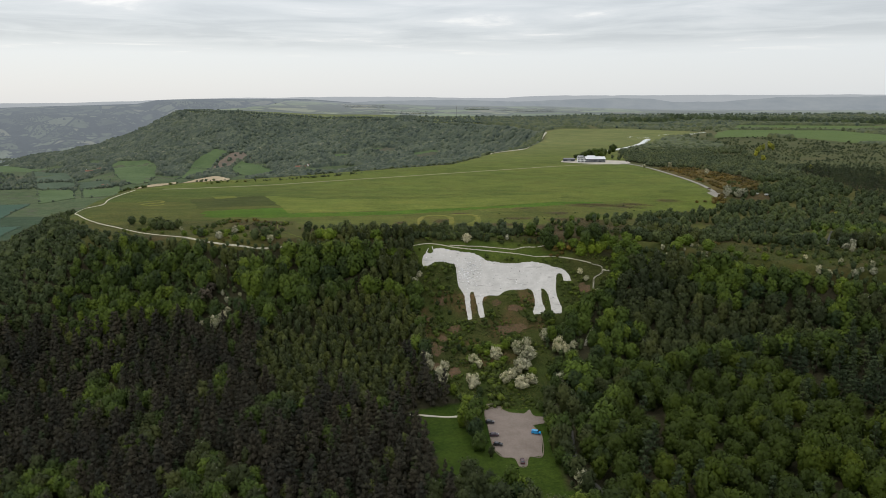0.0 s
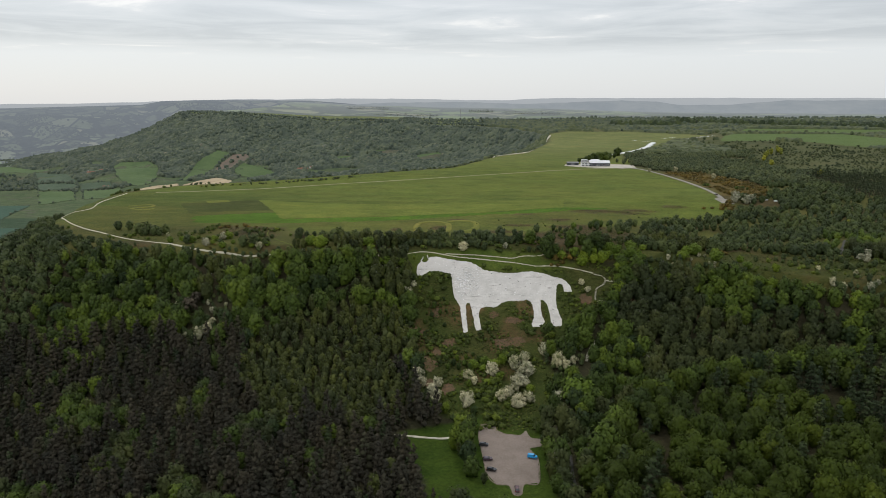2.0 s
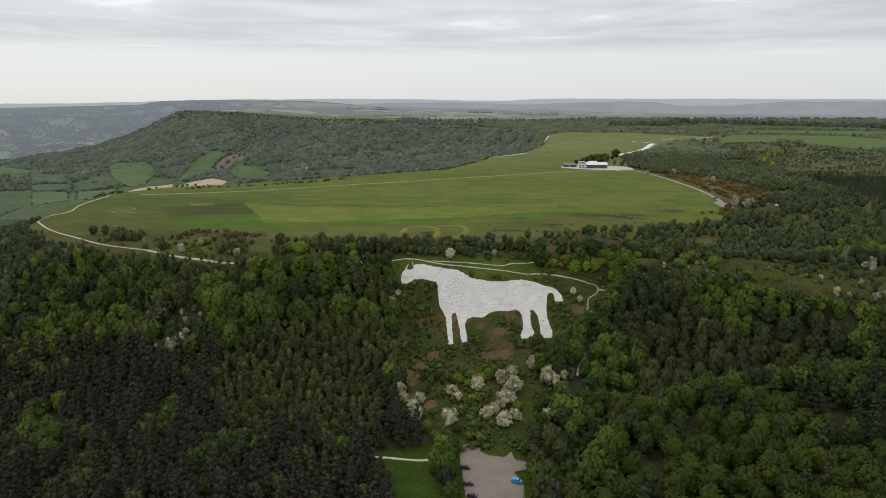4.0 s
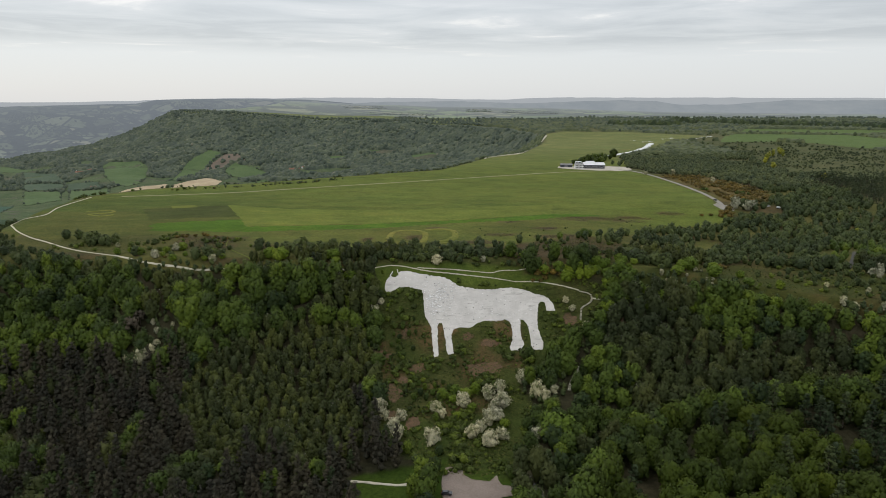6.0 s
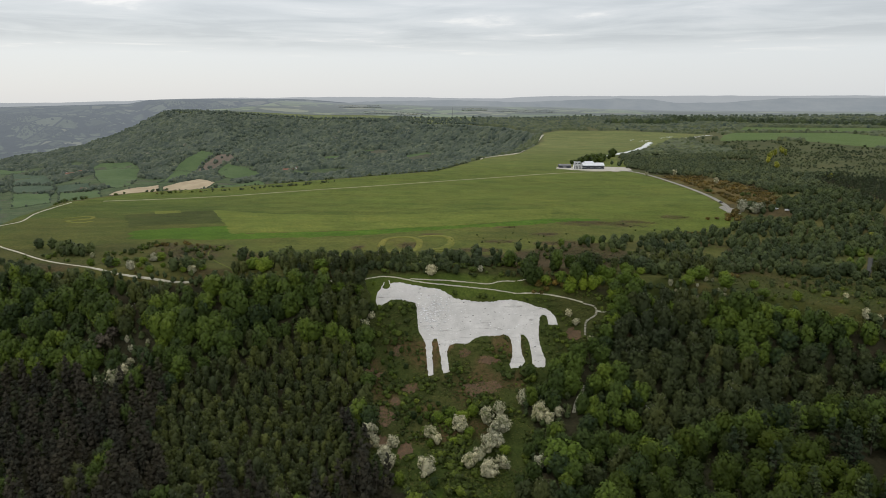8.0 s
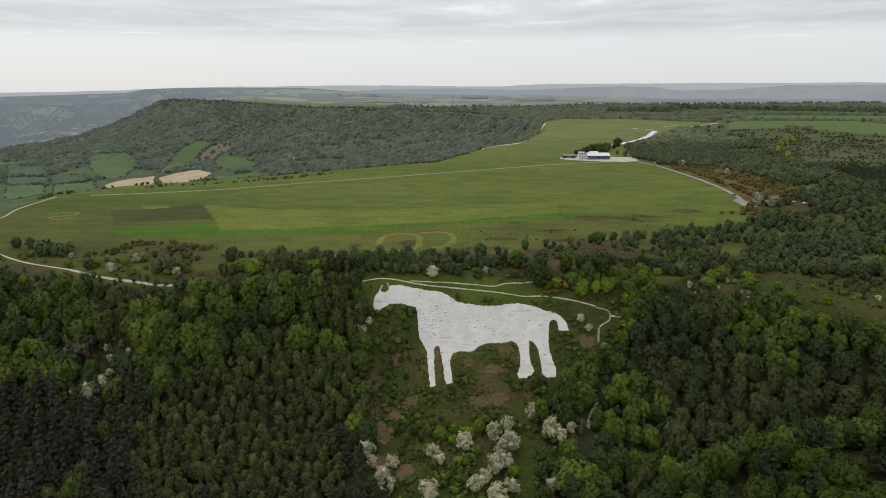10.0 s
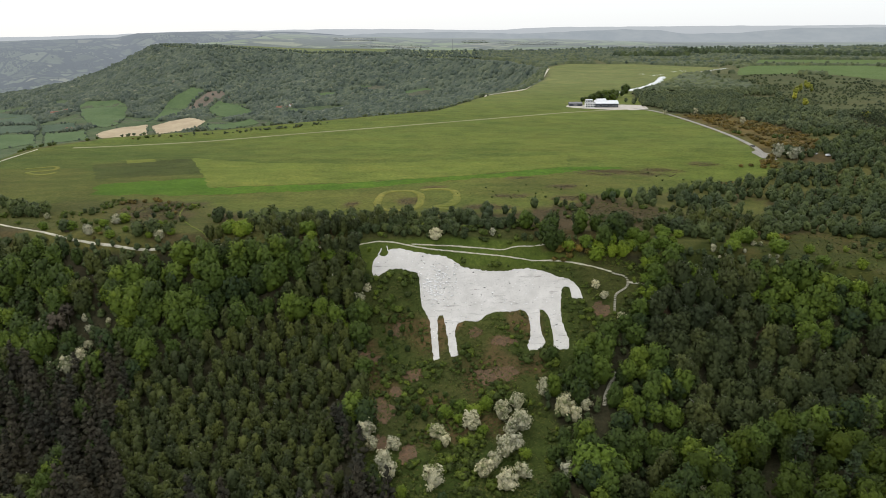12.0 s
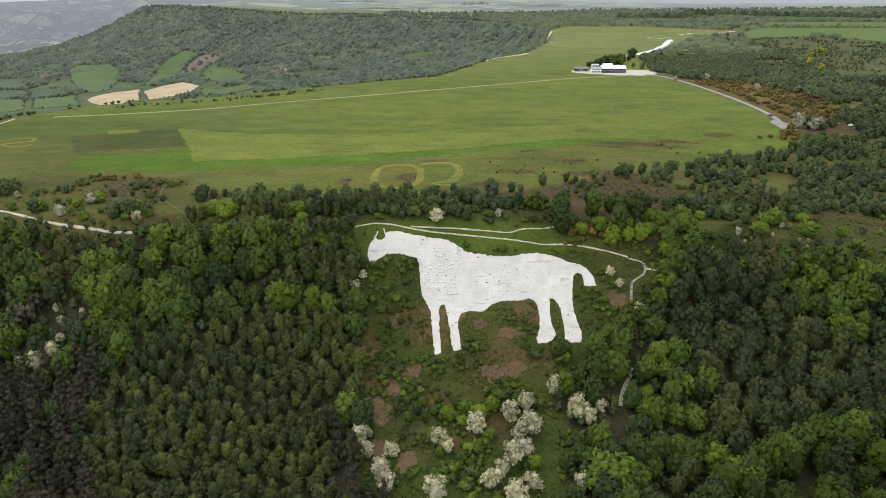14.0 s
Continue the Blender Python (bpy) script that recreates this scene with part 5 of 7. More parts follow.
# wooded slopes, near
for kind_cell, cell, seed in (("wide", 6.1, 1), ("tight", 4.2, 2), ("plantation", 5.7, 3), ("tall", 8.5, 4)):
    x, y = scatter(-420, 330, 205, 600, cell, seed)
    ok = in_view(x, y) & ~inside(AIRFIELD, x, y) & ~inside(CLEARING, x, y) & ~inside(MEADOW, x, y) & ~inside(HEATH_LANE, x, y) & ~inside(HEATHER_STRIP, x, y) & ~inside(SCRUB_WEST, x, y) & ~inside(PARK, x, y) & ~inside(GLADE, x, y) & ~inside(COPSE, x, y)
    ok &= (rim_distance(x, y) < 90) | (y < 460)
    ok &= (y < 470) | (x < -230)
    ok &= inside(BEECH_WOOD, x, y) | (near_line(BEECH_WOOD[2:10], x, y) > 8)
    ok &= (near_line(RIDES[0], x, y) > 3.4) & (near_line(RIDES[1], x, y) > 1.7)
    ok &= near_line(MAIN_PATH, x, y) > np.where((x > -125) & (x < -40), 2.6, 4.2)
    birch = inside(BIRCH_BLOCK, x, y)
    beech = inside(BEECH_WOOD, x, y)
    n1, n2 = noise2(x, y, 22, 21), noise2(x, y, 40, 22)
    west = (x < 2) & ~birch
    larch = west & (y < 370 + 26 * (n2 - 0.5) + 0.35 * np.clip(-x - 100, 0, 80)) & (y < 352 + 0.5 * np.clip(-x - 80, 0, 70))
    larch |= west & inside([(-130, 388), (-114, 382), (-106, 352), (-98, 318), (-118, 316), (-124, 345)], x, y)
    leafy_islands = larch & (n1 > 0.68)
    d = rim_distance(x, y)
    u = g.rand(len(x))
    if kind_cell == "tight":
        k = ok & birch & (u < 0.97)
        put(plant, "birch", x[k], y[k], g.uniform(0.78, 1.02, k.sum()))
    elif kind_cell == "plantation":
        k = ok & larch & ~leafy_islands
        p = k & (u < 0.10)
        put(plant, "pine", x[p], y[p], g.uniform(0.65, 0.95, p.sum()))
        p = k & (u > 0.10) & (u < 0.15)
        put(plant, "birch", x[p], y[p], g.uniform(1.0, 1.4, p.sum()))
        k &= (u > 0.15)
        put(plant, "larch", x[k], y[k], g.uniform(0.75, 1.3, k.sum()))
    elif kind_cell == "tall":
        k = ok & beech
        p = k & (((n1 > 0.56) & (y > 270) & (u < 0.7)) | (u < 0.05))
        put(plant, "pine", x[p], y[p], g.uniform(0.95, 1.25, p.sum()))
        put(plant, "beech", x[k & ~p], y[k & ~p], g.uniform(0.72, 1.08, (k & ~p).sum()))
    else:
        k = ok & leafy_islands
        b = k & (u < 0.45)
        put(plant, "downy", x[b], y[b], g.uniform(0.9, 1.3, b.sum()))
        put(plant, "broadleaf", x[k & ~b], y[k & ~b], g.uniform(0.7, 1.1, (k & ~b).sum()))
        k = ok & larch & ~leafy_islands & (u < 0.04)
        put(plant, "broadleaf", x[k], y[k], g.uniform(0.85, 1.25, k.sum()))
        k = ok & west & ~larch & (d > -4) & (u < 0.97)
        lowly = k & ((d < 7) | (x < -250))
        put(plant, "scrub", x[lowly], y[lowly], g.uniform(0.8, 1.5, lowly.sum()))
        k &= ~lowly
        b = k & (n1 < 0.22)
        put(plant, "broadleaf", x[k & ~b], y[k & ~b], g.uniform(0.8, 1.4, (k & ~b).sum()) * np.where(x[k & ~b] < -225, 0.8, 1))
        put(plant, "birch", x[b], y[b], g.uniform(1.1, 1.5, b.sum()))
        # rim copse behind the path
        k = ok & (d <= -4) & (x < 60) & (u < 0.93)
        put(plant, "scrub", x[k], y[k], g.uniform(0.7, 1.25, k.sum()))
        k = ok & ~beech & (x >= 2) & (d > -6) & (u < 0.95)
        lowly = k & (d < 10) & (x > 100)
        put(plant, "lush", x[lowly], y[lowly], g.uniform(0.5, 0.82, lowly.sum()))
        k &= ~lowly
        b = k & (n1 < 0.52)
        put(plant, "downy", x[b], y[b], g.uniform(0.95, 1.45, b.sum()))
        put(plant, "broadleaf", x[k & ~b], y[k & ~b], g.uniform(0.75, 1.3, (k & ~b).sum()))
        k = ok & (d <= -6) & (x >= 60)
        b = k & (n1 < 0.5)
        put(plant, "scrub", x[b], y[b], g.uniform(0.95, 1.5, b.sum()))
        put(plant, "birch", x[k & ~b], y[k & ~b], g.uniform(0.8, 1.2, (k & ~b).sum()))

# the tall front row of the beech wood
row_ = curve_through(BEECH_WOOD[2:9], 6.6)
for j, (ax, ay) in enumerate(row_):
    tall = (0.95, 1.1) if j % 3 == 2 else (1.25, 1.5)
    plant["beech" if j % 3 == 2 else "broadleaf"].append((ax + 2.2 + g.uniform(-0.8, 0.8), ay - 3.0 + g.uniform(-0.8, 0.8), g.uniform(*tall)))
# trees that stand out
HAWTHORNS = [(-13, 350, 1.0), (-10, 344, 0.8), (-5, 336, 1.1), (-2, 344, 0.8), (-3, 330, 0.9), (13, 327, 1.2), (14, 349, 1.0), (17, 346, 0.8), (27, 354, 1.0), (28, 358, 0.7), (39, 359, 1.2), (45.5, 364, 1.0),
             (46, 354, 1.3), (42, 352, 1.0), (57, 371, 1.1), (63, 360, 1.2), (67, 357, 0.9), (39, 341, 1.3), (43, 345, 1.0), (31, 331, 1.2), (38, 325, 1.1), (35, 337, 0.8), (60, 330, 1.0), (72, 362, 0.8), (44, 331, 0.9)]
HAWTHORNS = [(a, b, 1.22 * c) for a, b, c in HAWTHORNS] + [(12.5, 437, 1.2), (40, 440, 0.75), (68, 438, 0.95), (-22, 413, 0.9), (-19, 417, 0.7), (-150, 458, 0.9), (-120, 437, 0.8), (53.5, 240, 1.2), (85, 414, 0.7), (88, 409, 0.7), (94, 400, 0.7)]
HAWTHORNS += [(-143, 403, 0.6), (-139, 398, 0.7), (-137, 392, 0.8), (-138, 386, 1.2), (-142, 382, 1.3), (-151, 385, 0.6), (-132, 402, 0.5), (-163, 405, 0.6), (102, 318, 0.9), (270, 640, 1.6), (278, 634, 1.7), (286, 640, 1.3), (264, 900, 0.9), (300, 905, 1.1), (318, 820, 1.2)]
plant["hawthorn"] += HAWTHORNS
plant["broadleaf"] += [(73, 352, 0.95), (66, 333, 1.0), (61, 345, 0.8), (56, 322, 0.9), (70, 343, 0.85), (56, 338, 0.7), (50, 318, 0.65), (62, 386, 0.75), (80, 388, 0.9), (88, 372, 0.7), (14, 343, 0.45), (-14, 322, 0.7), (-8, 326, 0.6), (2, 320, 0.55), (16, 318, 0.5), (46, 303, 0.6),
                       (14, 305, 0.8), (48.5, 284, 1.05), (49, 275, 1.05), (49.5, 266, 1.0), (48, 257, 0.95), (48, 291, 0.7), (50, 249, 0.9), (46.5, 270, 0.6), (-95, 233, 1.0), (-70, 300, 1.15), (-62, 262, 1.1)]
plant["birch"] += [(11.5, 298, 1.05), (10.5, 291, 1.0), (12, 283, 1.05), (13, 275, 0.95), (14.5, 267, 0.95), (9, 284, 0.9), (12, 270, 0.8), (12.5, 302, 1.0), (18.5, 262, 0.7), (70, 348, 1.15), (-18, 360, 0.9), (-20, 352, 0.8), (-15, 368, 0.8), (-18, 366, 0.9), (-14, 340, 0.7)]
plant["broadleaf"] += [(10, 301, 1.2), (12, 292, 1.15), (11.5, 284, 1.2), (12, 275, 1.1), (13.5, 267, 0.95), (7, 288, 1.0), (62, 284, 0.9), (61, 274, 0.9), (62, 264, 0.85), (51, 281, 0.7), (51.5, 262, 0.75)]
plant["lush"] += [(73, 346, 1.8), (69, 331, 1.9), (70, 337, 1.2), (28, 361, 0.8), (23, 363, 0.7), (33, 364, 0.75), (22, 357, 0.6), (17, 360, 0.7), (31, 352, 0.6), (12, 352, 0.6), (46, 340, 0.7), (24, 346, 0.6)]
plant["pine"] += [(-60, 436, 0.75), (-119, 433, 0.75)]
# the rounded bushes along the edge of the plateau
plant["lush"] += [(75, 431, 0.85), (83, 431, 0.9), (89, 429, 0.8), (87, 425, 1.0), (94, 430, 0.8), (94, 425, 0.8), (99, 425, 0.95), (104, 428, 0.8), (110, 425, 0.85), (109, 419, 1.0), (118, 428, 0.9), (122, 424, 1.15), (116, 419, 0.8), (125, 416, 1.05), (150, 427, 0.9), (155, 434, 1.0),
                  (161, 438, 1.2), (150, 421, 0.6), (171, 426, 1.15), (163, 417, 0.95), (188, 431, 0.6), (186, 415, 0.8), (178, 447, 0.8), (202, 412, 0.7)]
plant["lush"] += [(108, 413, 1.0), (107, 407, 1.0), (115, 410, 1.05), (124, 411, 0.95), (131, 413, 1.2), (130, 407, 1.0), (138, 412, 1.1), (140, 406, 1.1), (147, 409, 0.8), (152, 411, 1.05), (152, 405, 0.9), (164, 408, 1.0), (167, 403, 0.9), (174, 407, 1.1), (181, 406, 1.0), (188, 403, 1.1), (195, 400, 1.0), (170, 399, 0.9), (156, 397, 1.0), (162, 395, 0.9), (117, 395, 0.9), (204, 396, 0.9), (213, 392, 1.0)]
plant["lush"] += [(-183, 450, 0.6), (-177, 455, 0.5), (-168, 448, 0.75), (-151, 457, 0.75), (-147, 460, 0.85), (-154, 453, 0.55), (-144, 438, 0.7), (-139, 444, 0.4), (-152, 443, 0.45), (-126, 452, 0.5), (-115, 440, 0.5), (-125, 438, 0.55), (-137, 452, 0.35), (-131, 443, 0.4)]
plant["scrub"] += [(-270, 495, 1.5), (-264, 490, 1.3), (-276, 501, 1.3), (-259, 486, 1.1), (-310, 518, 1.5), (-314, 524, 1.6), (-306, 512, 1.3), (-302, 507, 1.1), (-222, 488, 1.2), (-214, 484, 1.4), (-206, 479, 1.3), (-199, 481, 1.2)]
plant["scrub"] += [(-172, 477, 0.75), (-178, 481, 0.55), (-201, 475, 1.0), (-206, 484, 1.1), (-212, 478, 1.0), (-210, 489, 1.0), (-218, 483, 0.9), (-136, 470, 0.5)]
plant["hawthorn"] += [(-156, 441, 0.95), (-193, 471, 0.6)]
plant["hawthorn"] += [(141, 426, 0.6), (143, 423, 0.3), (146, 424, 0.3), (148, 422, 0.35), (153, 419, 0.35), (155, 425, 0.35), (163, 434, 0.4), (167, 435, 0.4), (165, 421, 0.3), (168, 420, 0.4), (167, 418, 0.3), (178, 415, 0.4)]
x, y = scatter(-110, 5, 426, 462, 3.9, 71)
k = inside(COPSE, x, y) & (near_line(MAIN_PATH, x, y) > 2.2)
n1 = noise2(x, y, 14, 72)
b = k & (n1 > 0.6)
for q in range(34):
    f_ = q / 33
    plant["birch" if q % 2 else "lush"].append((-108 + 84 * f_ + g.uniform(-1, 1), 428.6 + 1.5 * f_ + g.uniform(-1.6, 0.8), g.uniform(0.85, 1.1)))
put(plant, "lush", x[b], y[b], g.uniform(0.6, 0.95, b.sum()))
put(plant, "birch", x[k & ~b], y[k & ~b], g.uniform(0.6, 0.95, (k & ~b).sum()))

# scrub in the clearing, on the heath and round the airfield
x, y = scatter(-20, 110, 304, 436, 2.0, 31)
n1, n2 = noise2(x, y, 8, 31), noise2(x, y, 20, 33)
k = inside(CLEARING, x, y) & ~inside(HORSE, x, y) & (near_line(MAIN_PATH, x, y) > 2.2) & (near_line(RIDES[1], x, y) > 1.6) & (near_line(HORSE + HORSE[:1], x, y) > 1.3) & (near_line(STEPS_1, x, y) > 2.4) & (y < 427)
k &= (n1 > 0.30) & (g.rand(len(x)) < np.where(y < 338, 0.5, 0.62))
for cx, cy, rx, ry in BRACKEN:
    k &= np.hypot((x - cx) / rx, (y - cy) / ry) > 0.95
put(plant, "shrub", x[k], y[k], 0.28 + 0.95 * np.clip(n1[k] - 0.26, 0, 1) * g.uniform(0.3, 1.9, k.sum()) + 0.5 * (n2[k] > 0.72) * g.rand(k.sum()))
k2 = inside(CLEARING, x, y) & ~inside(HORSE, x, y) & (y > 373) & (y < 410) & (x > 76) & (g.rand(len(x)) < 0.35)
put(plant, "shrub", x[k2], y[k2], g.uniform(0.6, 1.2, k2.sum()))
x, y = scatter(-285, -95, 438, 514, 4.2, 32)
n1 = noise2(x, y, 16, 35)
k = inside(SCRUB_WEST, x, y) & (n1 > 0.74) & (near_line(MAIN_PATH, x, y) > 3) & ~inside(COPSE, x, y)
put(plant, "shrub", x[k], y[k], g.uniform(0.3, 1.1, k.sum()) * (0.5 + 1.1 * (n1[k] - 0.4)))
CLUMP = [(6, 361, 1.4), (9, 358, 1.5), (12, 361, 1.6), (3, 358, 1.3), (15, 358, 1.4), (18, 361, 1.5), (8, 365, 1.4), (13, 366, 1.3), (20, 364, 1.4), (23, 361, 1.3), (5, 368, 1.2), (17, 369, 1.2), (2, 372, 1.2)]
plant["broadleaf"] += [(a, b, 0.26 * c) for a, b, c in CLUMP]
plant["shrub"] += [(60, 387, 2.2), (63, 384, 2.0), (70, 380, 1.9), (74, 384, 2.1), (78, 378, 1.8), (82, 384, 2.0), (52, 386, 1.4), (-8, 412, 1.3), (-4, 408, 1.5), (0, 414, 1.2), (-10, 404, 1.4), (-2, 418, 1.3), (2, 405, 1.2), (-14, 408, 1.3)]
plant["gorse"] += [(-150, 506, 1.4), (-147, 504, 1.2), (-140, 500, 1.0), (-131, 495, 1.0), (-128, 478, 0.9)]
plant["shrub"] += [(-145, 470, 1.3), (-160, 458, 1.2), (-168, 461, 1.1), (-157, 487, 1.0), (-118, 462, 1.2), (-151, 470, 1.3), (-140, 482, 1.2), (-128, 470, 1.5), (-126, 467, 1.2)]
plant["gorse"] += [(-166, 499, 1.3), (-163, 502, 1.4), (-160, 500, 1.2), (-155, 503, 1.1), (-150, 441, 0.8), (-152, 438, 0.8), (182, 450, 1.6), (185, 453, 1.5), (174, 438, 1.2), (188, 452, 1.2), (71, 431, 1.3), (75, 428, 1.4), (68, 428, 1.3), (72, 427, 1.1)]
x, y = scatter(40, 380, 340, 500, 6.0, 36)
n1 = noise2(x, y, 20, 37)
k = (inside(HEATH_LANE, x, y) & ((n1 > 0.50) | (g.rand(len(x)) < 0.15))) | (inside(HEATHER_STRIP, x, y) & (n1 > 0.5)) | (inside(GLADE, x, y) & (n1 > 0.6))
big = k & (g.rand(len(x)) < 0.35)
k &= ~big
put(plant, "shrub", x[k], y[k], g.uniform(0.5, 1.3, k.sum()))
put(plant, "scrub", x[big], y[big], g.uniform(0.45, 0.85, big.sum()))
plant["gorse"] += [(72, 432, 2.0), (76, 431, 2.1), (80, 430, 1.9), (69, 434, 1.6), (84, 428, 1.5)]
plant["gorse"] += [(200, 570, 1.6), (204, 571, 1.5), (209, 573, 1.6), (213, 575, 1.2), (232, 615, 1.2), (240, 617, 1.3), (247, 612, 1.6), (251, 620, 2.2), (256, 624, 2.4), (260, 630, 2.4), (263, 637, 2.2), (254, 612, 1.9), (258, 618, 2.0)]
plant["lush"] += [(165, 347, 1.35), (175, 349, 1.4), (186, 349, 1.45), (197, 349, 1.4), (208, 349, 1.4)]
plant["hawthorn"] += [(273, 446, 1.0), (279, 449, 1.1), (274, 440, 0.9), (227, 394, 0.9), (231, 391, 0.7), (245, 387, 0.8), (255, 386, 0.9), (250, 389, 0.6)]
plant["hawthorn"] += [(232, 420, 0.5), (248, 408, 0.6), (262, 398, 0.7)]

x, y = scatter(-34, 72, 434, 460, 2.8, 74)
n1 = noise2(x, y, 9, 75)
k = (near_line([(1, 435.5), (19, 433.8), (36, 433.5), (44, 433.5), (52, 435.5), (66, 436)], x, y) > 1.6) & (near_line(MAIN_PATH, x, y) > 2) & (y < 452 + 4 * n1) & (y > 435.5 + 3 * n1) & (np.hypot(x - 12.5, y - 436) > 4)
b = k & (n1 > 0.55)
put(plant, "scrub", x[b], y[b], g.uniform(0.4, 0.8, b.sum()))
k &= (n1 < 0.5) & (g.rand(len(x)) < 0.75)
put(plant, "shrub", x[k], y[k], g.uniform(0.5, 1.2, k.sum()))
plant["gorse"] += [(20, 443, 0.9), (24, 444, 1.0), (30, 446, 1.0), (36, 450, 1.2), (41, 452, 1.1), (33, 449, 1.0)]
x, y = scatter(-20, 110, 304, 436, 1.25, 38)
n1 = noise2(x, y, 7, 39)
k = inside(CLEARING, x, y) & ~inside(HORSE, x, y) & (near_line(MAIN_PATH, x, y) > 1.0) & (near_line(HORSE + HORSE[:1], x, y) > 0.35) & (near_line(STEPS_1, x, y) > 1.3) & (y < 437) & (g.rand(len(x)) < np.where(y > 425 + 4 * n1, 0.3, 0.5 + 0.6 * n1))
rough = list(zip(x[k].tolist(), y[k].tolist(), ((0.45 + 0.75 * g.rand(k.sum()) * n1[k]) * np.where(y[k] > 424, 0.5, 1)).tolist()))
x, y = scatter(100, 380, 340, 500, 2.6, 40)
k = (inside(HEATH_LANE, x, y) | inside(HEATHER_STRIP, x, y)) & (g.rand(len(x)) < 0.9)
rough += list(zip(x[k].tolist(), y[k].tolist(), g.uniform(0.4, 0.95, k.sum()).tolist()))
x, y = scatter(-290, -95, 438, 514, 2.4, 41)
k = inside(SCRUB_WEST, x, y) & (near_line(MAIN_PATH, x, y) > 2) & (noise2(x, y, 20, 42) > 0.45)
rough += list(zip(x[k].tolist(), y[k].tolist(), g.uniform(0.25, 0.65, k.sum()).tolist()))

fronds = []
for cx, cy, rx, ry in BRACKEN:
    n = int(rx * ry * 5)
    a, q = g.uniform(0, 2 * math.pi, n), np.sqrt(g.rand(n)) * g.uniform(0.7, 1.35, n)
    fronds += list(zip((cx + rx * q * np.cos(a)).tolist(), (cy + ry * q * np.sin(a)).tolist(), g.uniform(0.25, 0.6, n).tolist()))
tufts = []
for cx, cy, rx, ry in HEATHER_PATCHES:
    n = int(rx * ry * 1.7)
    a, q = g.uniform(0, 2 * math.pi, n), np.sqrt(g.rand(n)) * g.uniform(0.6, 1.15, n)
    tufts += list(zip((cx + rx * q * np.cos(a)).tolist(), (cy + ry * q * np.sin(a)).tolist(), g.uniform(0.22, 0.8, n).tolist()))
# bushes on the slope below the chalk head
x, y = scatter(-48, 6, 386, 436, 3.4, 81)
n1 = noise2(x, y, 9, 82)
k = (near_line(HORSE + HORSE[:1], x, y) > 3) & ~inside(HORSE, x, y) & (near_line(MAIN_PATH, x, y) > 3.2) & (x < -14 + 16 * smooth(y, 424, 408)) & (g.rand(len(x)) < np.where(x < -22, 0.9, 0.5))
put(plant, "broadleaf", x[k], y[k], g.uniform(0.22, 0.42, k.sum()) * np.where(x[k] < -24, 1.35, 1.0))
# undergrowth that closes the woods
x, y = scatter(-330, 330, 205, 470, 4.3, 55)
k = in_view(x, y) & (rim_distance(x, y) > 3) & ~inside(CLEARING, x, y) & ~inside(MEADOW, x, y) & ~inside(PARK, x, y) & ~inside(BIRCH_BLOCK, x, y) & ~inside(BEECH_WOOD, x, y) & (near_line(RIDES[0], x, y) > 2.8) & (near_line(RIDES[1], x, y) > 2.2) & ((y > 350) | (x > 0))
under = list(zip(x[k].tolist(), y[k].tolist(), g.uniform(0.5, 0.9, k.sum()).tolist()))

# the wooded heath east of the airfield
x, y = scatter(40, 760, 440, 1180, 6.2, 41)
d = rim_distance(x, y)
n1, n2, n3 = noise2(x, y, 30, 42), noise2(x, y, 70, 43), noise2(x, y, 14, 44)
lane = near_line([(246, 962), (262, 935), (271, 880), (275, 800), (273, 725), (265, 660), (258, 632)], x, y)
gorse_belt = inside(GORSE_BELT, x, y)
moor = inside(MOOR, x, y)
ok = in_view(x, y) & (d < -5) & ~inside(AIRFIELD, x, y) & ~inside(HEATH_LANE, x, y) & ((y > 470) | (x > 330)) & ~inside(GLADE, x, y) & ~((lane < 9) | ((lane < 24) & (x < 275))) & ~inside(CLEARING, x, y) & ~inside(HEATHER_STRIP, x, y)
dark = inside([(400, 650), (440, 620), (530, 720), (490, 860), (440, 850)], x, y) & (n1 > 0.25)
k = ok & gorse_belt & (n3 > 0.38)
put(low_plant, "gorse", x[k], y[k], g.uniform(0.9, 2.0, k.sum()))
k = ok & gorse_belt & (n3 < 0.16)
put(low_plant, "shrub", x[k], y[k], g.uniform(1.0, 1.9, k.sum()))
k = ok & dark & ~gorse_belt
put(low_plant, "pine", x[k], y[k], g.uniform(0.7, 1.05, k.sum()))
k = ok & moor & ((n3 > 0.55) | (g.rand(len(x)) < 0.2))
put(low_plant, "shrub", x[k], y[k], g.uniform(0.5, 1.2, k.sum()))
k = ok & ~moor & ~dark & ~gorse_belt & ((n1 > 0.34) | (n3 > 0.62))
b = k & (n2 > 0.42)
put(low_plant, "scrub", x[b], y[b], g.uniform(0.7, 1.25, b.sum()))
put(low_plant, "broadleaf", x[k & ~b], y[k & ~b], g.uniform(0.5, 0.8, (k & ~b).sum()))
low_plant["yellow"] += [(487, 1057, 1.3), (500, 1080, 1.2), (516, 1103, 1.4), (540, 1130, 1.3), (552, 1159, 1.3), (537, 1114, 1.3), (528, 1095, 1.1), (447, 951, 1.2), (462, 1009, 1.2), (453, 839, 1.1), (458, 845, 1.0), (330, 560, 0.7), (345, 545, 0.6), (332, 592, 0.5), (352, 470, 0.7)]
low_plant["beech"] += [(284, 1160, 1.0), (287, 1164, 0.8)]
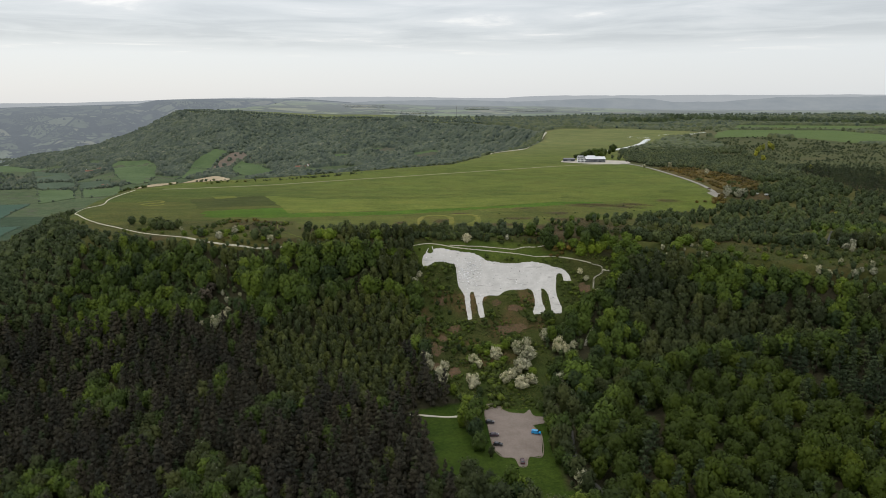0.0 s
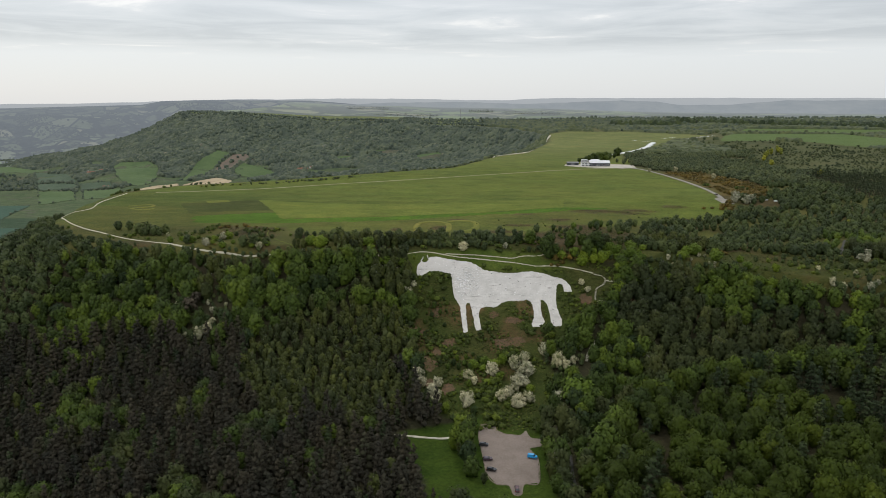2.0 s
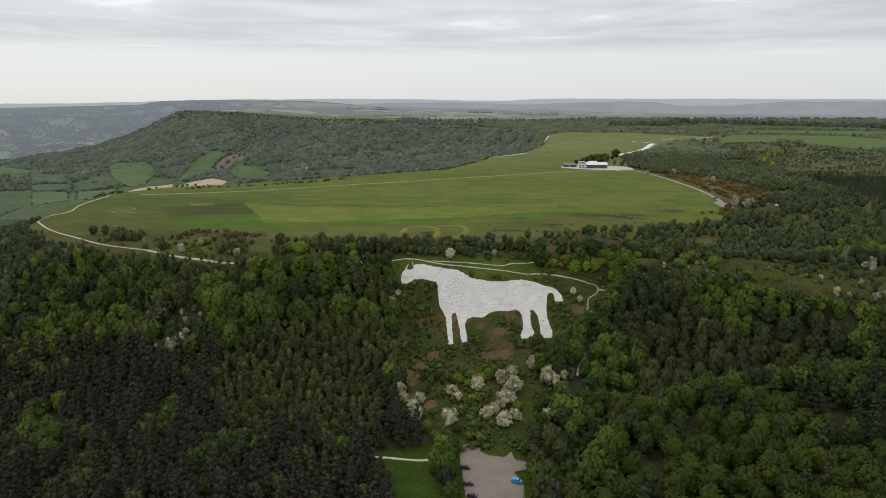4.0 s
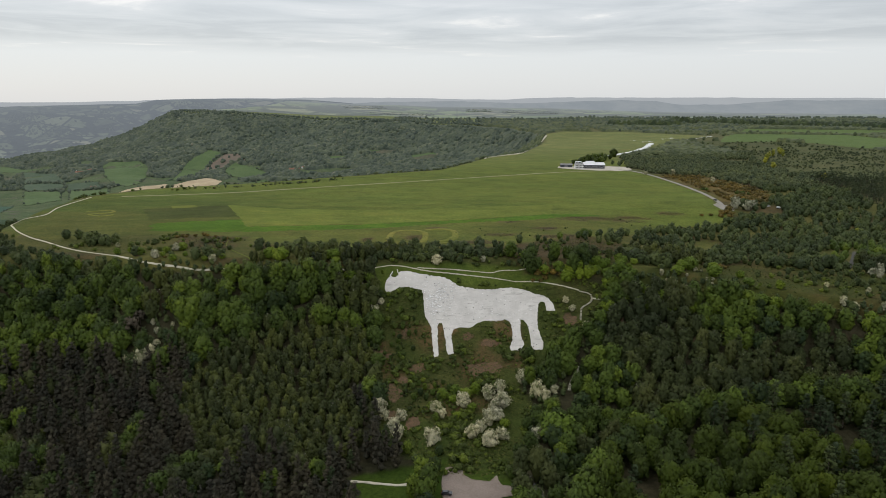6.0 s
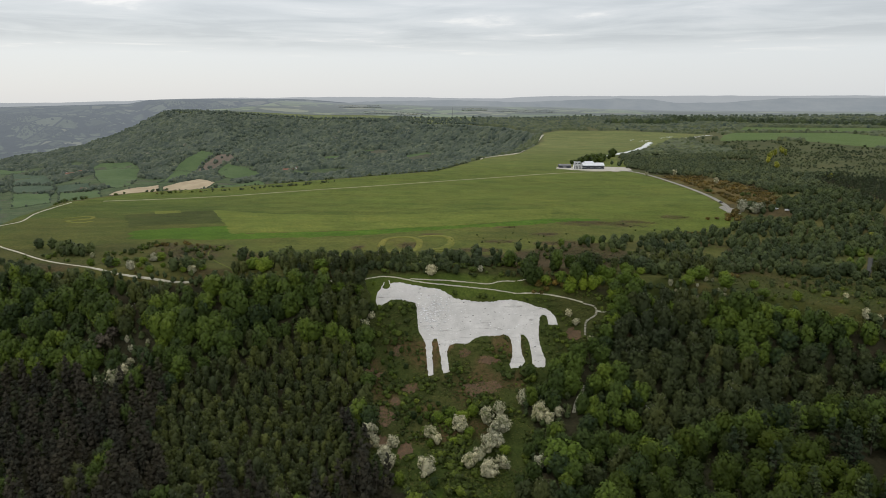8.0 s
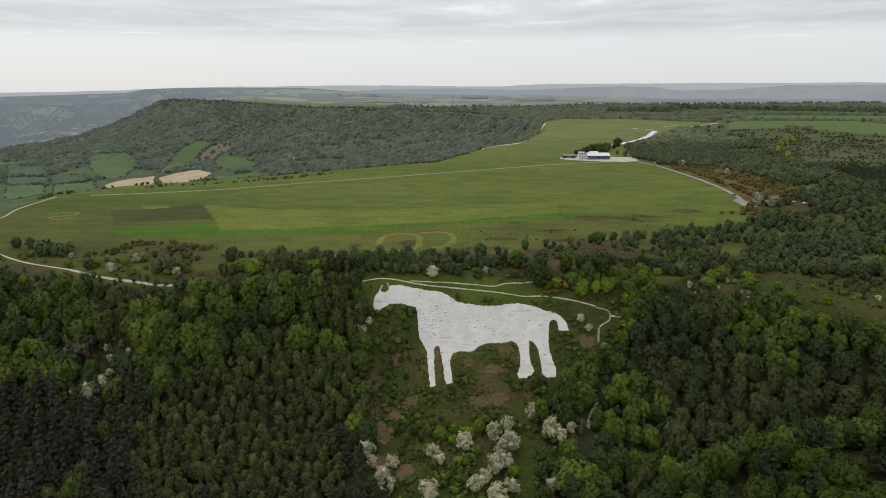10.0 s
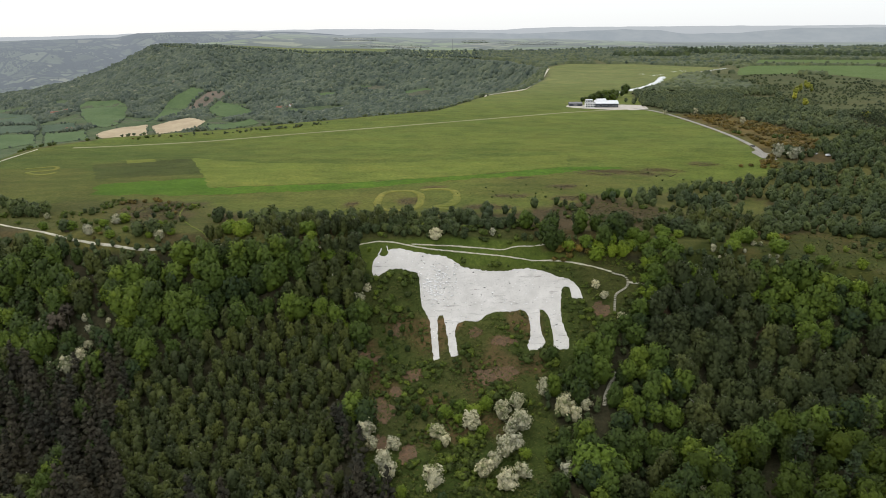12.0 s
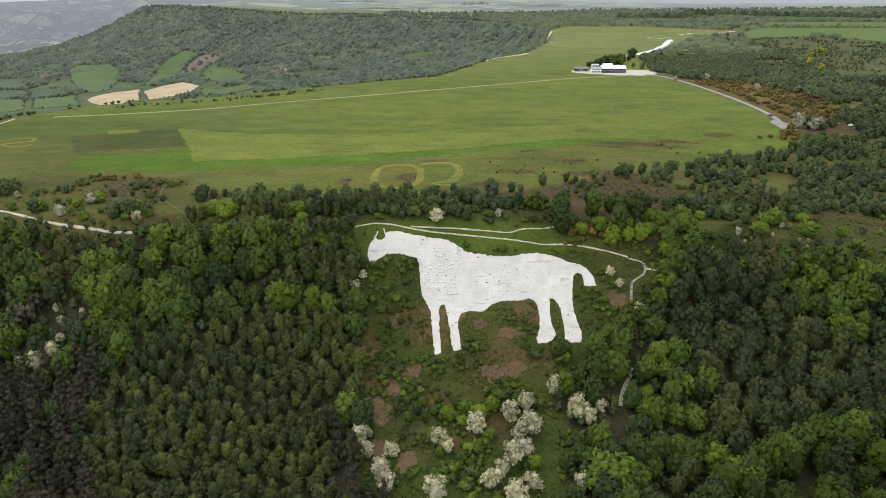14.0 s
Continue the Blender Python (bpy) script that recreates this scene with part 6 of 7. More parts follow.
low_plant["beech"] += [(200, 1052, 0.45), (206, 1060, 0.5), (213, 1066, 0.55), (220, 1072, 0.7), (227, 1078, 0.8), (233, 1074, 0.8), (239, 1084, 0.95), (245, 1090, 0.95), (251, 1098, 0.9), (229, 1090, 0.85), (241, 1098, 0.9), (262, 1116, 0.7), (217, 1080, 0.65), (235, 1062, 0.6), (247, 1076, 0.75), (257, 1106, 0.8), (236, 1080, 0.9), (223, 1066, 0.6), (254, 1090, 0.7), (246, 1062, 0.5), (270, 1120, 0.6)]
low_plant["broadleaf"] += [(258, 1010, 0.6), (268, 1000, 0.7), (276, 1012, 0.8), (284, 1004, 0.75), (272, 1020, 0.8), (292, 1016, 0.8), (260, 1024, 0.7), (254, 1036, 0.65), (266, 1034, 0.8), (276, 1030, 0.8)]
x, y = scatter(265, 420, 985, 1400, 7, 45)
k = ~inside(AIRFIELD, x, y) & (y < 1180 + (x - 290) * 1.0) & (near_line(ROW, x, y) > 14)
put(low_plant, "broadleaf", x[k], y[k], g.uniform(0.45, 0.75, k.sum()))
# single bushes on the airfield's rough edge
x, y = scatter(-120, 230, 462, 640, 11, 46)
k = inside(AIRFIELD, x, y) & (noise2(x, y, 26, 47) > 0.78) & (y < 470 + 0.55 * np.clip(x, -40, 200) + 45)
put(low_plant, "shrub", x[k], y[k], g.uniform(0.15, 0.6, k.sum()))
x, y = scatter(-350, 80, 690, 1180, 6, 48)
d = rim_distance(x, y)
k = (d > -7) & (d < 9) & (noise2(x, y, 18, 49) > 0.35)
put(low_plant, "shrub", x[k], y[k], g.uniform(0.5, 1.5, k.sum()))

for k_ in range(85):
    f_ = g.rand()
    a_, b_ = (-290, 752) if f_ < 0.35 else (-200, 790), (-200, 790) if f_ < 0.35 else (-120, 850)
    q = g.rand()
    low_plant["gorse" if g.rand() < 0.2 else "shrub"].append((a_[0] + (b_[0] - a_[0]) * q + g.uniform(0, 14), a_[1] + (b_[1] - a_[1]) * q - g.uniform(0, 16), g.uniform(0.35, 1.1)))
plant["bare"] += [(-152, 396, 1.3), (-150, 403, 1.0), (-20, 330, 0.5)]

# farther woods: the eastern plateau, the scarp beyond the valley, the valley's own trees
x, y = np.meshgrid(np.arange(120, 1750, 5.0), np.arange(1150, 2960, 6.0))
EAST_FIELDS = [[(575, 1465), (650, 1640), (740, 1800), (1000, 1760), (1010, 1300), (860, 1240), (768, 1285), (740, 1480)], [(760, 1830), (874, 2050), (1300, 1990), (1420, 1760), (1020, 1790)]]
n1 = noise2(x, y, 60, 52)
keep = in_view(x, y, 60) & (rim_distance(x, y) < -3) & ~inside(AIRFIELD, x, y) & (near_line(AIRFIELD[6:13], x, y) > 14) & ~inside(MOOR, x, y) & (n1 > 0.25) & (y < 2700)
keep &= (near_line(ROW, x, y) > 20) & (near_line([(420, 1560), (500, 1590), (560, 1575), (640, 1670)], x, y) > 34)
for f_ in EAST_FIELDS:
    keep &= ~inside(f_, x, y)
belt = (near_line([(768, 2310), (902, 2245), (1009, 2179), (1269, 2091), (1600, 1980)], x, y) < 34) | (near_line([(525, 2190), (707, 2179)], x, y) < 22)
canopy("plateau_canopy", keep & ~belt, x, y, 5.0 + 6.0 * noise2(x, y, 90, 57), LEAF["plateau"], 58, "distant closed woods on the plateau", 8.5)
canopy("conifer_belt", belt & in_view(x, y, 60), x, y, 19.0 + 5.0 * noise2(x, y, 60, 59), LEAF["pine"], 60, "dark belts of distant conifers")
x, y = scatter(-200, 1750, 1150, 2950, 11, 51)
n1, n2 = noise2(x, y, 60, 52), noise2(x, y, 25, 53)
d = rim_distance(x, y)
clear_ = (near_line(ROW, x, y) > 20) & (near_line([(420, 1560), (500, 1590), (560, 1575), (640, 1670)], x, y) > 34)
ok = in_view(x, y, 60) & (d < -3) & ~inside(AIRFIELD, x, y) & (near_line(AIRFIELD[6:13], x, y) > 14) & clear_
for f_ in EAST_FIELDS:
    ok &= ~inside(f_, x, y)
moor = inside(MOOR, x, y)
k = ok & moor & (n2 > 0.6)
put(low_plant, "shrub", x[k], y[k], g.uniform(0.8, 1.9, k.sum()))
ok &= ~moor
k = ok & ((n1 > 0.2) | (n2 > 0.6)) & ((x < 900) | (n1 > 0.45)) & (g.rand(len(x)) < 0.14)
put(low_plant, "far", x[k], y[k], g.uniform(0.45, 0.85, k.sum()) * np.where(y[k] > 1800, 1.3, 1.15))
far_pine = []
x, y = scatter(-2300, 320, 1150, 2950, 11.5, 61)
d = rim_distance(x, y)
z = height(x, y)
n1, n2 = noise2(x, y, 110, 62), noise2(x, y, 30, 63)
VALLEY_FIELDS = [
    ([(-1105, 2194), (-1096, 2231), (-999, 2231), (-937, 2169), (-874, 1961), (-890, 1908), (-950, 1956), (-1020, 2050)], 0),
    ([(-823, 2012), (-839, 2191), (-835, 2250), (-808, 2343), (-743, 2313), (-770, 2224), (-770, 2099)], 0),
    ([(-704, 2170), (-683, 2230), (-607, 2183), (-522, 2090), (-598, 2088), (-660, 2093)], 0)]
VALLEY_FIELDS += [([(-880, 1840), (-844, 1934), (-803, 1975), (-748, 1845), (-800, 1760)], 2), ([(-784, 1952), (-718, 2056), (-646, 1989), (-648, 1905), (-726, 1848)], 2),
                  ([(-635, 1944), (-528, 2017), (-498, 1976), (-600, 1880)], 0)]
VALLEY_FIELDS += [([(-1231, 1988), (-1117, 1996), (-1089, 1941), (-1167, 1886)], 1), ([(-1104, 1992), (-1012, 1993), (-978, 1933), (-1067, 1929)], 1), ([(-1158, 1872), (-1083, 1915), (-1000, 1780), (-1053, 1702)], 0),
                  ([(-1055, 1912), (-938, 1905), (-880, 1800), (-980, 1780)], 0), ([(-1408, 2266), (-1251, 2187), (-1131, 2034), (-1264, 2045)], 1)]
VALLEY_FIELDS += [([(-378, 2221), (-316, 2214), (-325, 2182), (-363, 2184)], 0), ([(-250, 2248), (-160, 2235), (-175, 2206), (-238, 2225)], 0), ([(-112, 2166), (-27, 2155), (-34, 2095), (-90, 2061)], 0),
                  ([(-1270, 1665), (-1070, 1690), (-980, 1400), (-1250, 1350)], 3), ([(-1700, 2500), (-1350, 2290), (-1430, 2280), (-1680, 2300)], 0), ([(-1240, 1340), (-900, 1380), (-800, 1000), (-1150, 950)], 3)]
tagged(draped("bracken_slope", roughened([(-765, 2150), (-764, 2225), (-738, 2300), (-692, 2296), (-640, 2235), (-700, 2236), (-712, 2170)], 15, 4, 80), mottled("red_bracken", (0.11, 0.098, 0.075), (0.175, 0.135, 0.105), 0.03, 0.95), 1.0, 20, 2), "reddish bracken slope between the meadows", "bracken", kind="structure")
# valley greens pulled towards blue, haze put into the base colours
FIELD_MATS = [mottled("meadow_green", (0.066, 0.104, 0.042), (0.090, 0.130, 0.052), 0.02, 0.95), mottled("meadow_hazed_blue", (0.056, 0.082, 0.052), (0.074, 0.104, 0.064), 0.02, 0.95),
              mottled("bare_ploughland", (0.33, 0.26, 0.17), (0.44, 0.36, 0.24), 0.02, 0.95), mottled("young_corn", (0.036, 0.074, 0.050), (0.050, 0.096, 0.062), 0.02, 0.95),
              mottled("plateau_pasture", (0.066, 0.105, 0.024), (0.085, 0.125, 0.030), 0.02, 0.95)]
taken = np.zeros(x.shape, bool)
for j, (poly, m_) in enumerate(VALLEY_FIELDS):
    taken |= inside(poly, x, y)
    tagged(draped("field_%d" % (j + 1), roughened(poly, 25, 2.5, j), FIELD_MATS[m_], 0.7, 30, 2), ("green pasture in the valley", "pasture in the valley, tinted blue-green by haze", "pale ploughed field in the valley", "dark green cornfield in the valley")[m_], "field", kind="structure")
for j, poly in enumerate(EAST_FIELDS):
    tagged(draped("field_east_%d" % (j + 1), roughened(poly, 30, 3, j + 40), FIELD_MATS[4], 0.5, 25), "green pasture on the plateau", "field", kind="structure")
taken |= inside([(-765, 2150), (-764, 2225), (-738, 2300), (-692, 2296), (-640, 2235), (-700, 2236), (-712, 2170)], x, y) & (g.rand(len(x)) < 0.8)
slope = d < 620
cx_, cy_ = np.meshgrid(np.arange(-2300, 330, 6.0), np.arange(1250, 2960, 6.0))
cd, cz = rim_distance(cx_, cy_), height(cx_, cy_)
keep = (cd > 3) & (cd < 620) & ((cy_ > 1740) | ((cx_ > -150) & (cd < 170))) & in_view(cx_, cy_, 60) & ((cz > -5) | (noise2(cx_, cy_, 110, 62) > 0.35)) & ~inside([(-765, 2150), (-764, 2225), (-738, 2300), (-692, 2296), (-640, 2235), (-700, 2236), (-712, 2170)], cx_, cy_)
for poly, m_ in VALLEY_FIELDS:
    keep &= ~inside(poly, cx_, cy_)
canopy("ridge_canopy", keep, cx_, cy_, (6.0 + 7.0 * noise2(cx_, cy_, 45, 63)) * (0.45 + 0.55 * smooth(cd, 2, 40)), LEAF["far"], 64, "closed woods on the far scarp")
ok = (d > 12) & in_view(x, y, 60) & ~taken & (y > 1450)
k = ok & slope & ((z > -5) | (n1 > 0.35)) & (y > 1750)
wooded = k
k = k & (g.rand(len(x)) < 0.72)
put(low_plant, "far", x[k], y[k], (0.72 + 0.7 * n2[k] * g.uniform(0.4, 1.2, k.sum())))
k = ok & ~wooded & (n1 > 0.52) & (n2 > 0.3) & ((y > 1900) | (x > -700))
put(low_plant, "far", x[k], y[k], g.uniform(0.5, 1.0, k.sum()))
x, y = scatter(-1300, 500, 2150, 2950, 13, 66)
k = (rim_distance(x, y) < -3) & (rim_distance(x, y) > -60) & in_view(x, y, 60)
put(low_plant, "far", x[k], y[k], g.uniform(0.4, 0.8, k.sum()))
x, y = scatter(40, 330, 1000, 1950, 8, 67)
d = rim_distance(x, y)
k = (d > 4) & (d < 90)
put(low_plant, "far", x[k], y[k], g.uniform(0.6, 0.95, k.sum()))
# hedges round the valley fields
for poly, m_ in VALLEY_FIELDS:
    for (ax, ay), (bx, by) in zip(poly, poly[1:] + poly[:1]):
        n = int(math.hypot(bx - ax, by - ay) / 5)
        for q in range(n):
            if g.rand() < 0.85:
                low_plant["far"].append((ax + (bx - ax) * q / n + g.uniform(-3, 3), ay + (by - ay) * q / n + g.uniform(-3, 3), g.choice((0.15, 0.21, 0.29, 0.6), p=(0.38, 0.36, 0.2, 0.06))))

# the flowering thorns stand clear of their neighbours
thorn = np.array([(a, b_) for a, b_, _ in plant["hawthorn"] + plant["bare"]])
for kind in ("broadleaf", "birch", "downy", "larch", "scrub", "shrub", "lush", "beech", "pine"):
    plant[kind] = [p for p in plant[kind] if np.min((thorn[:, 0] - p[0]) ** 2 + (thorn[:, 1] - p[1] - 1.5) ** 2) > (3.6 * min(p[2], 1.0)) ** 2]

# nothing grows on the sunken lane
for bag in (plant, low_plant):
    for kind in bag:
        if bag[kind]:
            p = np.array(bag[kind])
            bag[kind] = [tuple(q) for q in p[near_line(HEATH_ROAD, p[:, 0], p[:, 1]) > 3.0].tolist()]
# nothing tall crowds the lower steps
for kind in ("broadleaf", "birch", "downy", "lush", "scrub", "beech", "pine", "hawthorn"):
    p = np.array(plant[kind])
    plant[kind] = [tuple(q) for q in p[near_line([(88, 380), (83.4, 371.8), (79, 361), (74, 344)], p[:, 0], p[:, 1]) > 3.3].tolist()]
# low growth on the open side of the rim path
line_ = curve_through(MAIN_PATH[4:18], 3.0)
line_z = height(line_[:, 0], line_[:, 1])
for kind in ("broadleaf", "birch", "larch", "scrub", "lush", "pine"):
    p = np.array(plant[kind])
    gap = np.hypot(p[:, None, 0] - line_[None, :, 0], p[:, None, 1] - line_[None, :, 1])
    j = gap.argmin(1)
    gap = gap.min(1)
    cap = (0.24 * gap + line_z[j] - height(p[:, 0], p[:, 1]) + 0.4) / (KINDS[kind][0] * 1.12)
    front = (p[:, 1] < line_[j, 1] + 1) & (gap < 45) & (p[:, 0] < -106)
    p[:, 2] = np.where(front, np.minimum(p[:, 2], cap), p[:, 2])
    plant[kind] = [tuple(q) for q in p[(p[:, 2] > 0.42) | ~front & (p[:, 2] > 0.2)].tolist()]

NAMES = {"broadleaf": ("broadleaf_tree", "spreading green broadleaf tree on the wooded slope", "tree", "green broadleaf trees"),
         "beech": ("beech_tree", "tall bright green beech in a closed wood", "tree", "beeches of the wood"),
         "birch": ("birch_tree", "slender olive-green birch in a dense stand", "tree", "birches of the stand"),
         "downy": ("downy_birch_tree", "tall grey-green birch with drooping twigs", "tree", "grey-green birches on the slope"),
         "larch": ("larch_tree", "dark brownish larch in a dense plantation", "tree", "larches of the plantation"),
         "pine": ("pine_tree", "dark green conifer with spreading branches", "tree", "dark conifers"),
         "hawthorn": ("hawthorn_bush", "hawthorn covered in white blossom", "bush", "flowering hawthorns"),
         "shrub": ("shrub", "low green shrub on rough grass", "shrub", "low shrubs"),
         "scrub": ("scrub_birch", "low rounded grey-green birch on the plateau", "tree", "low birches on the plateau"),
         "lush": ("round_bush", "rounded bright green bush at the plateau's edge", "bush", "rounded bright bushes"),
         "bare": ("bare_tree", "grey-brown tree with hardly any leaves", "tree", "bare trees"),
         "gorse": ("gorse_bush", "low rusty orange bush", "shrub", "rusty bushes")}
WOODS = {"broadleaf": "green_broadleaf_wood", "beech": "beech_wood", "birch": "birch_wood", "downy": "downy_birch_wood", "larch": "larch_plantation", "pine": "pine_wood", "hawthorn": "hawthorn_thicket", "shrub": "low_scrub", "scrub": "birch_scrub", "gorse": "gorse_scrub", "far": "far_wood", "yellow": "yellow_green_trees", "bare": "bare_trees", "lush": "round_bushes", "heather": "heather", "tuft": "tufts"}
for kind in KINDS:
    spots = sorted(plant[kind], key=lambda p: (p[0] - 20) ** 2 + 0.6 * (p[1] - 335) ** 2)
    if kind in NAMES and spots:
        name, label, category, group = NAMES[kind]
        single_trees(name, kind, spots[:250], label, category, group)
        wood(WOODS[kind], kind, 1 if kind in ("shrub", "gorse") else 0, spots[250:], "dense mass of " + group, "trees")
    if kind == "far":
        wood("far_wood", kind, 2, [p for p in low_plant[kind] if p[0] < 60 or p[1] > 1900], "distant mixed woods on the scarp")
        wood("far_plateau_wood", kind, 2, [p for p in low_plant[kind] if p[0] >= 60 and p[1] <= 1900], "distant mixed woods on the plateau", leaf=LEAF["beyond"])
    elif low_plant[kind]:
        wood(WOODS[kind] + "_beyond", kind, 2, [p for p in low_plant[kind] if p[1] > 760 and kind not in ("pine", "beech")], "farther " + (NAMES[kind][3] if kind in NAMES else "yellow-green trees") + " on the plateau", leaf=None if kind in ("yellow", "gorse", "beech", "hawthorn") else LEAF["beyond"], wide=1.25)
        wood(WOODS[kind] + "_upper", kind, 1, [p for p in low_plant[kind] if p[1] <= 760 or kind in ("pine", "beech")], "scattered " + (NAMES[kind][3] if kind in NAMES else "yellow-green trees") + " on the plateau", wide=1.4 if kind == "beech" else 1.0)
wood("rough_growth", "tuft", 2, rough, "rough low growth of bracken and grass", "undergrowth")
wood("bracken_fronds", "tuft", 2, fronds, "dead reddish bracken fronds on the slope", "bracken", leaf=LEAF["bracken"])
wood("heather_tufts", "heather", 2, tufts, "dark brown heather in the rough grass", "heather")
wood("undergrowth", "scrub", 2, under, "green undergrowth between the trees", "undergrowth")
for q in range(420):
    f_ = g.rand()
    for (ax, ay), (bx, by) in (((90, 3490), (215, 3490)), ((265, 3410), (525, 3300)), ((-535, 3550), (-320, 3535)), ((-350, 3074), (-60, 3180))):
        if g.rand() < 0.6:
            far_pine.append((ax + (bx - ax) * f_ + g.uniform(-8, 8), ay + (by - ay) * f_ + g.uniform(-20, 20), g.uniform(0.8, 1.5)))
wood("far_pine_belt", "pine", 2, far_pine, "dark belt of distant conifers")

for j, (hx, hy, ht, hw, hh, wm, rm, lab) in enumerate([
        (-1150, 2150, 10, 26, 6, SAND, TILES, "stone farmhouse with a red roof among trees"), (-1130, 2172, 80, 18, 4, SAND, TILES, "stone barn with a red roof beside the farm"),
        (-1175, 2168, -20, 14, 4, WHITE, LOW_ROOF, "white cottage with a grey roof in the valley"), (-1000, 1940, 5, 16, 4, SAND, TILES, "small red-roofed farm barn by a hedge"),
        (-455, 2075, 12, 30, 5, SAND, TILES, "long red-roofed farm building among trees"), (-430, 2085, 60, 14, 5, WHITE, TILES, "white cottage among trees at the hill's foot")]):
    house("farmhouse", hx, hy, ht, hw, hw * 0.42, hh, wm, rm, lab)

# a lattice mast on the skyline
mast = thing("radio_mast", "slender grey radio mast on the skyline", "mast", Matrix.Translation((40, 2900, ground_at(40, 2900))))
for a, b_ in (((-2, -2), 0), ((2, -2), 0), ((0, 2), 0)):
    bm = bmesh.new()
    v = [bm.verts.new(p) for p in ((a[0] - 0.4, a[1], 0), (a[0] + 0.4, a[1], 0), (a[0] * 0.2 + 0.25, a[1] * 0.2, 46), (a[0] * 0.2 - 0.25, a[1] * 0.2, 46))]
    w = [bm.verts.new(p.co + Vector((0, 0.6, 0))) for p in v]
    bm.faces.new(v)
    bm.faces.new(w[::-1])
    for k in range(4):
        bm.faces.new((v[k], w[k], w[(k + 1) % 4], v[(k + 1) % 4]))
    part("leg", bm, METAL, mast)
for z in range(6, 46, 6):
    boxed("brace", mast, METAL, -2 + 0.035 * z, 2 - 0.035 * z, -2 + 0.035 * z, -1.5 + 0.035 * z, z, z + 0.5)


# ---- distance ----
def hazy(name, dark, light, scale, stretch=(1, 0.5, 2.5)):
    """Land so far off that it glows, the haze put into its emission."""
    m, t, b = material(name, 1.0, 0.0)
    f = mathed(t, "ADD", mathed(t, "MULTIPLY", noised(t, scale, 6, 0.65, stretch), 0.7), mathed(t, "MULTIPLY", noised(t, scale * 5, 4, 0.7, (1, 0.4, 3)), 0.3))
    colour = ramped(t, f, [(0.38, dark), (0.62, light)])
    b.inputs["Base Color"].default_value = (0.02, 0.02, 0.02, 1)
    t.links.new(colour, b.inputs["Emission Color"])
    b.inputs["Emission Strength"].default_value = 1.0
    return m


def far_ridge(name, distance, profile, foot_drop, mat, seed, label):
    """A range of hills along the horizon. profile: bearing and height of the crest."""
    b_ = np.linspace(profile[0][0], profile[-1][0], 160)
    top = np.interp(b_, [p[0] for p in profile], [p[1] for p in profile])
    r = np.random.RandomState(seed)
    top = top + np.convolve(r.normal(size=170), np.ones(11) / 11, "valid")[:160] * 7 + r.normal(size=160) * 0.8
    rowsets = []
    for f_ in np.linspace(0, 1, 9):
        dist = distance - 420 * f_ + 60 * np.sin(b_ * 0.7 + seed) * f_
        drop = (f_ * f_ * (3 - 2 * f_)) * (top - foot_drop)
        rowsets.append(np.stack([20 + dist * np.sin(np.radians(b_)), 80 + dist * np.cos(np.radians(b_)), top - drop], -1))
    rowsets.insert(0, rowsets[0] + np.array((0, 60, -80)))
    v = np.stack(rowsets)
    i = np.arange(v.shape[0] * 160).reshape(v.shape[0], 160)
    f = np.stack([i[1:, :-1], i[1:, 1:], i[:-1, 1:], i[:-1, :-1]], -1).reshape(-1, 4)
    return tagged(new(name, sheet(name, v.reshape(-1, 3), f, [mat], True)), label, "hills", kind="structure")


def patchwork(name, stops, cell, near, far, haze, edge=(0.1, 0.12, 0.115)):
    """Distant fields, woods, hedges: haze mixed into their glow, paler the farther they lie."""
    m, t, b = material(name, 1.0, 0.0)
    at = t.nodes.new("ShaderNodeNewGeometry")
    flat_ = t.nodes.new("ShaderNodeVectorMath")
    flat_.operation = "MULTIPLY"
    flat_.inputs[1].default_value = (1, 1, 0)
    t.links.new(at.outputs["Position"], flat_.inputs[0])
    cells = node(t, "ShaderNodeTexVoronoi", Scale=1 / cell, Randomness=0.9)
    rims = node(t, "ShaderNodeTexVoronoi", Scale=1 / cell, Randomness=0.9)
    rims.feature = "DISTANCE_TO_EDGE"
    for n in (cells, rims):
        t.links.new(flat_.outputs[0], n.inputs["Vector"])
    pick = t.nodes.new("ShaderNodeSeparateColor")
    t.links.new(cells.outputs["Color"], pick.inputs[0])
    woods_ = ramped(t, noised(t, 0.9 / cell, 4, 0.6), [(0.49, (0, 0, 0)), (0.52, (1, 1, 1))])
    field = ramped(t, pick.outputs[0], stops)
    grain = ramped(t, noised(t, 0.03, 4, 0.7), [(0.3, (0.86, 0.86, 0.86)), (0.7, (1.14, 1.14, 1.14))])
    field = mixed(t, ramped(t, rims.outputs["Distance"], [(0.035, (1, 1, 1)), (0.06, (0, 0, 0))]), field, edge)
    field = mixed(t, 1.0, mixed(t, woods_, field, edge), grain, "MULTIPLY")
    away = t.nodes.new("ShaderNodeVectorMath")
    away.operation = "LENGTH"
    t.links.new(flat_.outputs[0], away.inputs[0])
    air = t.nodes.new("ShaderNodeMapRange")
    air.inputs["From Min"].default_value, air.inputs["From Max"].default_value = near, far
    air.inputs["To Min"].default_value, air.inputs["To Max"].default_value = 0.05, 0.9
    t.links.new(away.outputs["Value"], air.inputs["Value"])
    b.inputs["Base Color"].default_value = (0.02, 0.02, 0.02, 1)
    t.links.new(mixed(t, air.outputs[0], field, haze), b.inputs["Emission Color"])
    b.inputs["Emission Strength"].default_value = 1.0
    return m


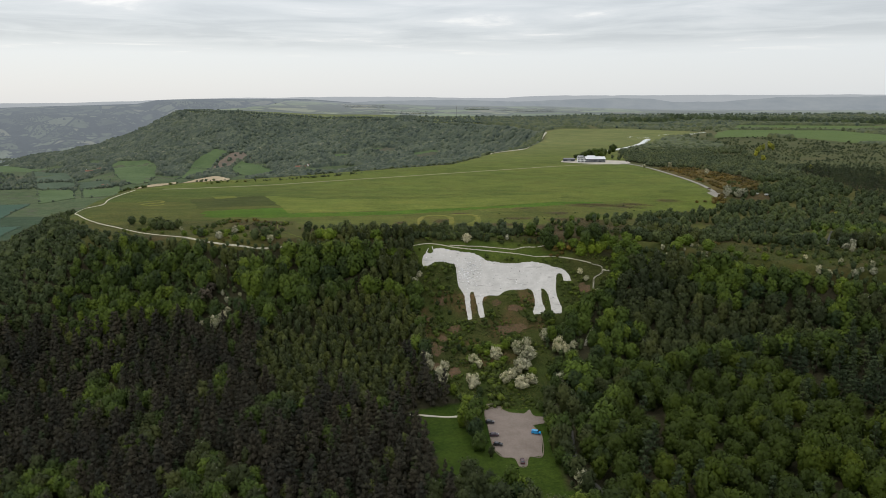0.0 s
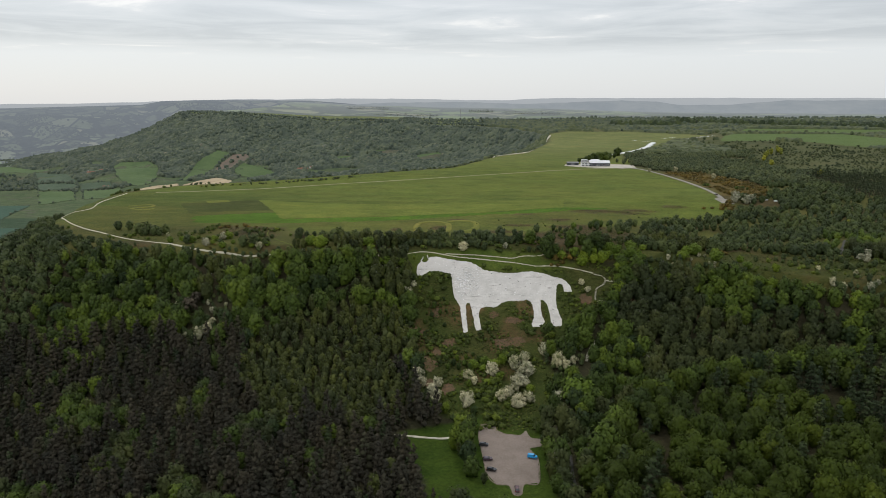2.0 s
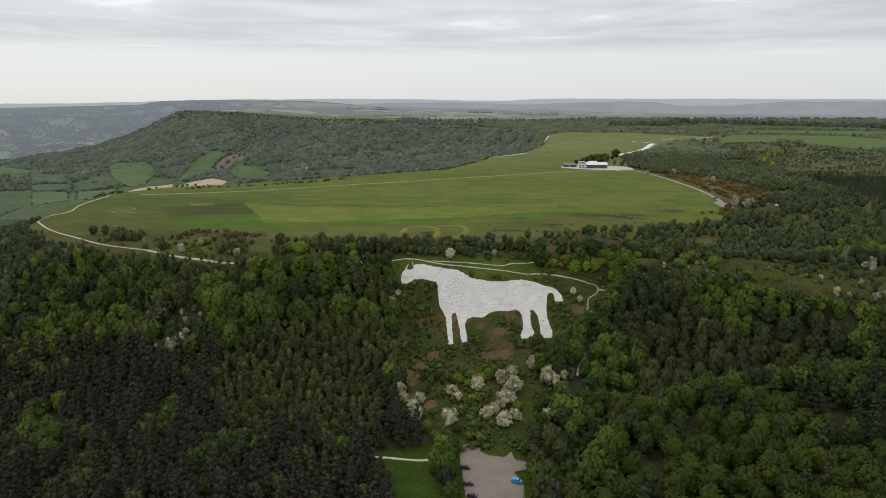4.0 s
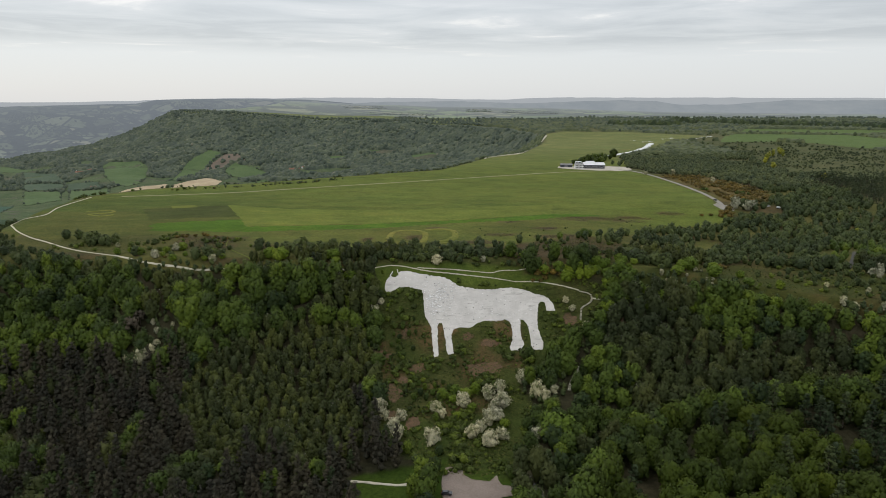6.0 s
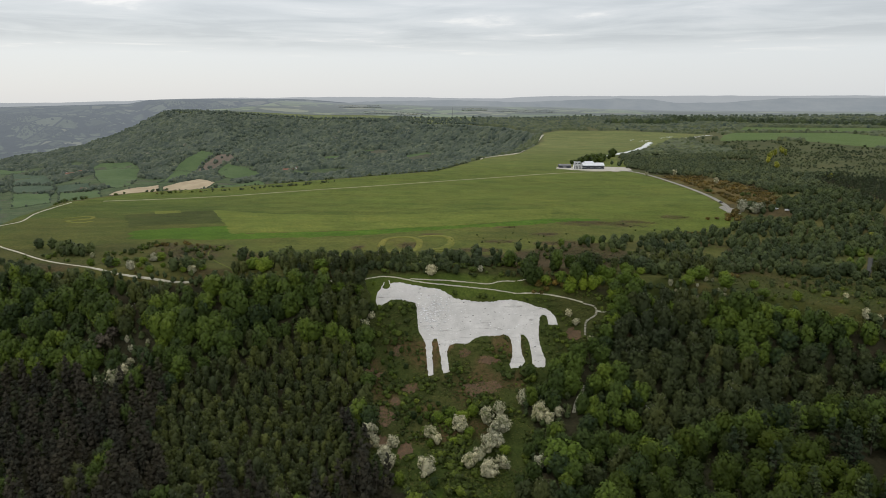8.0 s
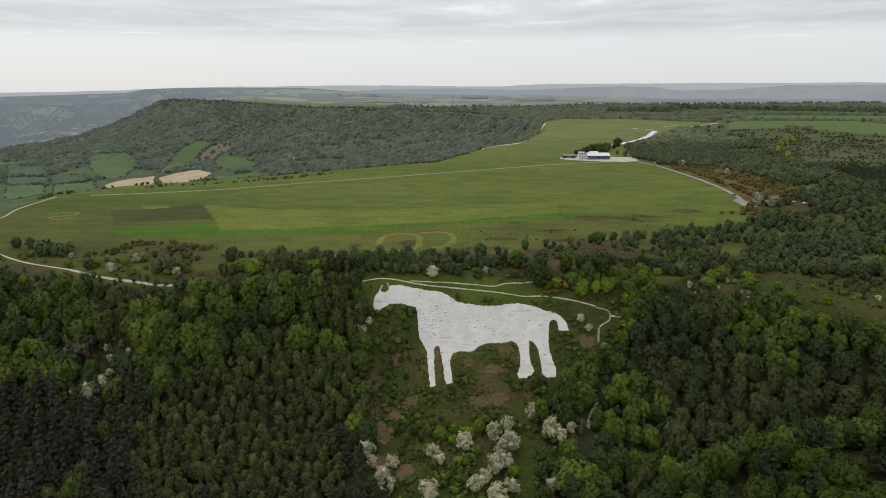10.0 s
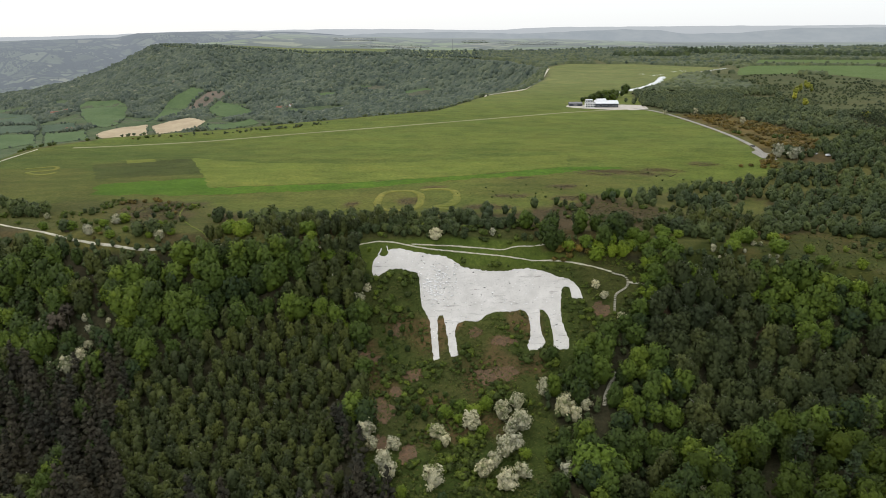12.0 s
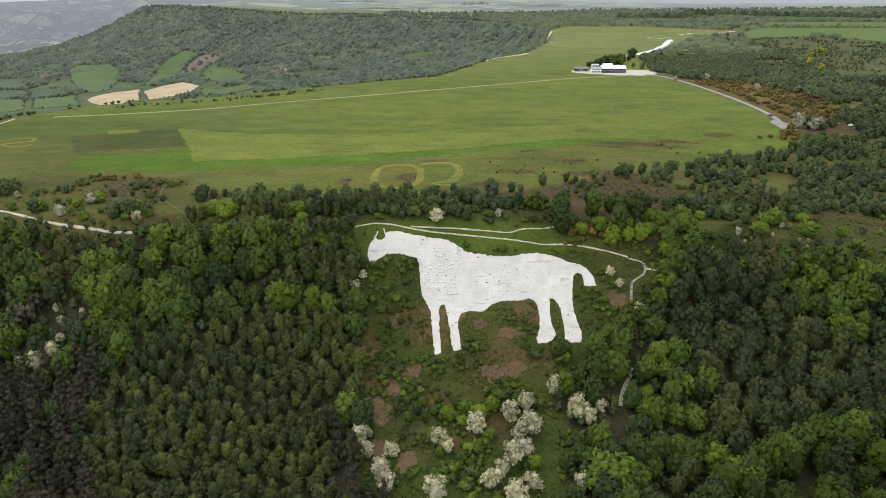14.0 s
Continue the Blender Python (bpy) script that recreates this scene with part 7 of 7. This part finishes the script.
H1 = hazy("hazed_hills_pale", (0.45, 0.485, 0.52), (0.49, 0.52, 0.545), 0.0016)
H2 = hazy("hazed_hills_middle", (0.315, 0.355, 0.39), (0.375, 0.41, 0.435), 0.004)
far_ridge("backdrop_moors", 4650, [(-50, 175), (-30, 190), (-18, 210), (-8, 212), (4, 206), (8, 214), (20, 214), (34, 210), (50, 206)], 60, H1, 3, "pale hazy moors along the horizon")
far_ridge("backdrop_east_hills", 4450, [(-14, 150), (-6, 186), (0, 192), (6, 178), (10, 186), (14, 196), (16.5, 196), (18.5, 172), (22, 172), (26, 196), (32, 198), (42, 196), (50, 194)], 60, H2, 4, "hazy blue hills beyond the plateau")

# the broad western vale, rising in folds to a wooded edge
VALE_EDGE = [(-54, 142), (-36, 160), (-30, 169), (-25, 178), (-23.6, 200), (-20, 206), (-12, 202), (-8, 176), (-4, 120)]


def vale(x, y):
    x, y = np.asarray(x, float), np.asarray(y, float)
    r = np.hypot(x - 20, y - 80)
    crest = np.interp(np.degrees(np.arctan2(x - 20, y - 80)), [p[0] for p in VALE_EDGE], [p[1] for p in VALE_EDGE])
    k = smooth(r, 3000, 4560) ** 1.5
    folds = 26 * waves(x, y, 210, 11) + 12 * waves(x, y, 90, 12)
    return -58 + k * (crest + 58) + folds * smooth(r, 2850, 3400) * smooth(r, 4560, 4200)


# haze tone mixed into the glow of the vale and its woods
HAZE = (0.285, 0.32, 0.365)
VALE = patchwork("hazed_vale_fields", [(0.0, (0.13, 0.155, 0.145)), (0.4, (0.175, 0.21, 0.175)), (0.75, (0.23, 0.265, 0.215)), (1.0, (0.31, 0.32, 0.26))], 115, 2900, 5200, HAZE, (0.095, 0.115, 0.125))
u_, r_ = np.meshgrid(np.linspace(-52, -4, 190), np.concatenate([np.linspace(2750, 4560, 120), [4600, 4660]]))
fx, fy = 20 + r_ * np.sin(np.radians(u_)), 80 + r_ * np.cos(np.radians(u_))
fz = vale(fx, fy)
fz[0] -= 30
fz[-2:] -= np.array([[4], [60]])
i = np.arange(fx.size).reshape(fx.shape)
f = np.stack([i[:-1, :-1], i[:-1, 1:], i[1:, 1:], i[1:, :-1]], -1).reshape(-1, 4)
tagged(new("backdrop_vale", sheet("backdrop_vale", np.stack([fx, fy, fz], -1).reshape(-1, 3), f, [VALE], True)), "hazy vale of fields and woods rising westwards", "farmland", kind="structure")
x, y = scatter(-3700, -300, 2000, 4500, 17, 91)
r_ = np.hypot(x - 20, y - 80)
u_ = np.degrees(np.arctan2(x - 20, y - 80))
n1, n2 = noise2(x, y, 150, 92), noise2(x, y, 40, 93)
k = (u_ < -14) & (u_ > -40) & (r_ > 2780) & (r_ < 4250) & (((n1 > 0.58) & (n2 > 0.25)) | (g.rand(len(x)) < 0.05))
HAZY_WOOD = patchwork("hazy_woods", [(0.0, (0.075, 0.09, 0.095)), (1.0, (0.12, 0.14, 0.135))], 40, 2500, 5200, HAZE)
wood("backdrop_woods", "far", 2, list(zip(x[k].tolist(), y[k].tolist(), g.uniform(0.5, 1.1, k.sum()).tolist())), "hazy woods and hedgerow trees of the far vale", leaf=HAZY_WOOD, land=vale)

# far farmland, the haze put into its glow
FARLAND = patchwork("hazed_farmland", [(0.0, (0.19, 0.24, 0.15)), (0.4, (0.25, 0.32, 0.18)), (0.7, (0.29, 0.35, 0.21)), (1.0, (0.34, 0.34, 0.25))], 210, 2600, 4600, (0.36, 0.395, 0.42), (0.13, 0.155, 0.135))
u_, r_ = np.meshgrid(np.linspace(-50, 50, 200), np.linspace(0, 1, 40) ** 1.3 * 1540 + 2960)
fx, fy = 20 + r_ * np.sin(np.radians(u_)), 80 + r_ * np.cos(np.radians(u_))
fz = height(fx, fy) + 1.5
fz[0] -= 6
i = np.arange(fx.size).reshape(fx.shape)
f = np.stack([i[:-1, :-1], i[:-1, 1:], i[1:, 1:], i[1:, :-1]], -1).reshape(-1, 4)
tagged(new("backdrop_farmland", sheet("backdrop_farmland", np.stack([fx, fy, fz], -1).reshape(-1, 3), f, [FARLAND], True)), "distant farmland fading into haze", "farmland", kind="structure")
